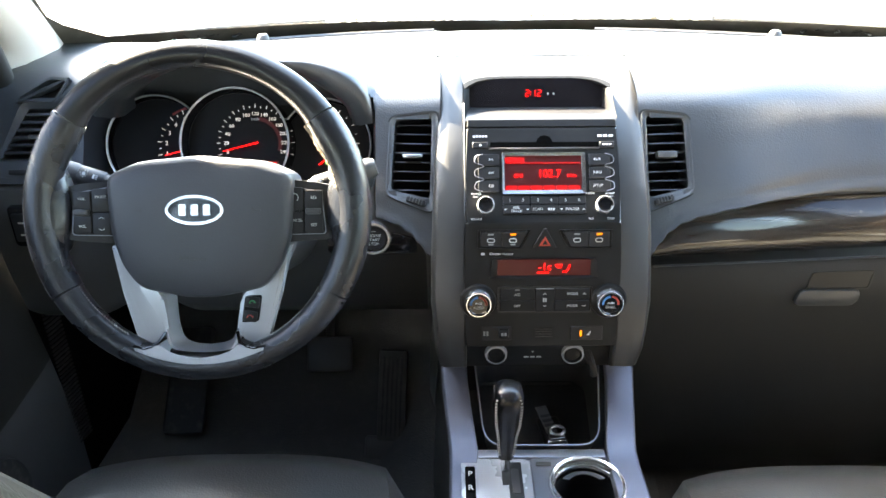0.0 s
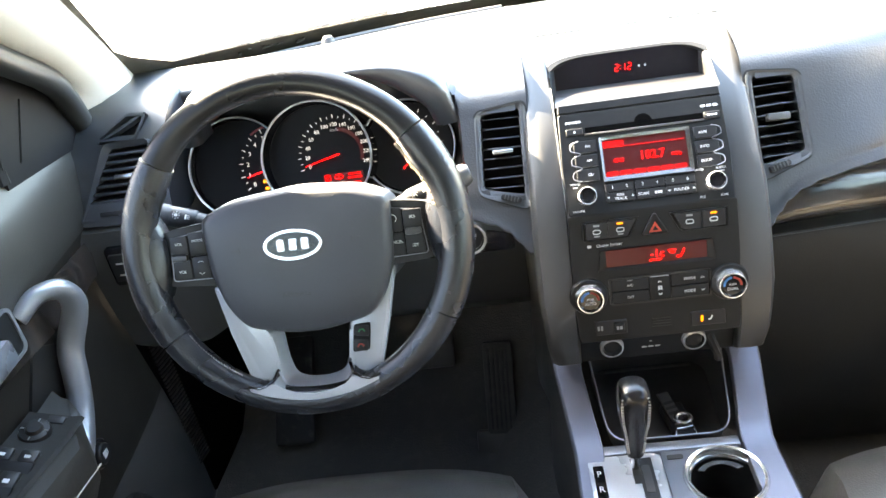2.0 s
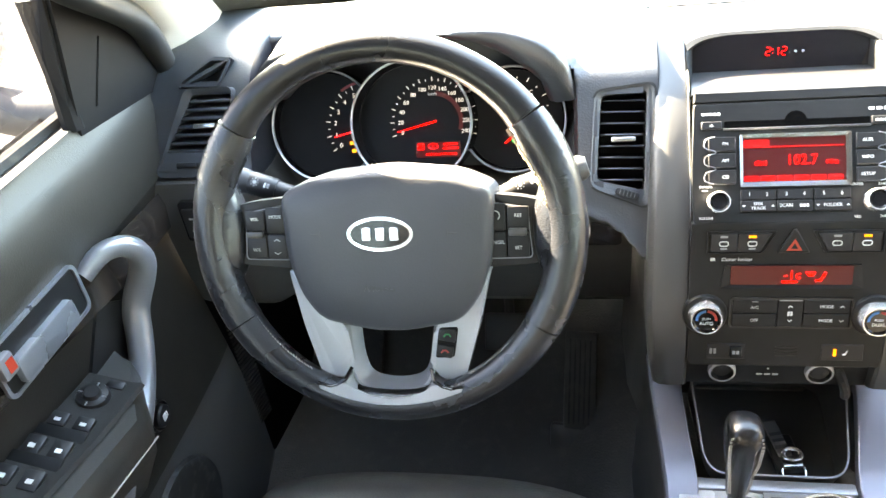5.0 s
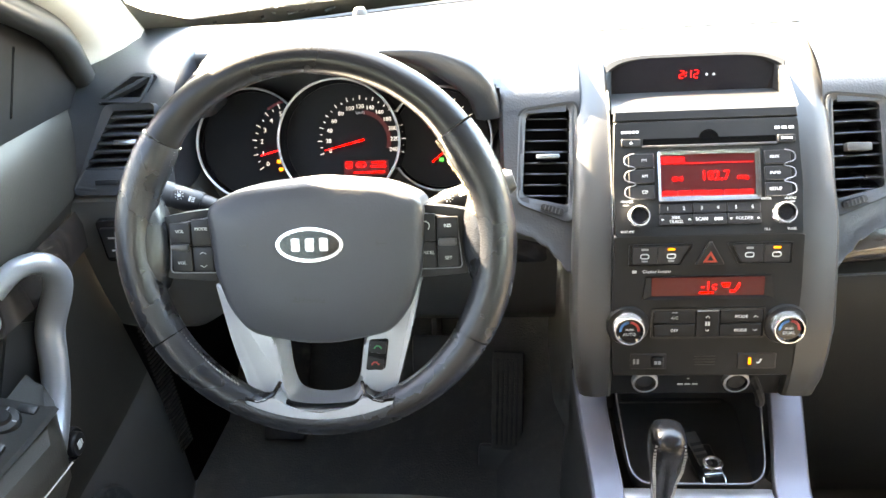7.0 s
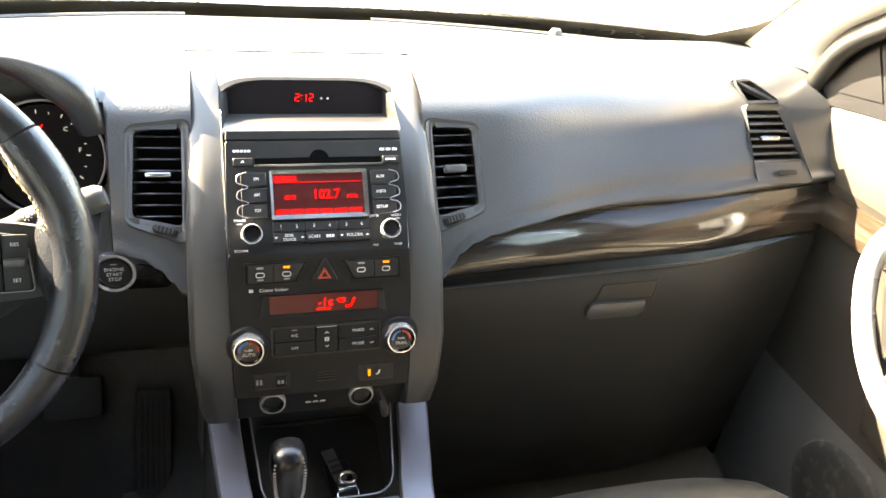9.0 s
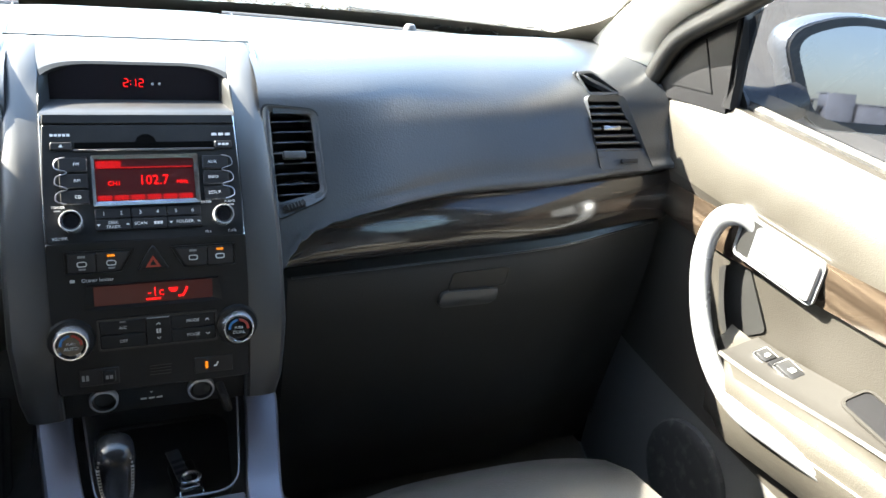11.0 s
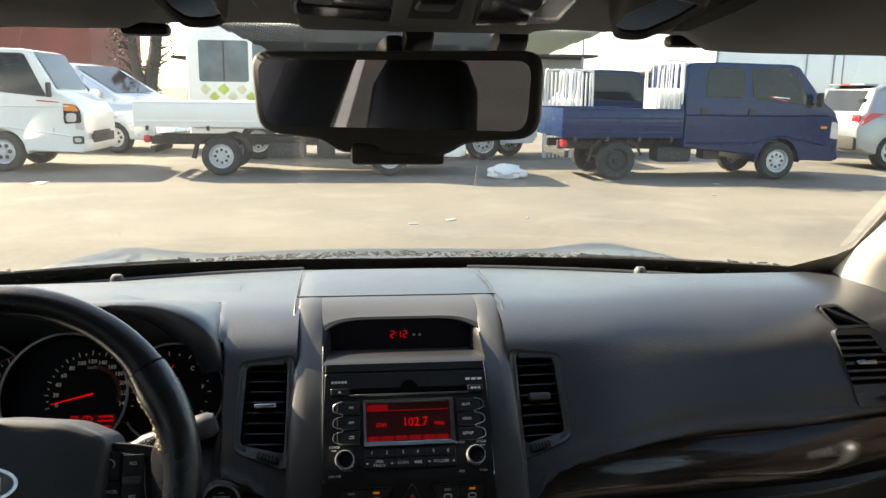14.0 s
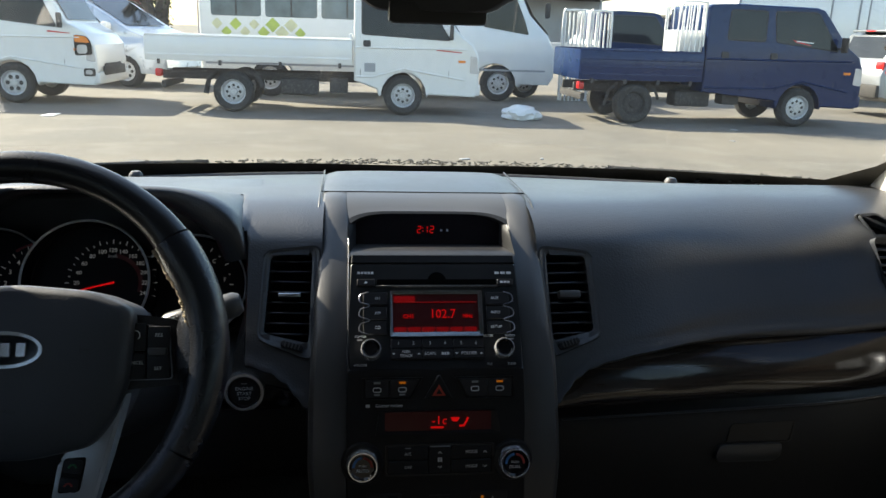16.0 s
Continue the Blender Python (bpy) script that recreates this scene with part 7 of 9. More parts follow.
    slab(bm, (0.172, 0.25, 0.004), pose(0, 0.655, 0.694))
    part("flat_top", bm, M_SILVER, t, "satin silver console top")
    # cup holder
    part("cup_holder", lathe(bmesh.new(), [(0.0, -0.075), (0.036, -0.075), (0.040, -0.06), (0.0425, 0.0)], Matrix.Translation((0.056, 0.868, 0.697)), 40), M_FRIT, t, "deep dark cup holder")
    part("cup_ring", lathe(bmesh.new(), [(0.0415, -0.006), (0.0435, 0.003), (0.0465, 0.0045), (0.0495, 0.001), (0.0500, -0.003)], Matrix.Translation((0.056, 0.868, 0.698)), 48), M_CHROME, t, "chrome cup ring")
    part("cup_ring", lathe(bmesh.new(), [(0.0395, -0.012), (0.0405, -0.006), (0.0425, -0.006), (0.043, -0.014)], Matrix.Translation((0.056, 0.868, 0.698)), 48), M_SATIN, t, "inner chrome ring")
    part("cup_rest", prism(bmesh.new(), arc(0.036, 40, 140, 12, 0.056, 0.868) + arc(0.026, 140, 40, 12, 0.056, 0.872), 0.002, Matrix.Translation((0, 0, 0.684))), M_BEZEL, t)
    # gate
    g = part("shift_plate", prism(bmesh.new(), rounded([(-0.104, 0.78), (-0.014, 0.78), (-0.014, 0.912), (-0.104, 0.912)], 0.010, 4), 0.004, Matrix.Translation((0, 0, 0.6965)), 0.001), M_SPOKE, t, "bright silver gear gate")
    part("gate_slot", prism(bmesh.new(), [(-0.052, 0.905), (-0.026, 0.905), (-0.026, 0.80), (-0.044, 0.80), (-0.044, 0.865), (-0.052, 0.865)][::-1], 0.0006, Matrix.Translation((0, 0, 0.7004))), M_FRIT, g, "dark gate slot", smooth=0)
    part("gate_island", prism(bmesh.new(), rounded([(-0.040, 0.850), (-0.030, 0.850), (-0.030, 0.893), (-0.040, 0.893)], 0.003, 3), 0.001, Matrix.Translation((0, 0, 0.7006))), M_BEZEL, g, smooth=0)
    k = part("gear_letters", prism(bmesh.new(), rrect(0.013, 0.115, 0.002, 3, -0.0925, 0.840), 0.001, Matrix.Translation((0, 0, 0.7003))), M_GLOSS, g, "black strip with gear letters", smooth=0)
    for ch, y in (("P", 0.884), ("R", 0.860), ("N", 0.836), ("D", 0.812)):
        lettering("lettering", ch, 0.012, M_PRINT, k, Matrix.Translation((-0.0925, y, 0.7016)))
    part("lock_cap", prism(bmesh.new(), rrect(0.020, 0.007, 0.002, 3, 0.004, 0.905), 0.001, Matrix.Translation((0, 0, 0.6972))), M_BEZEL, t)
    # box behind with arm rest
    part("arm_rest_box", slab(bmesh.new(), (0.25, 0.42, 0.30), pose(0, 0.22, 0.60), 0.03), M_LEATHER, t, "leather arm rest lid")


def gear_lever():
    t = thing("gear_lever", (-0.047, 0.892, 0.70), "automatic gear lever with black stitched leather knob", "gear lever")
    part("shaft", lathe(bmesh.new(), [(0.0055, 0.0), (0.006, 0.03), (0.0115, 0.040), (0.0135, 0.060), (0.0125, 0.062)], Matrix.Translation((-0.047, 0.892, 0.70)), 20), M_SATIN, t, "satin metal shaft")
    bm = bmesh.new()
    rows = []
    for h, w, d in ((0.026, 0.0105, 0.0105), (0.040, 0.0115, 0.0118), (0.060, 0.0135, 0.0145), (0.075, 0.0158, 0.0170), (0.095, 0.0185, 0.0205), (0.112, 0.0195, 0.0225), (0.122, 0.0192, 0.0225), (0.130, 0.0170, 0.0200), (0.135, 0.0125, 0.0150), (0.1375, 0.006, 0.007)):
        rows.append([(-0.047 + w * abs(math.cos(a)) ** 0.75 * (1 if math.cos(a) > 0 else -1), 0.892 + d * abs(math.sin(a)) ** 0.75 * (1 if math.sin(a) > 0 else -1), 0.70 + h) for a in [2 * math.pi * i / 28 for i in range(28)]])
    loft(bm, rows, closed=True, caps=True)
    part("knob", bm, M_KNOB, t, "black leather knob", smooth=70)
    for s in (-1, 1):
        bm = bmesh.new()
        for i in range(22):
            h = 0.036 + 0.0043 * i
            w = at_curve([(0.03, 0.0108), (0.06, 0.0135), (0.095, 0.0185), (0.115, 0.0195), (0.13, 0.0170)], h)
            for q in (-1, 1):
                slab(bm, (0.0035, 0.0008, 0.0010), Matrix.Translation((-0.047 + s * w * 0.80, 0.892 - w * 0.93, 0.70 + h)) @ pose(0, 0, 0, 0, q * 40, 0))
        tagged(part("stitching", bm, M_THREAD, t, "pale cross stitching", smooth=0), kind="stuff")


def car_key():
    t = thing("car_key", (0.024, 0.985, 0.676), "black car key with a dark tag and steel ring", "car key")
    m = Matrix.Translation((0.026, 0.985, 0.680)) @ pose(0, 0, 0, 0, 0, 8)
    part("fob", slab(bmesh.new(), (0.032, 0.060, 0.012), m, 0.005, 3), M_BUTTON, t)
    part("tag", slab(bmesh.new(), (0.016, 0.050, 0.003), m @ Matrix.Translation((-0.004, 0.018, 0.009)) @ pose(0, 0, 0, 8, 0, 6), 0.001), M_KEYTAG, t, "dark grey tag with printing")
    for i in range(4):
        part("printing", slab(bmesh.new(), (0.015, 0.0045, 0.0006), m @ Matrix.Translation((-0.004, 0.004 + 0.010 * i, 0.0112)) @ pose(0, 0, 0, 8, 0, 6)), M_BLACK, t, smooth=0)
    part("buckle", tube(bmesh.new(), [m @ Vector((0.010 * math.cos(a) + 0.004, 0.009 * math.sin(a) - 0.010, 0.012)) for a in [2 * math.pi * i / 18 for i in range(18)]], 0.0030, 8, closed=True), M_CHROME, t, "chrome buckle")
    part("clasp", slab(bmesh.new(), (0.024, 0.012, 0.008), m @ Matrix.Translation((0.0, -0.022, 0.010)), 0.003), M_SATIN, t, "satin metal clasp")
    part("ring", tube(bmesh.new(), [m @ Vector((0.013 * math.cos(a), -0.030 + 0.011 * math.sin(a), 0.006 + 0.004 * math.sin(a))) for a in [2 * math.pi * i / 24 for i in range(24)]], 0.0011, 6, closed=True), M_CHROME, t, "steel split ring")


def pedals():
    t = thing("accelerator_pedal", (-0.225, 1.21, 0.44), "ribbed black rubber accelerator pedal", "pedal", "foot pedals")
    m = Matrix.Translation((-0.220, 1.250, 0.535)) @ pose(0, 0, 0, 58, 0, -4)
    part("pad", slab(bmesh.new(), (0.052, 0.165, 0.014), m, 0.006), M_CARPET, t)
    for i in range(5):
        part("rib", slab(bmesh.new(), (0.003, 0.140, 0.003), m @ Matrix.Translation((-0.016 + 0.008 * i, 0, 0.0085))), M_RUBBER, t)
    part("foot", slab(bmesh.new(), (0.085, 0.05, 0.02), m @ Matrix.Translation((-0.004, -0.098, -0.004)), 0.006), M_LOW, t)
    t = thing("brake_pedal", (-0.34, 1.36, 0.48), "black rubber brake pedal", "pedal", "foot pedals")
    m = Matrix.Translation((-0.34, 1.33, 0.57)) @ pose(0, 0, 0, 55, 0, 0)
    part("pad", slab(bmesh.new(), (0.085, 0.065, 0.014), m, 0.006), M_LOW, t)
    part("arm", tube(bmesh.new(), [(-0.34, 1.345, 0.58), (-0.345, 1.42, 0.68), (-0.35, 1.44, 0.80)], 0.009, 8), M_BLACK, t)
    bm = bmesh.new()
    slab(bm, (0.075, 0.20, 0.02), Matrix.Translation((-0.60, 1.30, 0.535)) @ pose(0, 0, 0, 40, 0, 0), 0.008)
    whole("foot_rest", bm, M_RUBBER, (-0.60, 1.30, 0.46), "black ribbed foot rest by the door", "foot rest")


radio()
clock()
climate()
lower_console()
gear_lever()
car_key()
pedals()


# ---- overhead ----
def mirror():
    c = Vector((-0.029, 0.870, 1.4195))
    t = thing("rear_view_mirror", tuple(c), "black rear-view mirror with a sensor box beneath", "mirror")
    turn = pose(0, 0, 0, 90, 0, 0) @ pose(0, 0, 0, 0, -19.6, 0) @ pose(0, 0, 0, 1.9, 0, 0)
    m = Matrix.Translation(c) @ turn @ Matrix.Diagonal((1.04, 1.18, 1, 1))
    line = rounded([(-0.121, 0.030), (0.121, 0.030), (0.119, -0.028), (0.06, -0.033), (0.045, -0.042), (-0.045, -0.042), (-0.06, -0.033), (-0.117, -0.028)], 0.016, 5)
    bm = bmesh.new()
    loft(bm, [[(x * k, y * k, d) for x, y in line] for k, d in ((0.97, 0.004), (1.0, 0.0), (1.0, -0.012), (0.93, -0.022), (0.7, -0.030))], closed=True, caps=True, m=m)
    part("housing", bm, M_BLACK, t, smooth=60)
    glass = rounded([(-0.113, 0.0235), (0.113, 0.0235), (0.110, -0.0235), (-0.109, -0.0235)], 0.012, 5)
    part("mirror_glass", prism(bmesh.new(), glass, 0.002, m, base=0.0035), M_MIRROR, t, "reflecting glass", smooth=0)
    part("sensor_box", slab(bmesh.new(), (0.080, 0.018, 0.018), Matrix.Translation(c) @ pose(0.006, 0.01, -0.050), 0.004), M_BLACK, t)
    part("stalk", tube(bmesh.new(), [c + Vector((0.012, 0.02, 0.0)), c + Vector((0.008, 0.035, 0.025)), c + Vector((0.004, 0.055, 0.038))], [0.013, 0.012, 0.016], 10), M_BLACK, t)
    part("cable_cover", slab(bmesh.new(), (0.028, 0.06, 0.022), Matrix.Translation((0.075, 0.905, 1.462)) @ pose(0, 0, 0, -22, 0, 0), 0.006), M_BLACK, t)
    part("cable_cover", slab(bmesh.new(), (0.026, 0.05, 0.02), Matrix.Translation((-0.005, 0.90, 1.464)) @ pose(0, 0, 0, -22, 0, 0), 0.006), M_BLACK, t)


def overhead():
    t = thing("overhead_console", (-0.006, 0.66, 1.485), "grey overhead console with two map lamps and sunroof switch", "overhead console")
    m = Matrix.Translation((-0.006, 0.665, 1.4825)) @ pose(0, 0, 0, 178.5, 0, 0)
    # y of this frame runs backwards, z down
    line = rounded([(-0.100, -0.190), (0.100, -0.190), (0.122, -0.12), (0.116, 0.12), (0.09, 0.20), (-0.09, 0.20), (-0.116, 0.12), (-0.122, -0.12)], 0.03, 5)
    bm = bmesh.new()
    loft(bm, [[(x * k, y * k, d) for x, y in line] for k, d in ((1.08, -0.030), (1.0, -0.004), (0.985, 0.004), (0.95, 0.0075), (0.55, 0.0085), (0.05, 0.0085))], closed=True, caps=True, m=m)
    b = part("body", bm, M_VISOR, t, smooth=60)
    for s in (-1, 1):
        lens = rounded([(-0.029, -0.098), (-0.093, -0.064), (-0.086, 0.090), (-0.035, 0.084)] if s < 0 else [(0.031, -0.106), (0.084, -0.086), (0.055, 0.089), (0.004, 0.085)], 0.005, 3)
        part("lens_gap", prism(bmesh.new(), scaled(lens, -0.002), 0.0012, m, base=0.0080), M_FRIT, b, smooth=0)
        l = part("map_lamp", prism(bmesh.new(), lens, 0.0025, m, 0.001, base=0.0085), M_LENS, b, "clear map lamp lens")
        part("lens_shade", prism(bmesh.new(), rounded([(-0.031, -0.095), (-0.090, -0.062), (-0.089, -0.022), (-0.032, -0.040)] if s < 0 else [(0.030, -0.102), (0.064, -0.092), (0.056, -0.048), (0.024, -0.054)], 0.003, 3), 0.0006, m, base=0.0110), M_GLOSS, l, "dark front half of the lens", smooth=0)
        part("lamp_slot", slab(bmesh.new(), (0.046, 0.010, 0.0008), m @ Matrix.Translation((-0.054 if s < 0 else 0.037, 0.052, 0.0114))), M_BLACK, l, smooth=0)
        part("lamp_reflector", prism(bmesh.new(), rounded([(-0.085, -0.010), (-0.068, -0.018), (-0.070, 0.070), (-0.082, 0.080)] if s < 0 else [(0.058, -0.050), (0.074, -0.050), (0.054, 0.070), (0.044, 0.070)], 0.004, 3), 0.0006, m, base=0.0108), M_BEZEL, l, smooth=0)
    sw = part("sunroof_switch", prism(bmesh.new(), rounded([(-0.031, -0.110), (0.028, -0.110), (0.003, 0.086), (-0.035, 0.086)], 0.006, 3), 0.006, m, 0.003, base=0.0075), M_VISOR, b, "raised switch surround")
    part("switch_well", prism(bmesh.new(), rounded([(-0.022, -0.050), (0.010, -0.050), (0.000, 0.050), (-0.026, 0.050)], 0.003, 3), 0.001, m, base=0.0130), M_DIAL, sw, smooth=0)
    part("switch", slab(bmesh.new(), (0.020, 0.030, 0.004), m @ Matrix.Translation((-0.012, 0.020, 0.0145)), 0.0015), M_BUTTON, sw)
    flap = rounded([(-0.093, -0.078), (-0.031, -0.112), (0.030, -0.116), (0.084, -0.098), (0.088, -0.182), (-0.094, -0.182)], 0.006, 3)
    part("flap_gap", prism(bmesh.new(), scaled(flap, -0.0018), 0.0012, m, base=0.0066), M_FRIT, b, smooth=0)
    part("front_flap", prism(bmesh.new(), flap, 0.0022, m, 0.001, base=0.0070), M_VISOR, b)


def visor(s):
    t = thing("sun_visor", (s * 0.40, 0.80, 1.47), "grey vinyl sun visor folded up", "sun visor", "sun visors")
    bm = bmesh.new()
    rows = []
    for y, z in ((0.845, 1.470), (0.855, 1.463), (0.850, 1.456), (0.82, 1.454), (0.75, 1.461), (0.66, 1.474), (0.62, 1.483)):
        z += 0.010 if s < 0 else 0.002
        rows.append([(s * x, y - 0.02 * (x - 0.4) ** 2 + (0.020 * smooth((0.245 - x) / 0.04) * -1), z + 0.016 * smooth((0.235 - x) / 0.05) - 0.012 * smooth((x - 0.45) / 0.15)) for x in (0.195, 0.205, 0.215, 0.23, 0.26, 0.32, 0.40, 0.48, 0.56, 0.59)])
    sheet(bm, rows, 0.012)
    part("panel", bm, M_VISOR, t, smooth=60)
    m = Matrix.Translation((s * 0.220, 0.858, 1.4665))
    part("clip", slab(bmesh.new(), (0.036, 0.018, 0.010), m, 0.004), M_BUTTON, t, "small black visor clip")
    # grip hollow at the visor's inner end
    line = [(-0.1606, 0.6164), (-0.1396, 0.6047), (-0.1334, 0.6205), (-0.1305, 0.661), (-0.1395, 0.6709), (-0.1544, 0.673), (-0.1605, 0.6515)] if s < 0 else [(0.0853, 0.6572), (0.0842, 0.6324), (0.0973, 0.6047), (0.1256, 0.6171), (0.122, 0.6479), (0.1113, 0.6775), (0.0942, 0.6751)]
    cx, cy = sum(p[0] for p in line) / 7, sum(p[1] for p in line) / 7
    line = [(x - cx, y - cy) for x, y in rounded(line, 0.008, 5)]
    cz = 1.468 - 0.24 * (cy - 0.62)
    pod = thing("visor_grip", (cx, cy, 1.49), "dark plastic visor grip with a finger hollow", "visor grip", "visor grips")

    def ringed(pairs):
        return [[(cx + x * f, cy + y * f, cz - 0.24 * y * f + d) for x, y in line] for f, d in pairs]

    bm = bmesh.new()
    loft(bm, ringed(((1.16, 0.050), (1.12, 0.012), (1.06, 0.003), (1.0, 0.0), (0.92, 0.0005), (0.88, 0.003))), closed=True)
    part("rim", bm, M_BLACK, pod, smooth=50)
    bm = bmesh.new()
    loft(bm, ringed(((0.88, 0.003), (0.84, 0.010), (0.72, 0.016), (0.4, 0.018), (0.05, 0.018))), closed=True, caps=True)
    part("hollow", bm, M_GLOSS, pod, "dark finger hollow", smooth=50)


mirror()
overhead()
for _s in (-1, 1):
    visor(_s)


# ---- the yard outside ----
def yard_surface():
    """Worn asphalt under pale dust: broad stains, tyre-scuffed streaks, fine grit and dark specks."""
    m = material("dusty_yard_ground", (0.145, 0.126, 0.100), 0.9, grain=0.9, grain_size=0.02, vary=0.25, vary_size=2.2)
    n, l = m.node_tree.nodes, m.node_tree.links
    b = n["Principled BSDF"]
    base = b.inputs["Base Color"].links[0].from_socket
    geo = n.new("ShaderNodeTexCoord")
    for scale, stretch, lo, hi, colour, amount, detail in ((0.45, (1, 0.8, 1), 0.48, 0.66, (0.085, 0.078, 0.068), 0.55, 6), (1.3, (1, 1.1, 1), 0.52, 0.68, (0.20, 0.180, 0.148), 0.5, 8), (9, (1, 1, 1), 0.54, 0.72, (0.19, 0.174, 0.150), 0.55, 8), (90, (1, 1, 1), 0.52, 0.66, (0.22, 0.205, 0.18), 0.45, 4), (38, (1, 1, 1), 0.60, 0.70, (0.07, 0.062, 0.05), 0.6, 3)):
        mp, t, r, mix = n.new("ShaderNodeMapping"), n.new("ShaderNodeTexNoise"), n.new("ShaderNodeMapRange"), n.new("ShaderNodeMix")
        mp.inputs["Scale"].default_value = stretch
        t.inputs["Scale"].default_value, t.inputs["Detail"].default_value = scale, detail
        r.inputs["From Min"].default_value, r.inputs["From Max"].default_value, r.inputs["To Max"].default_value = lo, hi, amount
        mix.data_type = "RGBA"
        mix.inputs[7].default_value = (*colour, 1)
        l.new(geo.outputs["Object"], mp.inputs["Vector"])
        l.new(mp.outputs[0], t.inputs["Vector"])
        l.new(t.outputs["Fac"], r.inputs["Value"])
        l.new(r.outputs[0], mix.inputs["Factor"])
        l.new(base, mix.inputs[6])
        base = mix.outputs[2]
    l.new(base, b.inputs["Base Color"])
    return m


M_GROUND = yard_surface()
M_WHITE = material("white_van_paint", (0.74, 0.73, 0.70), 0.35, coat=0.6, vary=0.05, dust=0.12)
M_BLUE = material("blue_truck_paint", (0.0015, 0.016, 0.070), 0.30, coat=0.25, vary=0.1, spec=0.2)
M_SUV = material("silver_grey_paint", (0.27, 0.28, 0.29), 0.32, metal=0.5, coat=0.5, vary=0.06, dust=0.05)
M_SILVERVAN = material("pale_silver_paint", (0.46, 0.50, 0.55), 0.3, metal=0.4, coat=0.7, vary=0.06, dust=0.1)
M_CARGLASS = material("tinted_vehicle_glass", (0.012, 0.014, 0.015), 0.06, vary=0.3, vary_size=0.4, spec=0.3)
M_PALEGLASS = material("pale_vehicle_glass", (0.09, 0.11, 0.12), 0.06, vary=0.4, vary_size=0.5)
M_TYRE = material("tyre_rubber", (0.022, 0.022, 0.021), 0.85, vary=0.2, dust=0.25)
M_STEEL = material("painted_steel_wheel", (0.50, 0.50, 0.50), 0.45, metal=0.4, vary=0.12, dust=0.2)
M_CHASSIS = material("grimy_chassis", (0.035, 0.032, 0.030), 0.8, vary=0.3, dust=0.35)
M_LAMPRED = material("red_lamp_lens", (0.50, 0.02, 0.02), 0.15)
M_LAMPORANGE = material("orange_lamp_lens", (0.75, 0.22, 0.03), 0.15)
M_LAMPCLEAR = material("clear_headlamp", (0.55, 0.55, 0.55), 0.12, metal=0.3)
M_BRICK = material("red_brick_wall", (0.30, 0.11, 0.085), 0.85, grain=0.4, grain_size=0.05, vary=0.15, vary_size=2.0)
M_GREY = material("grey_sheet_metal", (0.30, 0.31, 0.32), 0.6, vary=0.15, vary_size=1.0)
M_BARK = material("dark_bark", (0.075, 0.06, 0.05), 0.95, grain=1.0, grain_size=0.05, vary=0.3)
M_LEAF = material("dry_dark_leaf", (0.055, 0.060, 0.030), 0.8, vary=0.3)
M_LITTER = material("dry_leaf_litter", (0.026, 0.024, 0.021), 0.75, vary=0.5, vary_size=0.02)
M_LIME = material("lime_green_decal", (0.42, 0.50, 0.10), 0.5)
M_SAND = material("pale_yellow_decal", (0.60, 0.58, 0.36), 0.5)
M_BAG = material("white_plastic_bag", (0.66, 0.66, 0.66), 0.45, grain=0.6, grain_size=0.03)


def ground():
    bm = bmesh.new()
    rings = [0.05, 3, 6, 9, 12, 16, 22, 32, 50, 90, 200, 600, 2500]
    loft(bm, [[(r * math.cos(a), r * math.sin(a), 0.0) for a in [2 * math.pi * i / 48 for i in range(48)]] for r in rings], closed=True)
    bmesh.ops.holes_fill(bm, edges=[e for e in bm.edges if e.is_boundary and e.verts[0].co.length < 1], sides=0)
    whole("ground", bm, M_GROUND, (0, 0, 0), "dusty pale asphalt yard with stains", "ground", kind="structure")


def shell(prof, x0, y0, w, tum=0.06, zb=1.0, edge=0.035):
    """A vehicle body from its side outline (x, z), rounded towards both sides and narrowing above zb."""
    bm = bmesh.new()
    cx, cz = sum(p[0] for p in prof) / len(prof), sum(p[1] for p in prof) / len(prof)
    rows = []
    for y, k in ((-w / 2, edge), (-w / 2 + edge * 0.35, edge * 0.3), (-w / 2 + edge, 0.0), (0, 0.0), (w / 2 - edge, 0.0), (w / 2 - edge * 0.35, edge * 0.3), (w / 2, edge)):
        row = []
        for x, z in prof:
            d = Vector((cx - x, cz - z))
            d = d.normalized() * k if d.length else d
            row.append((x + d.x, y, z + d.y))
        rows.append(row)
    loft(bm, rows, closed=True, caps=True)
    for i in range(9):
        bmesh.ops.bisect_plane(bm, geom=bm.verts[:] + bm.edges[:] + bm.faces[:], plane_co=(0, 0, zb + 0.17 * i), plane_no=(0, 0, 1))
    for v in bm.verts:
        v.co = Vector((x0 + v.co.x, y0 + v.co.y * (1 - tum * max(0.0, v.co.z - zb)), v.co.z))
    return bm


def on_side(pts, x0, y0, w, tum, zb, out=0.004, t=0.02, side=-1):
    """A thin plate (window, lamp, joint) on the side of a body."""
    bm = bmesh.new()
    a, b = [], []
    for x, z in pts:
        y = side * (w / 2) * (1 - tum * max(0.0, z - zb))
        a.append(bm.verts.new((x0 + x, y0 + y + side * out, z)))
        b.append(bm.verts.new((x0 + x, y0 + y - side * t, z)))
    n = len(pts)
    bm.faces.new(a), bm.faces.new(b[::-1])
    for i in range(n):
        bm.faces.new((a[i], b[i], b[(i + 1) % n], a[(i + 1) % n]))
    return bm


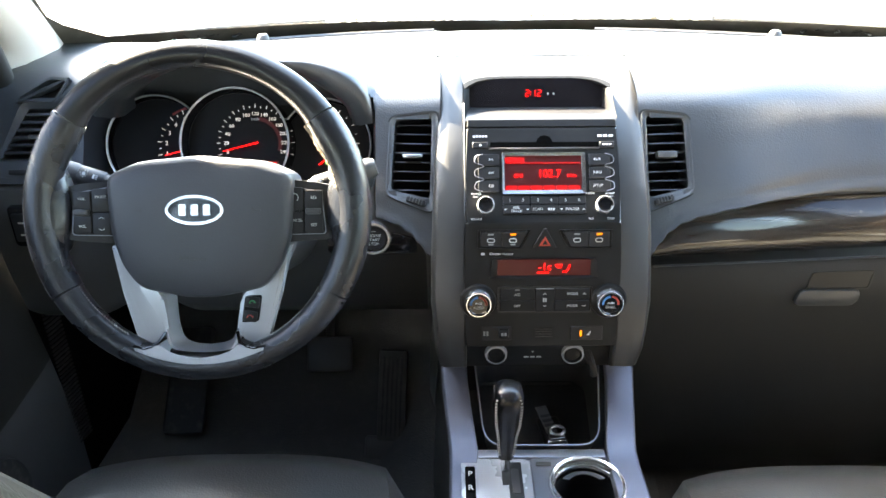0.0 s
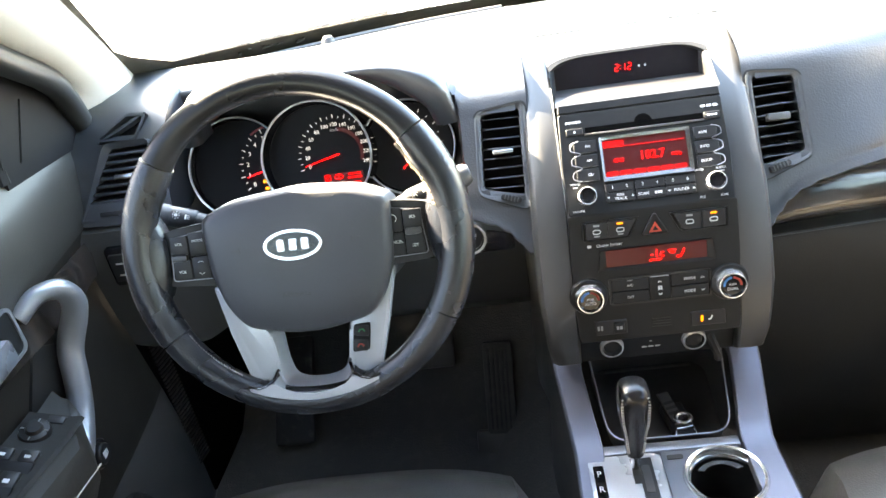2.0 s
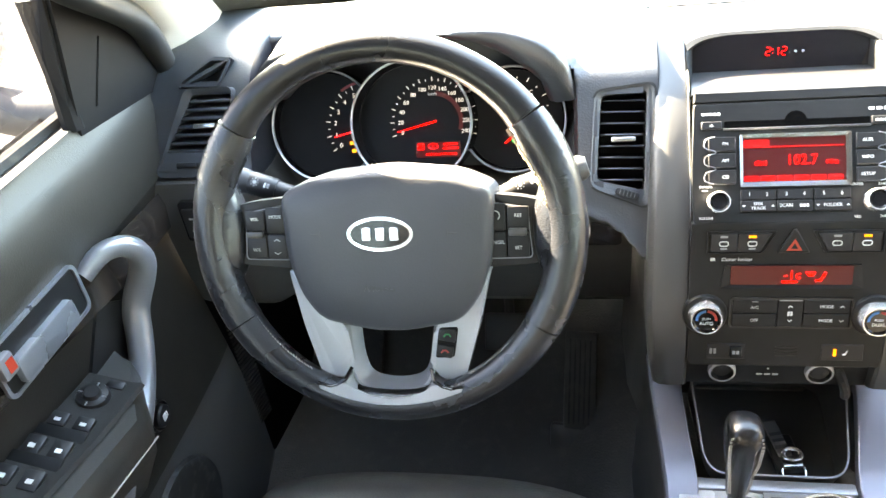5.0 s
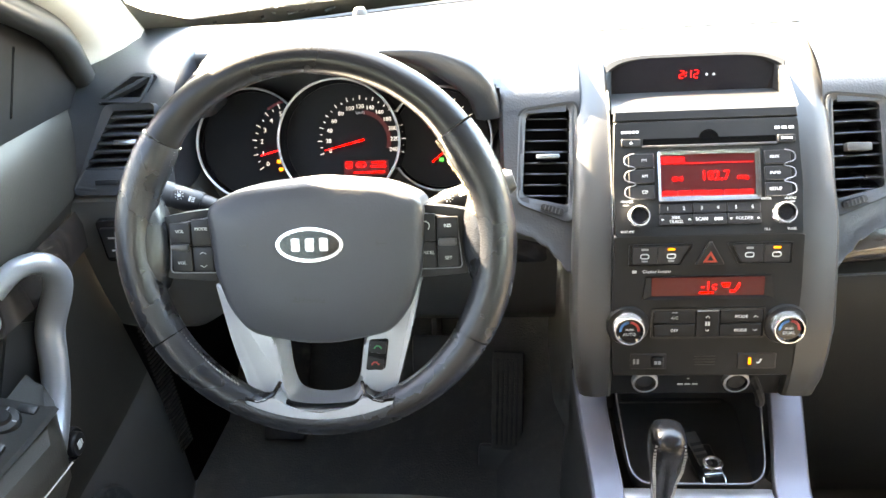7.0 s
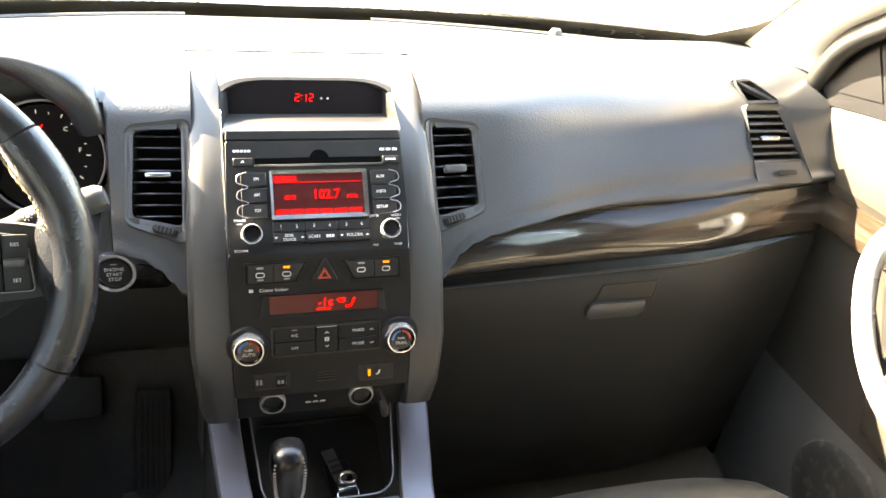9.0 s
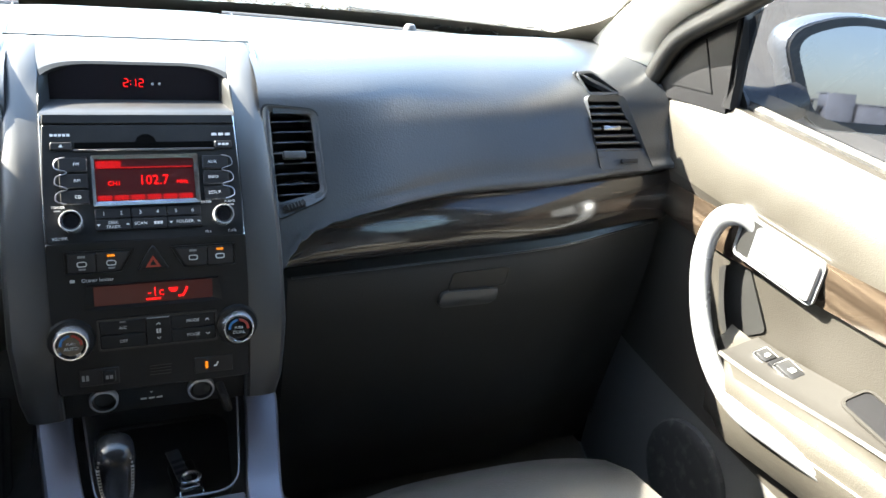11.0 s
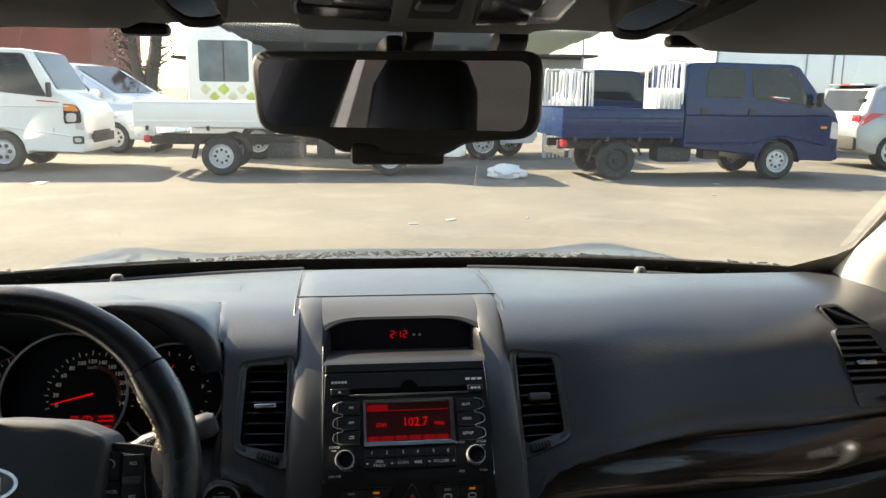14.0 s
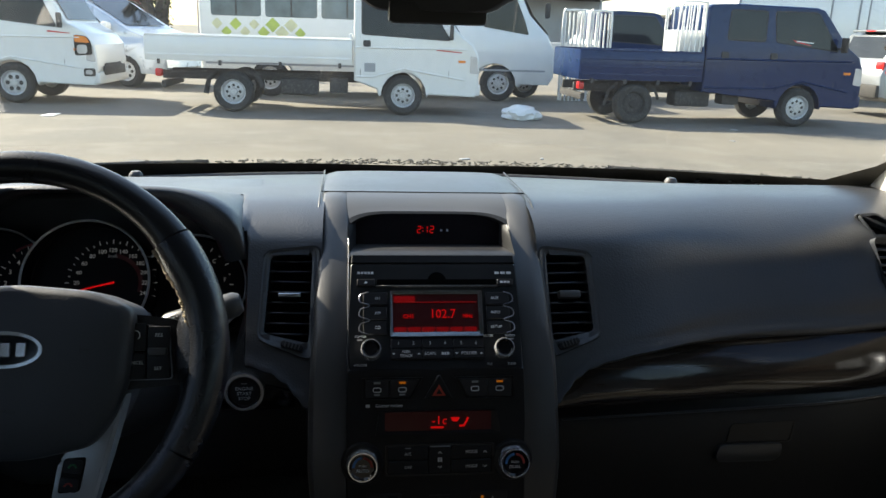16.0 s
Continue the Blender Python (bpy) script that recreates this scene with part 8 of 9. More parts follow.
def road_wheel(parent, x, y, r, w, mat, spokes=0, side=-1, hub=0.58):
    m = Matrix.Translation((x, y, r)) @ pose(0, 0, 0, 90 if side < 0 else -90, 0, 0)
    t = part("wheel", lathe(bmesh.new(), [(r * hub * 1.03, w / 2 - 0.02), (r * hub * 1.06, w / 2), (r * 0.86, w / 2 + 0.006), (r * 0.97, w / 2 - 0.02), (r, w / 2 - 0.05), (r, -w / 2 + 0.05), (r * 0.95, -w / 2), (r * hub, -w / 2)], m, 36), M_TYRE, parent, "dusty tyre")
    part("rim", lathe(bmesh.new(), [(0.0, w / 2 - 0.02), (r * 0.16, w / 2 - 0.02), (r * 0.20, w / 2 - 0.04), (r * hub * 0.75, w / 2 - 0.035), (r * hub * 0.92, w / 2 - 0.055), (r * hub, w / 2 - 0.002), (r * hub * 1.05, w / 2 + 0.002)], m, 36), mat, t, "painted steel rim")
    n = spokes or 8
    for i in range(n):
        a = 2 * math.pi * i / n
        part("rim_hole", prism(bmesh.new(), [(r * hub * 0.55 * math.cos(a) + r * 0.072 * math.cos(b) * (1.5 if spokes else 1), r * hub * 0.55 * math.sin(a) + r * 0.072 * math.sin(b) * (1.5 if spokes else 1)) for b in [k * math.pi / 4 for k in range(8)]], 0.004, m, base=w / 2 - 0.037), M_CHASSIS, t, smooth=0)
    return t


def arch(cx, r, z0=0.0, n=8):
    """Points of a wheel arch, from rear to front, in a body outline walked from rear to front along its lower edge."""
    return [(cx + r * math.cos(radians(a)), 0.30 + r * math.sin(radians(a))) for a in [180 - 180 * i / n for i in range(n + 1)]]


def truck_cab(t, x0, y0, w, paint, rear, front, roof, wheel_x, crew, glass, nose=0.0):
    """A forward-control cab, facing along +x."""
    tum, zb = 0.085, 1.15
    prof = [(rear, 0.55), (rear, roof - 0.06), (rear + 0.06, roof), (rear + 0.5, roof + 0.02), (front - 0.95, roof), (front - 0.80, roof - 0.04), (front - 0.33 - nose, 1.33), (front - 0.10 - nose * 0.4, 1.16), (front - 0.02, 0.98), (front, 0.70), (front - 0.01, 0.42), (front - 0.06, 0.32), (wheel_x + 0.42, 0.34)]
    prof += [(x, z) for x, z in arch(wheel_x, 0.40)][::-1] + [(wheel_x - 0.44, 0.42)]
    body = part("cab", shell(prof, x0, y0, w, tum, zb), paint, t, "painted steel cab", smooth=24)
    part("windscreen", loft(bmesh.new(), [[(x0 + x + 0.012, y0 + u * (w / 2 - 0.10) * (1 - tum * (z - zb)), z + 0.012) for u in (-1, -0.5, 0, 0.5, 1)] for x, z in ((front - 0.80, roof - 0.05), (front - 0.56 - nose * 0.5, (roof + 1.30) / 2 + 0.01), (front - 0.345 - nose, 1.36))]), glass, body)
    zt = roof - 0.09
    if crew:
        mid = (rear + front - 0.75) / 2 - 0.08
        mid += 0.10
        wins = [[(rear + 0.36, 1.40), (mid - 0.05, 1.39), (mid - 0.05, zt), (rear + 0.39, zt)], [(mid + 0.16, 1.38), (front - 0.50 - nose, 1.26), (front - 0.62 - nose * 0.6, 1.42), (front - 0.92, zt), (mid + 0.10, zt)]]
        joints = [mid + 0.02, rear + 0.22]
    else:
        wins = [[(rear + 0.14, 1.30), (front - 0.50 - nose, 1.24), (front - 0.62 - nose * 0.6, 1.42), (front - 0.92, zt), (rear + 0.14, zt)]]
        joints = [rear + 0.10]
    for pts in wins:
        wpart = part("side_window", on_side(rounded(pts, 0.05, 3), x0, y0, w, tum, zb), glass, body, "tinted side window", smooth=0)
        part("window_rubber", on_side(rounded(scaled(pts, -0.022), 0.06, 3), x0, y0, w, tum, zb, out=0.002, t=0.004), M_CHASSIS, wpart, smooth=0)
    for jx in joints + [front - 0.52]:
        part("door_joint", on_side([(jx, 0.62), (jx + 0.008, 0.62), (jx + 0.008, 1.26), (jx, 1.26)], x0, y0, w, tum, zb, out=0.0015, t=0.003), M_CHASSIS, body, smooth=0)
    for jx in joints:
        part("door_handle", on_side(rounded([(jx + 0.05, 1.10), (jx + 0.17, 1.10), (jx + 0.17, 1.20), (jx + 0.05, 1.20)], 0.02, 2), x0, y0, w, tum, zb, out=0.018), M_CHASSIS, body)
    part("waist_crease", on_side([(rear, 1.005), (front - 0.15, 1.005), (front - 0.15, 1.02), (rear, 1.02)], x0, y0, w, tum, zb, out=0.006), paint, body)
    for z0 in (0.62, 1.085):
        press = bmesh.new()
        tube(press, [(x0 + rear + 0.02, y0 - w / 2 - 0.001, z0), (x0 + wheel_x - 0.5, y0 - w / 2 - 0.001, z0), (x0 + wheel_x, y0 - w / 2 - 0.001, z0 + (0.14 if z0 < 1 else 0.0)), (x0 + front - 0.25, y0 - w / 2 - 0.001, z0 - (0.02 if z0 < 1 else -0.01))], 0.016, 8)
        part("pressed_line", press, paint, body)
    part("headlamp", on_side(rounded([(front - 0.17, 0.72), (front - 0.02, 0.70), (front - 0.05, 0.98), (front - 0.16, 1.00)], 0.03, 3), x0, y0, w, tum, zb, out=0.006), M_LAMPCLEAR, body, "clear headlamp")
    part("side_lamp", on_side(rounded([(front - 0.36, 0.88), (front - 0.24, 0.88), (front - 0.24, 0.92), (front - 0.36, 0.92)], 0.01, 2), x0, y0, w, tum, zb, out=0.010), M_LAMPORANGE, body, "orange side lamp")
    part("bumper", slab(bmesh.new(), (0.16, w * 0.99, 0.20), Matrix.Translation((x0 + front - 0.05, y0, 0.44)), 0.04), paint, body)
    part("grille", slab(bmesh.new(), (0.03, w * 0.55, 0.10), Matrix.Translation((x0 + front + 0.0, y0, 0.62)), 0.01), M_CHASSIS, body)
    mir = part("door_mirror", slab(bmesh.new(), (0.05, 0.16, 0.24), Matrix.Translation((x0 + front - 0.50, y0 - w / 2 - 0.14, 1.36)), 0.02), M_CHASSIS, t, "black door mirror")
    part("mirror_arm", tube(bmesh.new(), [(x0 + front - 0.52, y0 - w / 2 + 0.05, 1.30), (x0 + front - 0.50, y0 - w / 2 - 0.10, 1.30)], 0.014, 6), M_CHASSIS, mir)
    return body


def flatbed(t, x0, y0, w, paint, a, b, z0, z1, rack, guard=None):
    """An open cargo bed with drop sides, from a (rear) to b (front)."""
    y = y0 - w / 2
    part("bed_floor", slab(bmesh.new(), (b - a, w - 0.02, 0.06), Matrix.Translation((x0 + (a + b) / 2, y0, z0 + 0.05))), paint, t)
    for s in (-1, 1):
        side = part("drop_side", slab(bmesh.new(), (b - a, 0.035, z1 - z0), Matrix.Translation((x0 + (a + b) / 2, y0 + s * w / 2, (z0 + z1) / 2)), 0.008), paint, t, "painted drop side")
        for k in range(1 if paint is M_WHITE else 3):
            part("pressed_rib", slab(bmesh.new(), (b - a - 0.06, 0.012, 0.035), Matrix.Translation((x0 + (a + b) / 2, y0 + s * (w / 2 + 0.018), z0 + 0.09 + 0.12 * k)), 0.005), paint, side)
        part("top_rail", slab(bmesh.new(), (b - a, 0.05, 0.03), Matrix.Translation((x0 + (a + b) / 2, y0 + s * w / 2, z1)), 0.008), paint, side)
        for k in range(4):
            part("hinge", slab(bmesh.new(), (0.05, 0.02, 0.08), Matrix.Translation((x0 + a + 0.2 + (b - a - 0.4) * k / 3, y0 + s * (w / 2 + 0.02), z0 - 0.02)), 0.004), M_CHASSIS, side)
    part("tail_gate", slab(bmesh.new(), (0.035, w, z1 - z0), Matrix.Translation((x0 + a, y0, (z0 + z1) / 2)), 0.008), paint, t)
    part("head_board", slab(bmesh.new(), (0.05, w, z1 - z0 + 0.1), Matrix.Translation((x0 + b - 0.03, y0, (z0 + z1) / 2 + 0.05)), 0.01), paint, t)
    if rack:
        g = part("guard_frame", tube(bmesh.new(), spline([(x0 + b - 0.04, y0 - w / 2 + 0.03, z1), (x0 + b - 0.04, y0 - w / 2 + 0.03, rack - 0.12), (x0 + b - 0.04, y0 - w / 2 + 0.15, rack), (x0 + b - 0.04, y0 + w / 2 - 0.15, rack), (x0 + b - 0.04, y0 + w / 2 - 0.03, rack - 0.12), (x0 + b - 0.04, y0 + w / 2 - 0.03, z1)], 4), 0.022, 8), guard or paint, t, "tubular guard frame")
        for k in range(7):
            yy = y0 - w / 2 + 0.12 + (w - 0.24) * k / 6
            part("guard_bar", tube(bmesh.new(), [(x0 + b - 0.04, yy, z1), (x0 + b - 0.04, yy, rack)], 0.012, 6), guard or paint, g)
        for k in range(5):
            part("guard_bar", tube(bmesh.new(), [(x0 + b - 0.10 - 0.085 * k, y0 - w / 2, z1), (x0 + b - 0.08 - 0.085 * k, y0 - w / 2, rack - 0.02 - 0.10 * max(0, k - 3))], 0.014, 6), guard or paint, g)
        part("guard_rail", tube(bmesh.new(), spline([(x0 + b - 0.03, y0 - w / 2, rack), (x0 + b - 0.25, y0 - w / 2, rack + 0.01), (x0 + b - 0.46, y0 - w / 2, rack - 0.06), (x0 + b - 0.50, y0 - w / 2, z1)], 4), 0.016, 6), guard or paint, g)


def chassis(t, x0, y0, w, a, b, wheel_x):
    for s in (-1, 1):
        part("frame_rail", slab(bmesh.new(), (b - a, 0.07, 0.14), Matrix.Translation((x0 + (a + b) / 2, y0 + s * 0.36, 0.56)), 0.01), M_CHASSIS, t)
    part("tank", slab(bmesh.new(), (0.62, 0.40, 0.26), Matrix.Translation((x0 + wheel_x + 1.05, y0 - 0.52, 0.42)), 0.05), M_CHASSIS, t)
    part("battery_box", slab(bmesh.new(), (0.30, 0.30, 0.24), Matrix.Translation((x0 + wheel_x + 1.70, y0 - 0.60, 0.46)), 0.03), M_CHASSIS, t)
    part("axle", tube(bmesh.new(), [(x0 + wheel_x, y0 - w / 2 + 0.1, 0.32), (x0 + wheel_x, y0 + w / 2 - 0.1, 0.32)], 0.05, 8), M_CHASSIS, t)
    part("mudguard", tube(bmesh.new(), [(x0 + wheel_x - 0.46, y0 - w / 2 + 0.16, 0.28), (x0 + wheel_x - 0.40, y0 - w / 2 + 0.16, 0.52), (x0 + wheel_x - 0.25, y0 - w / 2 + 0.16, 0.66)], 0.05, 6, flat=0.3), M_CHASSIS, t)
    part("mudguard", tube(bmesh.new(), [(x0 + wheel_x + 0.46, y0 - w / 2 + 0.16, 0.40), (x0 + wheel_x + 0.38, y0 - w / 2 + 0.16, 0.58), (x0 + wheel_x + 0.22, y0 - w / 2 + 0.16, 0.66)], 0.05, 6, flat=0.3), M_CHASSIS, t)
    part("rear_bar", slab(bmesh.new(), (0.08, w * 0.8, 0.12), Matrix.Translation((x0 + a + 0.08, y0, 0.42)), 0.02), M_CHASSIS, t)
    part("tail_lamp", slab(bmesh.new(), (0.10, 0.16, 0.12), Matrix.Translation((x0 + a + 0.02, y0 - w / 2 + 0.16, 0.60)), 0.02), M_LAMPRED, t, "red tail lamp")


def crew_truck():
    y0, w = 13.68, 1.72
    t = thing("crew_cab_truck", (5.8, y0, 0), "blue crew-cab pickup truck with drop-side bed parked in the yard", "truck", "parked trucks")
    truck_cab(t, 0, y0, w, M_BLUE, 5.56, 8.36, 1.94, 7.28, True, M_CARGLASS)
    flatbed(t, 0, y0, w, M_BLUE, 3.48, 5.54, 0.70, 1.17, 1.95, M_WHITE)
    chassis(t, 0, y0, w, 3.52, 7.0, 4.43)
    for x, mat in ((4.43, M_TYRE), (7.28, M_STEEL)):
        road_wheel(t, x, y0 - w / 2 + 0.12, 0.325, 0.20, mat)
        road_wheel(t, x, y0 + w / 2 - 0.12, 0.325, 0.20, mat, side=1)
    bm = bmesh.new()
    slab(bm, (0.42, 0.5, 0.36), Matrix.Translation((5.26, y0 - 0.55, 1.34)), 0.02)
    whole("white_crate", bm, M_WHITE, (5.26, y0 - 0.55, 1.16), "white crate standing in the blue truck's bed", "crate")
    part("decal", on_side([(7.02, 1.43), (7.10, 1.38), (7.36, 1.33), (7.36, 1.345), (7.12, 1.40)], 0, y0, w, 0.085, 1.15, out=0.005, t=0.001), M_LAMPRED, t, "red and white flash", smooth=0)
    part("decal", on_side([(7.10, 1.395), (7.40, 1.37), (7.40, 1.385), (7.10, 1.41)], 0, y0, w, 0.085, 1.15, out=0.006, t=0.001), M_WHITE, t, "white flash", smooth=0)


def flat_truck():
    y0, w = 14.25, 1.70
    t = thing("flatbed_truck", (-0.8, y0, 0), "white flatbed truck parked behind dusty ground", "truck", "parked trucks")
    truck_cab(t, 0, y0, w, M_WHITE, -0.15, 1.93, 1.96, 0.66, False, M_CARGLASS)
    flatbed(t, 0, y0, w, M_WHITE, -3.44, -0.18, 0.80, 1.19, 0)
    chassis(t, 0, y0, w, -3.3, 0.4, -2.10)
    for x in (-2.10, 0.66):
        road_wheel(t, x, y0 - w / 2 + 0.12, 0.325, 0.20, M_STEEL)
        road_wheel(t, x, y0 + w / 2 - 0.12, 0.325, 0.20, M_STEEL, side=1)
    part("decal", on_side([(1.20, 1.065), (1.62, 1.035), (1.62, 1.05), (1.20, 1.085)], 0, y0, w, 0.085, 1.15, out=0.006, t=0.001), M_LAMPRED, t, "red flash", smooth=0)
    part("vent_slots", on_side([(0.02, 0.70), (0.20, 0.70), (0.20, 0.84), (0.02, 0.84)], 0, y0, w, 0.085, 1.15, out=0.002, t=0.002), M_GREY, t, smooth=0)


def cab_over_van():
    y0, w = 14.95, 1.72
    t = thing("delivery_truck", (-5.5, y0, 0), "white cab-over delivery truck with alloy wheels", "truck", "parked trucks")
    truck_cab(t, 0, y0, w, M_WHITE, -7.7, -4.40, 2.02, -5.76, True, M_CARGLASS, nose=0.10)
    flatbed(t, 0, y0, w, M_WHITE, -9.9, -7.75, 0.80, 1.19, 0)
    for x in (-5.76, -8.6):
        road_wheel(t, x, y0 - w / 2 + 0.10, 0.335, 0.20, M_STEEL, spokes=6)
        road_wheel(t, x, y0 + w / 2 - 0.10, 0.335, 0.20, M_STEEL, spokes=6, side=1)
    lamp = rounded([(-4.74, 0.80), (-4.46, 0.82), (-4.47, 1.02), (-4.54, 1.12), (-4.74, 1.14)], 0.04, 3)
    part("front_lamp", on_side(lamp, 0, y0, w, 0.085, 1.15, out=0.010), M_CARGLASS, t, "tall dark headlamp with orange top")
    part("lamp_top", on_side(rounded([(-4.73, 1.02), (-4.49, 1.01), (-4.55, 1.11), (-4.73, 1.13)], 0.03, 3), 0, y0, w, 0.085, 1.15, out=0.014), M_LAMPORANGE, t)
    part("lamp_reflector", on_side(rounded([(-4.70, 0.83), (-4.54, 0.84), (-4.54, 0.98), (-4.70, 0.98)], 0.05, 4), 0, y0, w, 0.085, 1.15, out=0.015), M_LAMPCLEAR, t)
    part("fog_lamp", on_side(rounded([(-4.62, 0.47), (-4.44, 0.47), (-4.44, 0.60), (-4.62, 0.60)], 0.03, 3), 0, y0, w, 0.085, 1.15, out=0.020), M_CHASSIS, t)
    part("fog_lens", on_side(rounded([(-4.59, 0.50), (-4.48, 0.50), (-4.48, 0.57), (-4.59, 0.57)], 0.03, 3), 0, y0, w, 0.085, 1.15, out=0.024), M_LAMPCLEAR, t)
    part("decal", on_side([(-5.15, 1.17), (-4.80, 1.15), (-4.80, 1.165), (-5.15, 1.195)], 0, y0, w, 0.085, 1.15, out=0.005, t=0.001), M_LAMPRED, t, "red flash", smooth=0)
    part("lower_grille", slab(bmesh.new(), (0.04, w * 0.7, 0.16), Matrix.Translation((-4.375, y0, 0.55)), 0.02), M_CHASSIS, t)


def minivan():
    y0, w = 19.4, 1.9
    t = thing("minivan", (-6.2, 19.4, 0), "pale silver minivan parked behind the delivery truck", "van")
    prof = [(-8.9, 0.40), (-8.95, 1.2), (-8.7, 1.88), (-8.2, 1.96), (-6.6, 1.95), (-6.0, 1.88), (-5.3, 1.50), (-4.85, 1.24), (-4.15, 1.02), (-3.90, 0.82), (-3.84, 0.45), (-4.0, 0.30), (-4.35, 0.30)] + arch(-4.85, 0.38)[::-1] + [(-5.3, 0.32), (-7.4, 0.32)] + arch(-7.9, 0.38)[::-1]
    body = part("body", shell(prof, 0, y0, w, 0.10, 1.1), M_SILVERVAN, t)
    for pts in ([(-8.5, 1.22), (-6.75, 1.22), (-6.75, 1.80), (-8.4, 1.80)], [(-6.62, 1.20), (-5.25, 1.20), (-5.75, 1.62), (-6.1, 1.80), (-6.62, 1.80)]):
        part("side_window", on_side(rounded(pts, 0.05, 3), 0, y0, w, 0.10, 1.1), M_CARGLASS, body, smooth=0)
    part("windscreen", loft(bmesh.new(), [[(x + 0.015, y0 + u * 0.72, z + 0.02) for u in (-1, 0, 1)] for x, z in ((-5.95, 1.86), (-4.95, 1.29))]), M_CARGLASS, body)
    part("headlamp", on_side(rounded([(-4.35, 0.78), (-3.95, 0.72), (-3.98, 0.88), (-4.3, 0.95)], 0.03, 3), 0, y0, w, 0.1, 1.1, out=0.008), M_LAMPCLEAR, body)
    part("door_mirror", slab(bmesh.new(), (0.20, 0.16, 0.16), Matrix.Translation((-5.22, y0 - w / 2 - 0.10, 1.28)), 0.05), M_WHITE, t)
    for x in (-4.85, -7.9):
        road_wheel(t, x, y0 - w / 2 + 0.10, 0.34, 0.22, M_STEEL, spokes=6)
    t.location = (-6.0, 19.5, 0)
    t.rotation_euler.z = radians(-20)


def small_bus():
    y0, w = 17.6, 2.0
    t = thing("small_bus", (0.4, y0, 0), "white small bus with lime green diamond decals", "bus")
    prof = [(-3.2, 0.45), (-3.22, 2.2), (-3.05, 2.55), (-2.7, 2.66), (2.6, 2.68), (3.05, 2.55), (3.45, 1.75), (3.85, 1.35), (4.0, 1.0), (4.0, 0.5), (3.9, 0.35), (3.35, 0.35)] + arch(2.82, 0.48)[::-1] + [(2.3, 0.36), (-1.3, 0.36)] + arch(-1.85, 0.48)[::-1] + [(-2.4, 0.38)]
    body = part("body", shell(prof, 0, y0, w, 0.04, 1.2, edge=0.10), M_WHITE, t)
    xs = [-3.0, -1.95, -0.85, 0.25, 1.35, 2.35]
    for a, b in zip(xs, xs[1:]):
        wpart = part("side_window", on_side(rounded([(a + 0.04, 1.55), (b - 0.04, 1.55), (b - 0.04, 2.36), (a + 0.04, 2.36)], 0.06, 3), 0, y0, w, 0.04, 1.2), M_PALEGLASS, body, smooth=0)
        part("window_bar", on_side([((a + b) / 2 - 0.015, 1.57), ((a + b) / 2 + 0.015, 1.57), ((a + b) / 2 + 0.015, 2.34), ((a + b) / 2 - 0.015, 2.34)], 0, y0, w, 0.04, 1.2, out=0.008, t=0.004), M_CHASSIS, wpart, smooth=0)
    part("side_window", on_side(rounded([(2.45, 1.50), (3.42, 1.36), (3.30, 1.70), (3.02, 2.30), (2.45, 2.36)], 0.05, 3), 0, y0, w, 0.04, 1.2), M_CARGLASS, body, smooth=0)
    part("windscreen", loft(bmesh.new(), [[(x + 0.02, y0 + u * 0.86, z) for u in (-1, 0, 1)] for x, z in ((3.08, 2.50), (3.50, 1.75), (3.86, 1.38))]), M_CARGLASS, body)
    random.seed(4)
    for i in range(5):
        for j in range(2):
            x, z = -2.85 + 0.36 * i + 0.18 * j, 1.40 - 0.15 * j
            k = 0.10 + 0.05 * random.random()
            part("diamond", on_side([(x - k, z), (x, z - k), (x + k, z), (x, z + k)], 0, y0, w, 0.04, 1.2, out=0.003 + 0.002 * j, t=0.001), M_LIME if (i + j) % 2 else M_SAND, body, smooth=0)
    part("sill_line", on_side([(-3.1, 0.62), (3.8, 0.62), (3.8, 0.66), (-3.1, 0.66)], 0, y0, w, 0.04, 1.2, out=0.003, t=0.001), M_GREY, body, smooth=0)
    for x in (-1.85, 2.82):
        road_wheel(t, x, y0 - w / 2 + 0.12, 0.37, 0.22, M_STEEL)
    part("door_mirror", slab(bmesh.new(), (0.10, 0.10, 0.30), Matrix.Translation((3.75, y0 - w / 2 - 0.12, 1.85)), 0.03), M_CHASSIS, t)


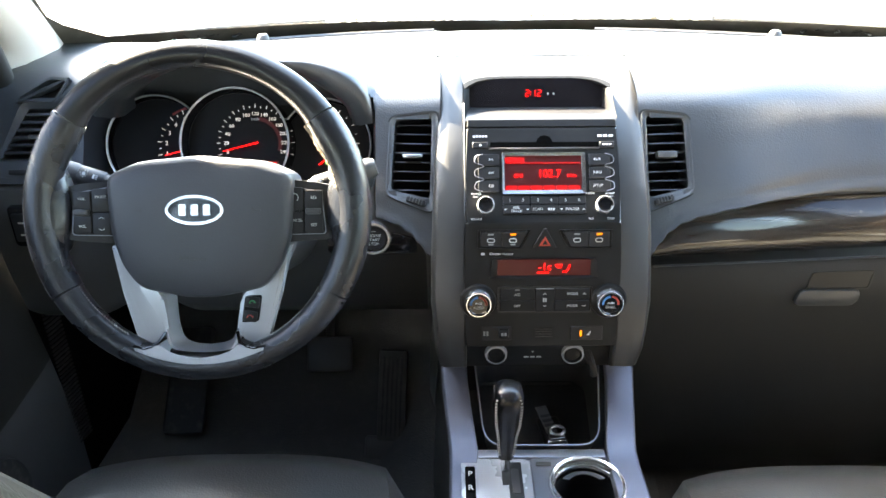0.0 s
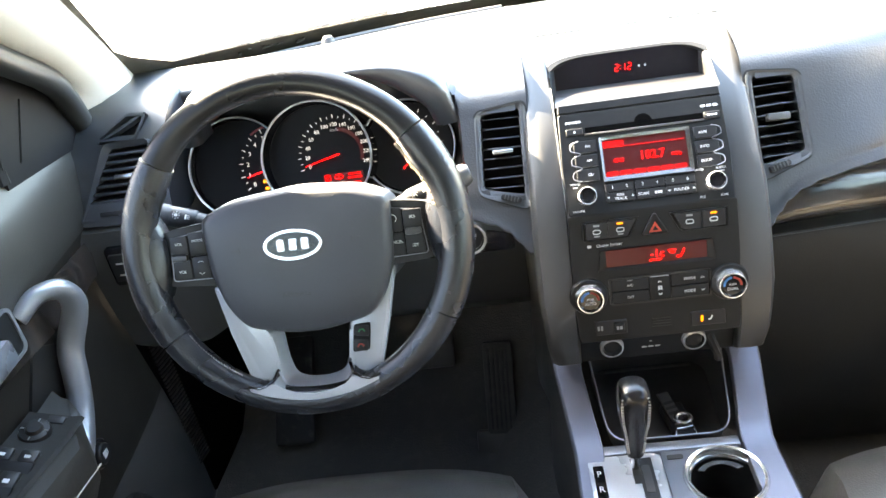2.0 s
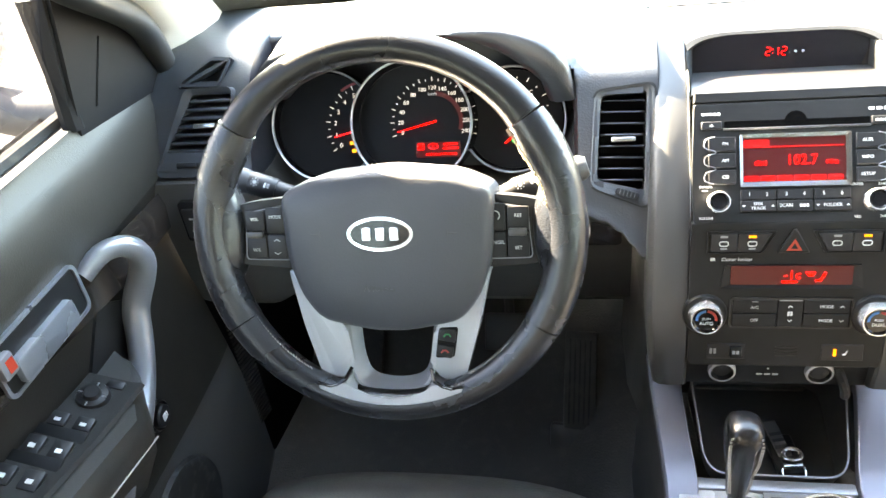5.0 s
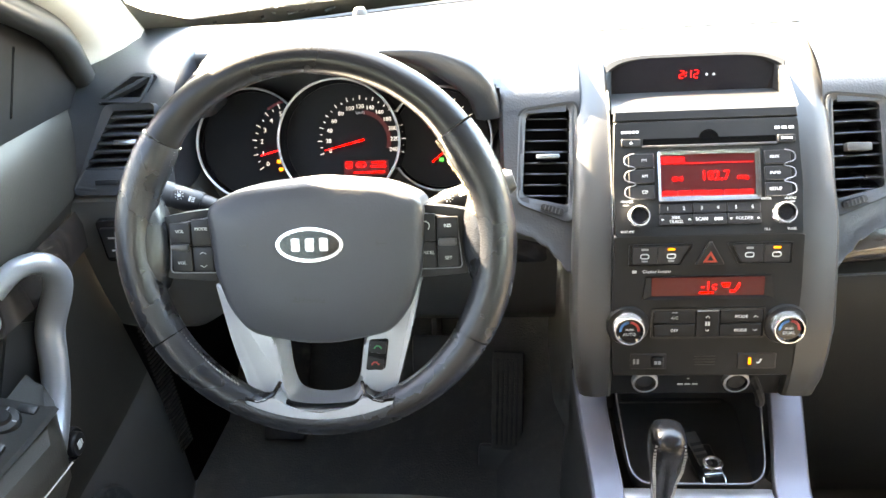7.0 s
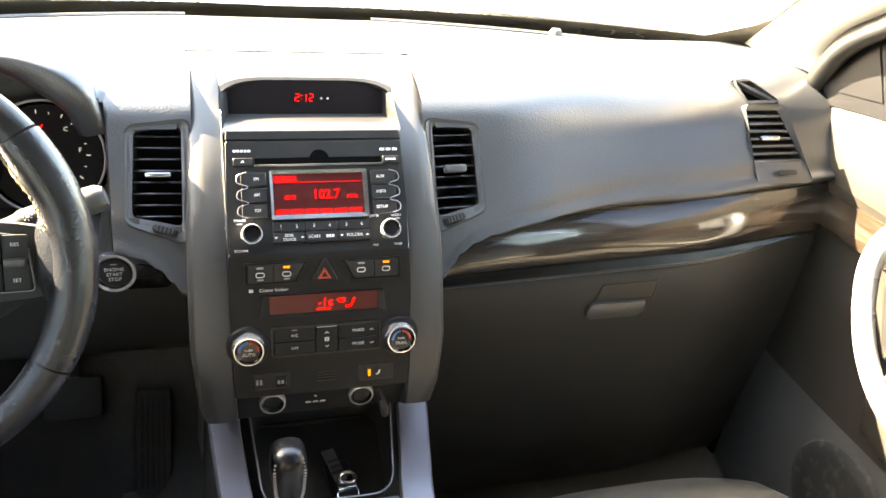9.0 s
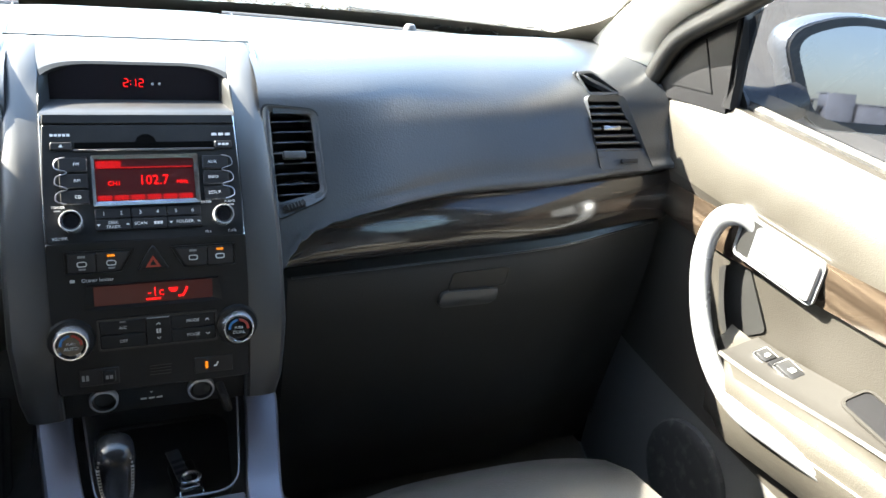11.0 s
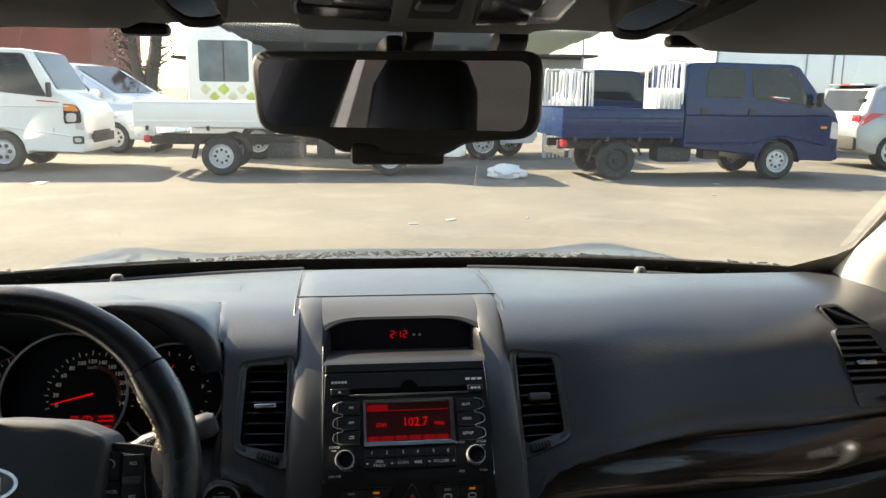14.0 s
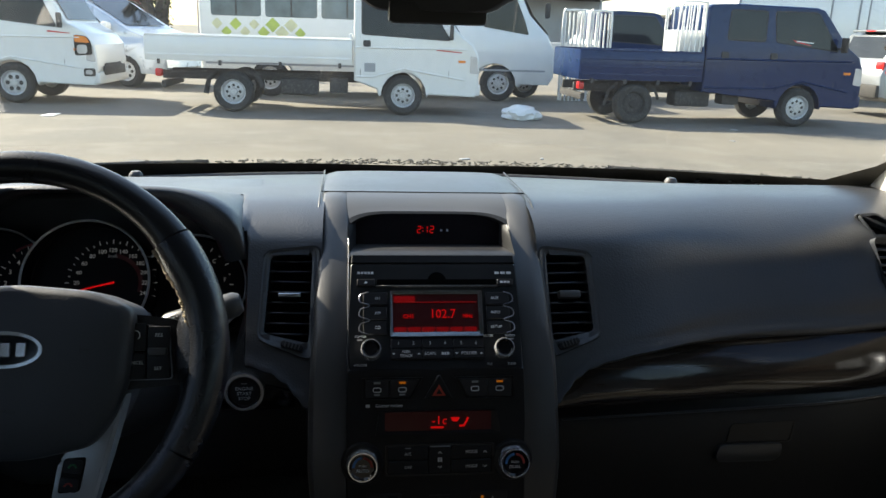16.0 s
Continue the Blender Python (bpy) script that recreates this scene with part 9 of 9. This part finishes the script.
def estate_car():
    y0, w = 15.45, 1.88
    t = thing("parked_suv", (11.5, y0, 0), "silver suv with red tail lamp standing beside the blue truck", "car")
    prof = [(9.45, 0.42), (9.42, 0.80), (9.52, 1.05), (9.62, 1.12), (9.80, 1.58), (10.1, 1.68), (11.8, 1.68), (12.5, 1.55), (13.2, 1.12), (14.0, 1.0), (14.1, 0.5), (13.9, 0.32), (13.6, 0.30)] + arch(13.1, 0.40)[::-1] + [(12.6, 0.30), (10.7, 0.30)] + arch(10.22, 0.40)[::-1] + [(9.7, 0.32)]
    body = part("body", shell(prof, 0, y0, w, 0.16, 1.0, edge=0.08), M_SUV, t)
    part("side_window", on_side(rounded([(10.0, 1.10), (12.6, 1.06), (12.0, 1.52), (10.25, 1.56)], 0.06, 3), 0, y0, w, 0.16, 1.0), M_CARGLASS, body, smooth=0)
    part("rear_window", loft(bmesh.new(), [[(x - 0.012, y0 + u * 0.66, z) for u in (-1, 0, 1)] for x, z in ((9.63, 1.14), (9.79, 1.55))]), M_CARGLASS, body)
    part("tail_lamp", on_side(rounded([(9.50, 0.86), (9.72, 0.98), (10.0, 1.10), (9.72, 1.12), (9.58, 1.04)], 0.02, 3), 0, y0, w, 0.16, 1.0, out=0.012), M_LAMPRED, body, "red tail lamp")
    part("tail_lamp_rear", slab(bmesh.new(), (0.05, 0.24, 0.20), Matrix.Translation((9.50, y0 - w / 2 + 0.16, 0.98)), 0.02), M_LAMPRED, body)
    part("bumper", slab(bmesh.new(), (0.18, w * 0.97, 0.26), Matrix.Translation((9.48, y0, 0.52)), 0.05), M_CHASSIS, body)
    part("spoiler", slab(bmesh.new(), (0.30, 1.2, 0.04), Matrix.Translation((9.86, y0, 1.66)), 0.015), M_SUV, body)
    part("brake_lamp", slab(bmesh.new(), (0.03, 0.30, 0.03), Matrix.Translation((9.72, y0, 1.66)), 0.006), M_LAMPRED, body)
    for x in (10.22, 13.1):
        road_wheel(t, x, y0 - w / 2 + 0.10, 0.36, 0.22, M_STEEL, spokes=5)
    part("door_mirror", tube(bmesh.new(), [(9.30, y0 - w / 2 - 0.2, 1.34), (9.42, y0 - w / 2 - 0.15, 1.36)], 0.05, 8), M_CHASSIS, t)
    t.location.x += 0.42


def box_truck():
    y0, w = 20.2, 2.2
    t = thing("box_truck", (12.0, y0, 0), "white box truck with a side door behind the parked suv", "truck", "parked trucks")
    b = part("cargo_box", slab(bmesh.new(), (5.4, w, 1.95), Matrix.Translation((11.75, y0, 1.75)), 0.03), M_WHITE, t)
    for x0, x1 in ((9.05, 9.10), (14.3, 14.35)):
        part("corner_post", slab(bmesh.new(), (0.07, 0.03, 1.9), Matrix.Translation(((x0 + x1) / 2, y0 - w / 2 - 0.012, 1.75)), 0.006), M_GREY, b)
    d = part("side_door", slab(bmesh.new(), (0.95, 0.03, 1.6), Matrix.Translation((11.95, y0 - w / 2 - 0.010, 1.72)), 0.006), M_WHITE, b)
    part("door_frame", ring_prism(bmesh.new(), rrect(1.02, 1.68, 0.01, 2), rrect(0.96, 1.62, 0.01, 2), 0.03, Matrix.Translation((11.95, y0 - w / 2, 1.72)) @ pose(0, 0, 0, 90, 0, 0)), M_GREY, d)
    part("lock_bar", tube(bmesh.new(), [(12.18, y0 - w / 2 - 0.04, 1.0), (12.18, y0 - w / 2 - 0.04, 2.45)], 0.02, 6), M_GREY, d)
    part("roof_rail", slab(bmesh.new(), (5.4, 0.04, 0.06), Matrix.Translation((11.75, y0 - w / 2 - 0.01, 2.70)), 0.01), M_GREY, b)
    part("roof_ladder", tube(bmesh.new(), [(8.2, y0, 2.62), (9.2, y0, 2.72)], 0.03, 6), M_WHITE, t)
    for dx in (8.5, 8.75):
        part("rack_post", tube(bmesh.new(), [(dx, y0, 1.2), (dx + 0.05, y0, 2.66)], 0.025, 6), M_WHITE, t)
    part("chassis", slab(bmesh.new(), (6.5, 1.4, 0.3), Matrix.Translation((12.2, y0, 0.62)), 0.03), M_CHASSIS, t)
    part("cab", slab(bmesh.new(), (1.7, 2.0, 1.7), Matrix.Translation((15.4, y0, 1.35)), 0.15, 3), M_WHITE, t)
    for x in (9.9, 15.3):
        road_wheel(t, x, y0 - w / 2 + 0.14, 0.40, 0.24, M_STEEL)


def far_truck():
    y0, w = 18.5, 1.7
    t = thing("small_truck", (5.6, y0, 0), "second blue truck with white side racks farther back", "truck", "parked trucks")
    truck_cab(t, 0, y0, w, M_BLUE, 5.25, 7.40, 1.93, 6.1, False, M_CARGLASS)
    flatbed(t, 0, y0, w, M_WHITE, 2.8, 5.22, 0.80, 1.20, 1.92)
    for x in (3.6, 6.0):
        road_wheel(t, x, y0 - w / 2 + 0.12, 0.325, 0.20, M_STEEL)
    for k, x in enumerate((4.35, 4.95)):
        r = thing("rack_gate", (x, 17.3, 0.0), "white slatted steel rack gate leaning by the truck", "rack", "rack gates")
        for i in range(5):
            part("slat", tube(bmesh.new(), [(x + 0.09 * i, 17.3, 0.0), (x + 0.09 * i, 17.3, 1.86)], 0.02, 6), M_WHITE, r)
        part("frame", tube(bmesh.new(), spline([(x - 0.05, 17.3, 0.0), (x - 0.05, 17.3, 1.75), (x + 0.06, 17.3, 1.90), (x + 0.34, 17.3, 1.90), (x + 0.42, 17.3, 1.75), (x + 0.42, 17.3, 0.0)], 4), 0.025, 6), M_WHITE, r)


def buildings():
    t = thing("brick_building", (-15, 36, 0), "red brick building with a pitched roof and dark gable", "building")
    part("wall", slab(bmesh.new(), (16, 8, 4.1), Matrix.Translation((-18.2, 38, 2.05))), M_BRICK, t)
    bm = bmesh.new()
    loft(bm, [[(x, 33.6, 4.0), (x, 38, 6.4), (x, 42.4, 4.0)] for x in (-26.4, -10.0)])
    bmesh.ops.solidify(bm, geom=bm.faces[:], thickness=0.15)
    part("roof", bm, M_BRICK, t, "rust red sheet roof")
    for i in range(40):
        part("roof_seam", slab(bmesh.new(), (0.05, 5.0, 0.05), Matrix.Translation((-26.2 + 0.41 * i, 35.8, 5.28)) @ pose(0, 0, 0, 28.6, 0, 0)), M_BRICK, t)
    g = thing("low_sheds", (14, 44, 0), "row of low grey sheds along the horizon", "shed")
    random.seed(11)
    x = -9.0
    while x < 40:
        w, h = 2.5 + 3.5 * random.random(), 2.3 + 1.1 * random.random()
        s = part("shed", slab(bmesh.new(), (w, 4, h), Matrix.Translation((x + w / 2, 46 + 3 * random.random(), h / 2)), 0.05), M_GREY, g)
        part("shed_roof", slab(bmesh.new(), (w + 0.3, 4.5, 0.14), Matrix.Translation((x + w / 2, 46, h + 0.1)), 0.03), M_CHASSIS, s)
        x += w + 0.8 * random.random()
    g = thing("rear_sheds", (10, -105, 0), "row of grey sheds across the yard behind the car", "shed")
    x = -30.0
    while x < 40:
        w, h = 3.0 + 4.0 * random.random(), 2.6 + 1.6 * random.random()
        s = part("shed", slab(bmesh.new(), (w, 4, h), Matrix.Translation((x + w / 2, -107 - 3 * random.random(), h / 2)), 0.05), M_GREY, g)
        part("shed_roof", slab(bmesh.new(), (w + 0.3, 4.5, 0.14), Matrix.Translation((x + w / 2, -108, h + 0.1)), 0.03), M_GREY, s)
        x += w + 1.6 * random.random()
    for px, h in ((13.2, 7.0), (20.5, 8.5)):
        bm = bmesh.new()
        tube(bm, [(px, 44, 0), (px, 44, h)], [0.09, 0.05], 8)
        whole("utility_pole", bm, M_GREY, (px, 44, 0), "thin grey pole by the sheds", "pole", "poles")
    # cars parked along the sheds
    for i in range(9):
        cx = -2.0 + 3.9 * i + 0.6 * random.random()
        c = thing("parked_car", (cx, 33, 0), "pale car parked far back in the yard", "car", "far parked cars")
        prof = [(-2.1, 0.3), (-2.1, 0.85), (-1.5, 0.95), (-1.0, 1.45), (0.5, 1.48), (1.1, 1.0), (2.0, 0.85), (2.1, 0.3)]
        b = part("body", shell(prof, cx, 33, 1.7, 0.16, 0.9, 0.06), (M_WHITE, M_SILVERVAN, M_GREY)[i % 3], c)
        part("side_window", on_side([(-1.3, 0.98), (0.85, 0.98), (0.4, 1.38), (-0.95, 1.38)], cx, 33, 1.7, 0.16, 0.9), M_CARGLASS, b, smooth=0)
        for wx in (-1.3, 1.3):
            road_wheel(c, cx + wx, 33 - 0.8, 0.31, 0.2, M_STEEL)


def pruned_tree():
    t = thing("pruned_tree", (-5.7, 24, 0), "bare pruned tree with thick dark limbs and twigs", "tree")
    random.seed(7)
    bm = bmesh.new()
    tube(bm, spline([(-5.75, 24, 0), (-5.70, 24, 0.9), (-5.62, 24.05, 1.7), (-5.45, 24.1, 2.6), (-5.28, 24.1, 4.4)], 5), [0.26 - 0.006 * i for i in range(21)], 9)
    tube(bm, spline([(-5.68, 24, 1.1), (-5.95, 23.9, 1.9), (-6.05, 23.9, 2.8), (-6.15, 23.9, 4.2)], 5), [0.16 - 0.004 * i for i in range(16)], 8)
    tips = []
    for i in range(45):
        z = 1.3 + 2.9 * random.random()
        side = random.choice((-1, 1))
        base = Vector(((-5.55 if side > 0 else -6.0) + 0.1 * (random.random() - 0.5), 24, z))
        q = base + Vector((side * (0.2 + 0.45 * random.random()), 0.5 * (random.random() - 0.5), 0.15 + 0.5 * random.random()))
        tube(bm, [base, base.lerp(q, 0.5) + Vector((0, 0, 0.03)), q], [0.05, 0.035, 0.012], 5)
        tips.append(q)
    part("trunk", bm, M_BARK, t, "dark bark")
    verts, faces = [], []
    for q in tips + [Vector((-5.75 + 0.5 * (random.random() - 0.5), 24, 0.9 + 1.2 * random.random())) for _ in range(40)]:
        for k in range(26):
            c = q + Vector((random.gauss(0, 0.11), random.gauss(0, 0.11), random.gauss(0, 0.12)))
            a, b = Vector((random.gauss(0, 1), random.gauss(0, 1), random.gauss(0, 1))).normalized() * 0.045, Vector((random.gauss(0, 1), random.gauss(0, 1), random.gauss(0, 1))).normalized() * 0.028
            n = len(verts)
            verts += [c - a, c + b, c + a, c - b]
            faces.append((n, n + 1, n + 2, n + 3))
    me = bpy.data.meshes.new("crown")
    me.from_pydata([tuple(v - Vector((-5.7, 24, 0))) for v in verts], [], faces)
    me.materials.append(M_LEAF)
    c = new("crown", me)
    c.parent = t
    tagged(c, "sparse dry leaves and twigs", kind="stuff")


def litter():
    random.seed(3)
    bm = bmesh.new()
    bmesh.ops.create_icosphere(bm, subdivisions=3, radius=0.5)
    for v in bm.verts:
        k = 1 + 0.35 * noise.noise(v.co * 5.0)
        v.co = Vector((2.62 + v.co.x * 0.62 * k, 13.1 + v.co.y * 0.4 * k, max(0.0, 0.085 + v.co.z * 0.30 * k)))
    whole("plastic_bag", bm, M_BAG, (2.62, 13.1, 0), "crumpled white plastic bag lying on the ground", "bag")
    for i, (x, y, w) in enumerate(((0.65, 8.55, 0.10), (1.1, 8.8, 0.12), (2.0, 8.9, 0.06), (-4.6, 12.4, 0.35), (5.9, 12.2, 0.10), (5.2, 10.8, 0.07))):
        bm = bmesh.new()
        slab(bm, (w, w * 0.5, 0.012), Matrix.Translation((x, y, 0.006)) @ pose(0, 0, 0, 0, 0, 30 * i), 0.004)
        whole("ground_scrap", bm, M_GREY if i != 3 else M_BAG, (x, y, 0), "small flat scrap lying on the dusty ground", "scrap", "yard scraps")


def bonnet():
    """The car's own bonnet, cowl and wipers beyond the glass."""
    bm = bmesh.new()
    rows = []
    for y in (1.74, 1.80, 1.9, 2.0, 2.15, 2.3, 2.45, 2.6, 2.75, 2.85, 2.90):
        z = at_curve([(1.74, 1.030), (1.85, 1.050), (2.0, 1.046), (2.3, 1.010), (2.6, 0.940), (2.8, 0.84), (2.92, 0.66)], y)
        row = []
        for i in range(-16, 17):
            x = 0.92 * i / 16
            rise = 0.030 * math.exp(-((abs(x) - 0.62) / 0.12) ** 2) - 0.010
            drop = -0.10 * smooth((abs(x) - 0.66) / 0.30)
            row.append((x, y - 0.22 * (x / 0.92) ** 2, z + rise + drop))
        rows.append(row)
    sheet(bm, rows, 0.012)
    whole("bonnet", bm, M_BODYBLACK, (0, 2.3, 0.66), "dark painted bonnet of the car itself", "bonnet", smooth=60)
    bm = bmesh.new()
    loft(bm, [[(u * 0.80, y - 0.235 * u * u, z) for u in [i / 10 for i in range(-10, 11)]] for y, z in ((1.675, 1.070), (1.72, 1.052), (1.78, 1.042), (1.83, 1.02), (1.84, 0.95))])
    whole("wiper_cowl", bm, M_BLACK, (0, 1.7, 0.95), "black plastic cowl under the wipers", "cowl", kind="structure")
    lay = Vector((0, 0.004, 0.009))
    for us in ((-0.93, -0.80, -0.62, -0.44), (0.93, 0.80, 0.64, 0.46)):
        q = [screen_point(u, 0.172 - 0.004 * i) + lay for i, u in enumerate(us)]
        w = thing("wiper", q[0], "black windscreen wiper lying at the foot of the glass", "wiper", "wipers")
        part("arm", tube(bmesh.new(), spline(q, 5), [0.003 + 0.0002 * i for i in range(16)], 8, flat=0.6), M_GLOSS, w)
        part("blade", tube(bmesh.new(), spline([p + Vector((0, -0.016, 0.004)) for p in q], 5), 0.003, 6), M_RUBBER, w)
        random.seed(5)
        bm = bmesh.new()
        for i in range(45):
            d = q[0].lerp(q[-1], random.random()) + Vector((0, random.uniform(-0.02, 0.03), random.uniform(-0.008, 0.004)))
            slab(bm, (0.016, 0.005, 0.002), Matrix.Translation(d) @ pose(0, 0, 0, random.uniform(-20, 20), random.uniform(-20, 20), random.uniform(0, 180)))
        tagged(part("caught_debris", bm, M_TYRE, w, "leaf debris caught by the wiper", smooth=0), kind="stuff")
    # dead leaves and grit blown into the gutter of the glass
    random.seed(12)
    bm = bmesh.new()
    for i in range(700):
        u = random.uniform(-0.90, 0.90)
        d = screen_point(u, 0.140 + 0.024 * random.random() ** 1.5) + lay + Vector((0, random.uniform(0.0, 0.02), 0.0))
        k = random.uniform(0.25, 0.75)
        slab(bm, (0.017 * k, 0.006 * k, 0.0015), Matrix.Translation(d) @ pose(0, 0, 0, random.uniform(-20, 20), random.uniform(-20, 20), random.uniform(0, 180)))
    tagged(whole("leaf_litter", bm, M_LITTER, screen_point(0, 0.15) + lay, "dry leaf litter along the foot of the windscreen", "leaf litter", smooth=0), kind="stuff")


ground()
bonnet()
crew_truck()
flat_truck()
cab_over_van()
minivan()
small_bus()
estate_car()
box_truck()
far_truck()
buildings()
pruned_tree()
litter()
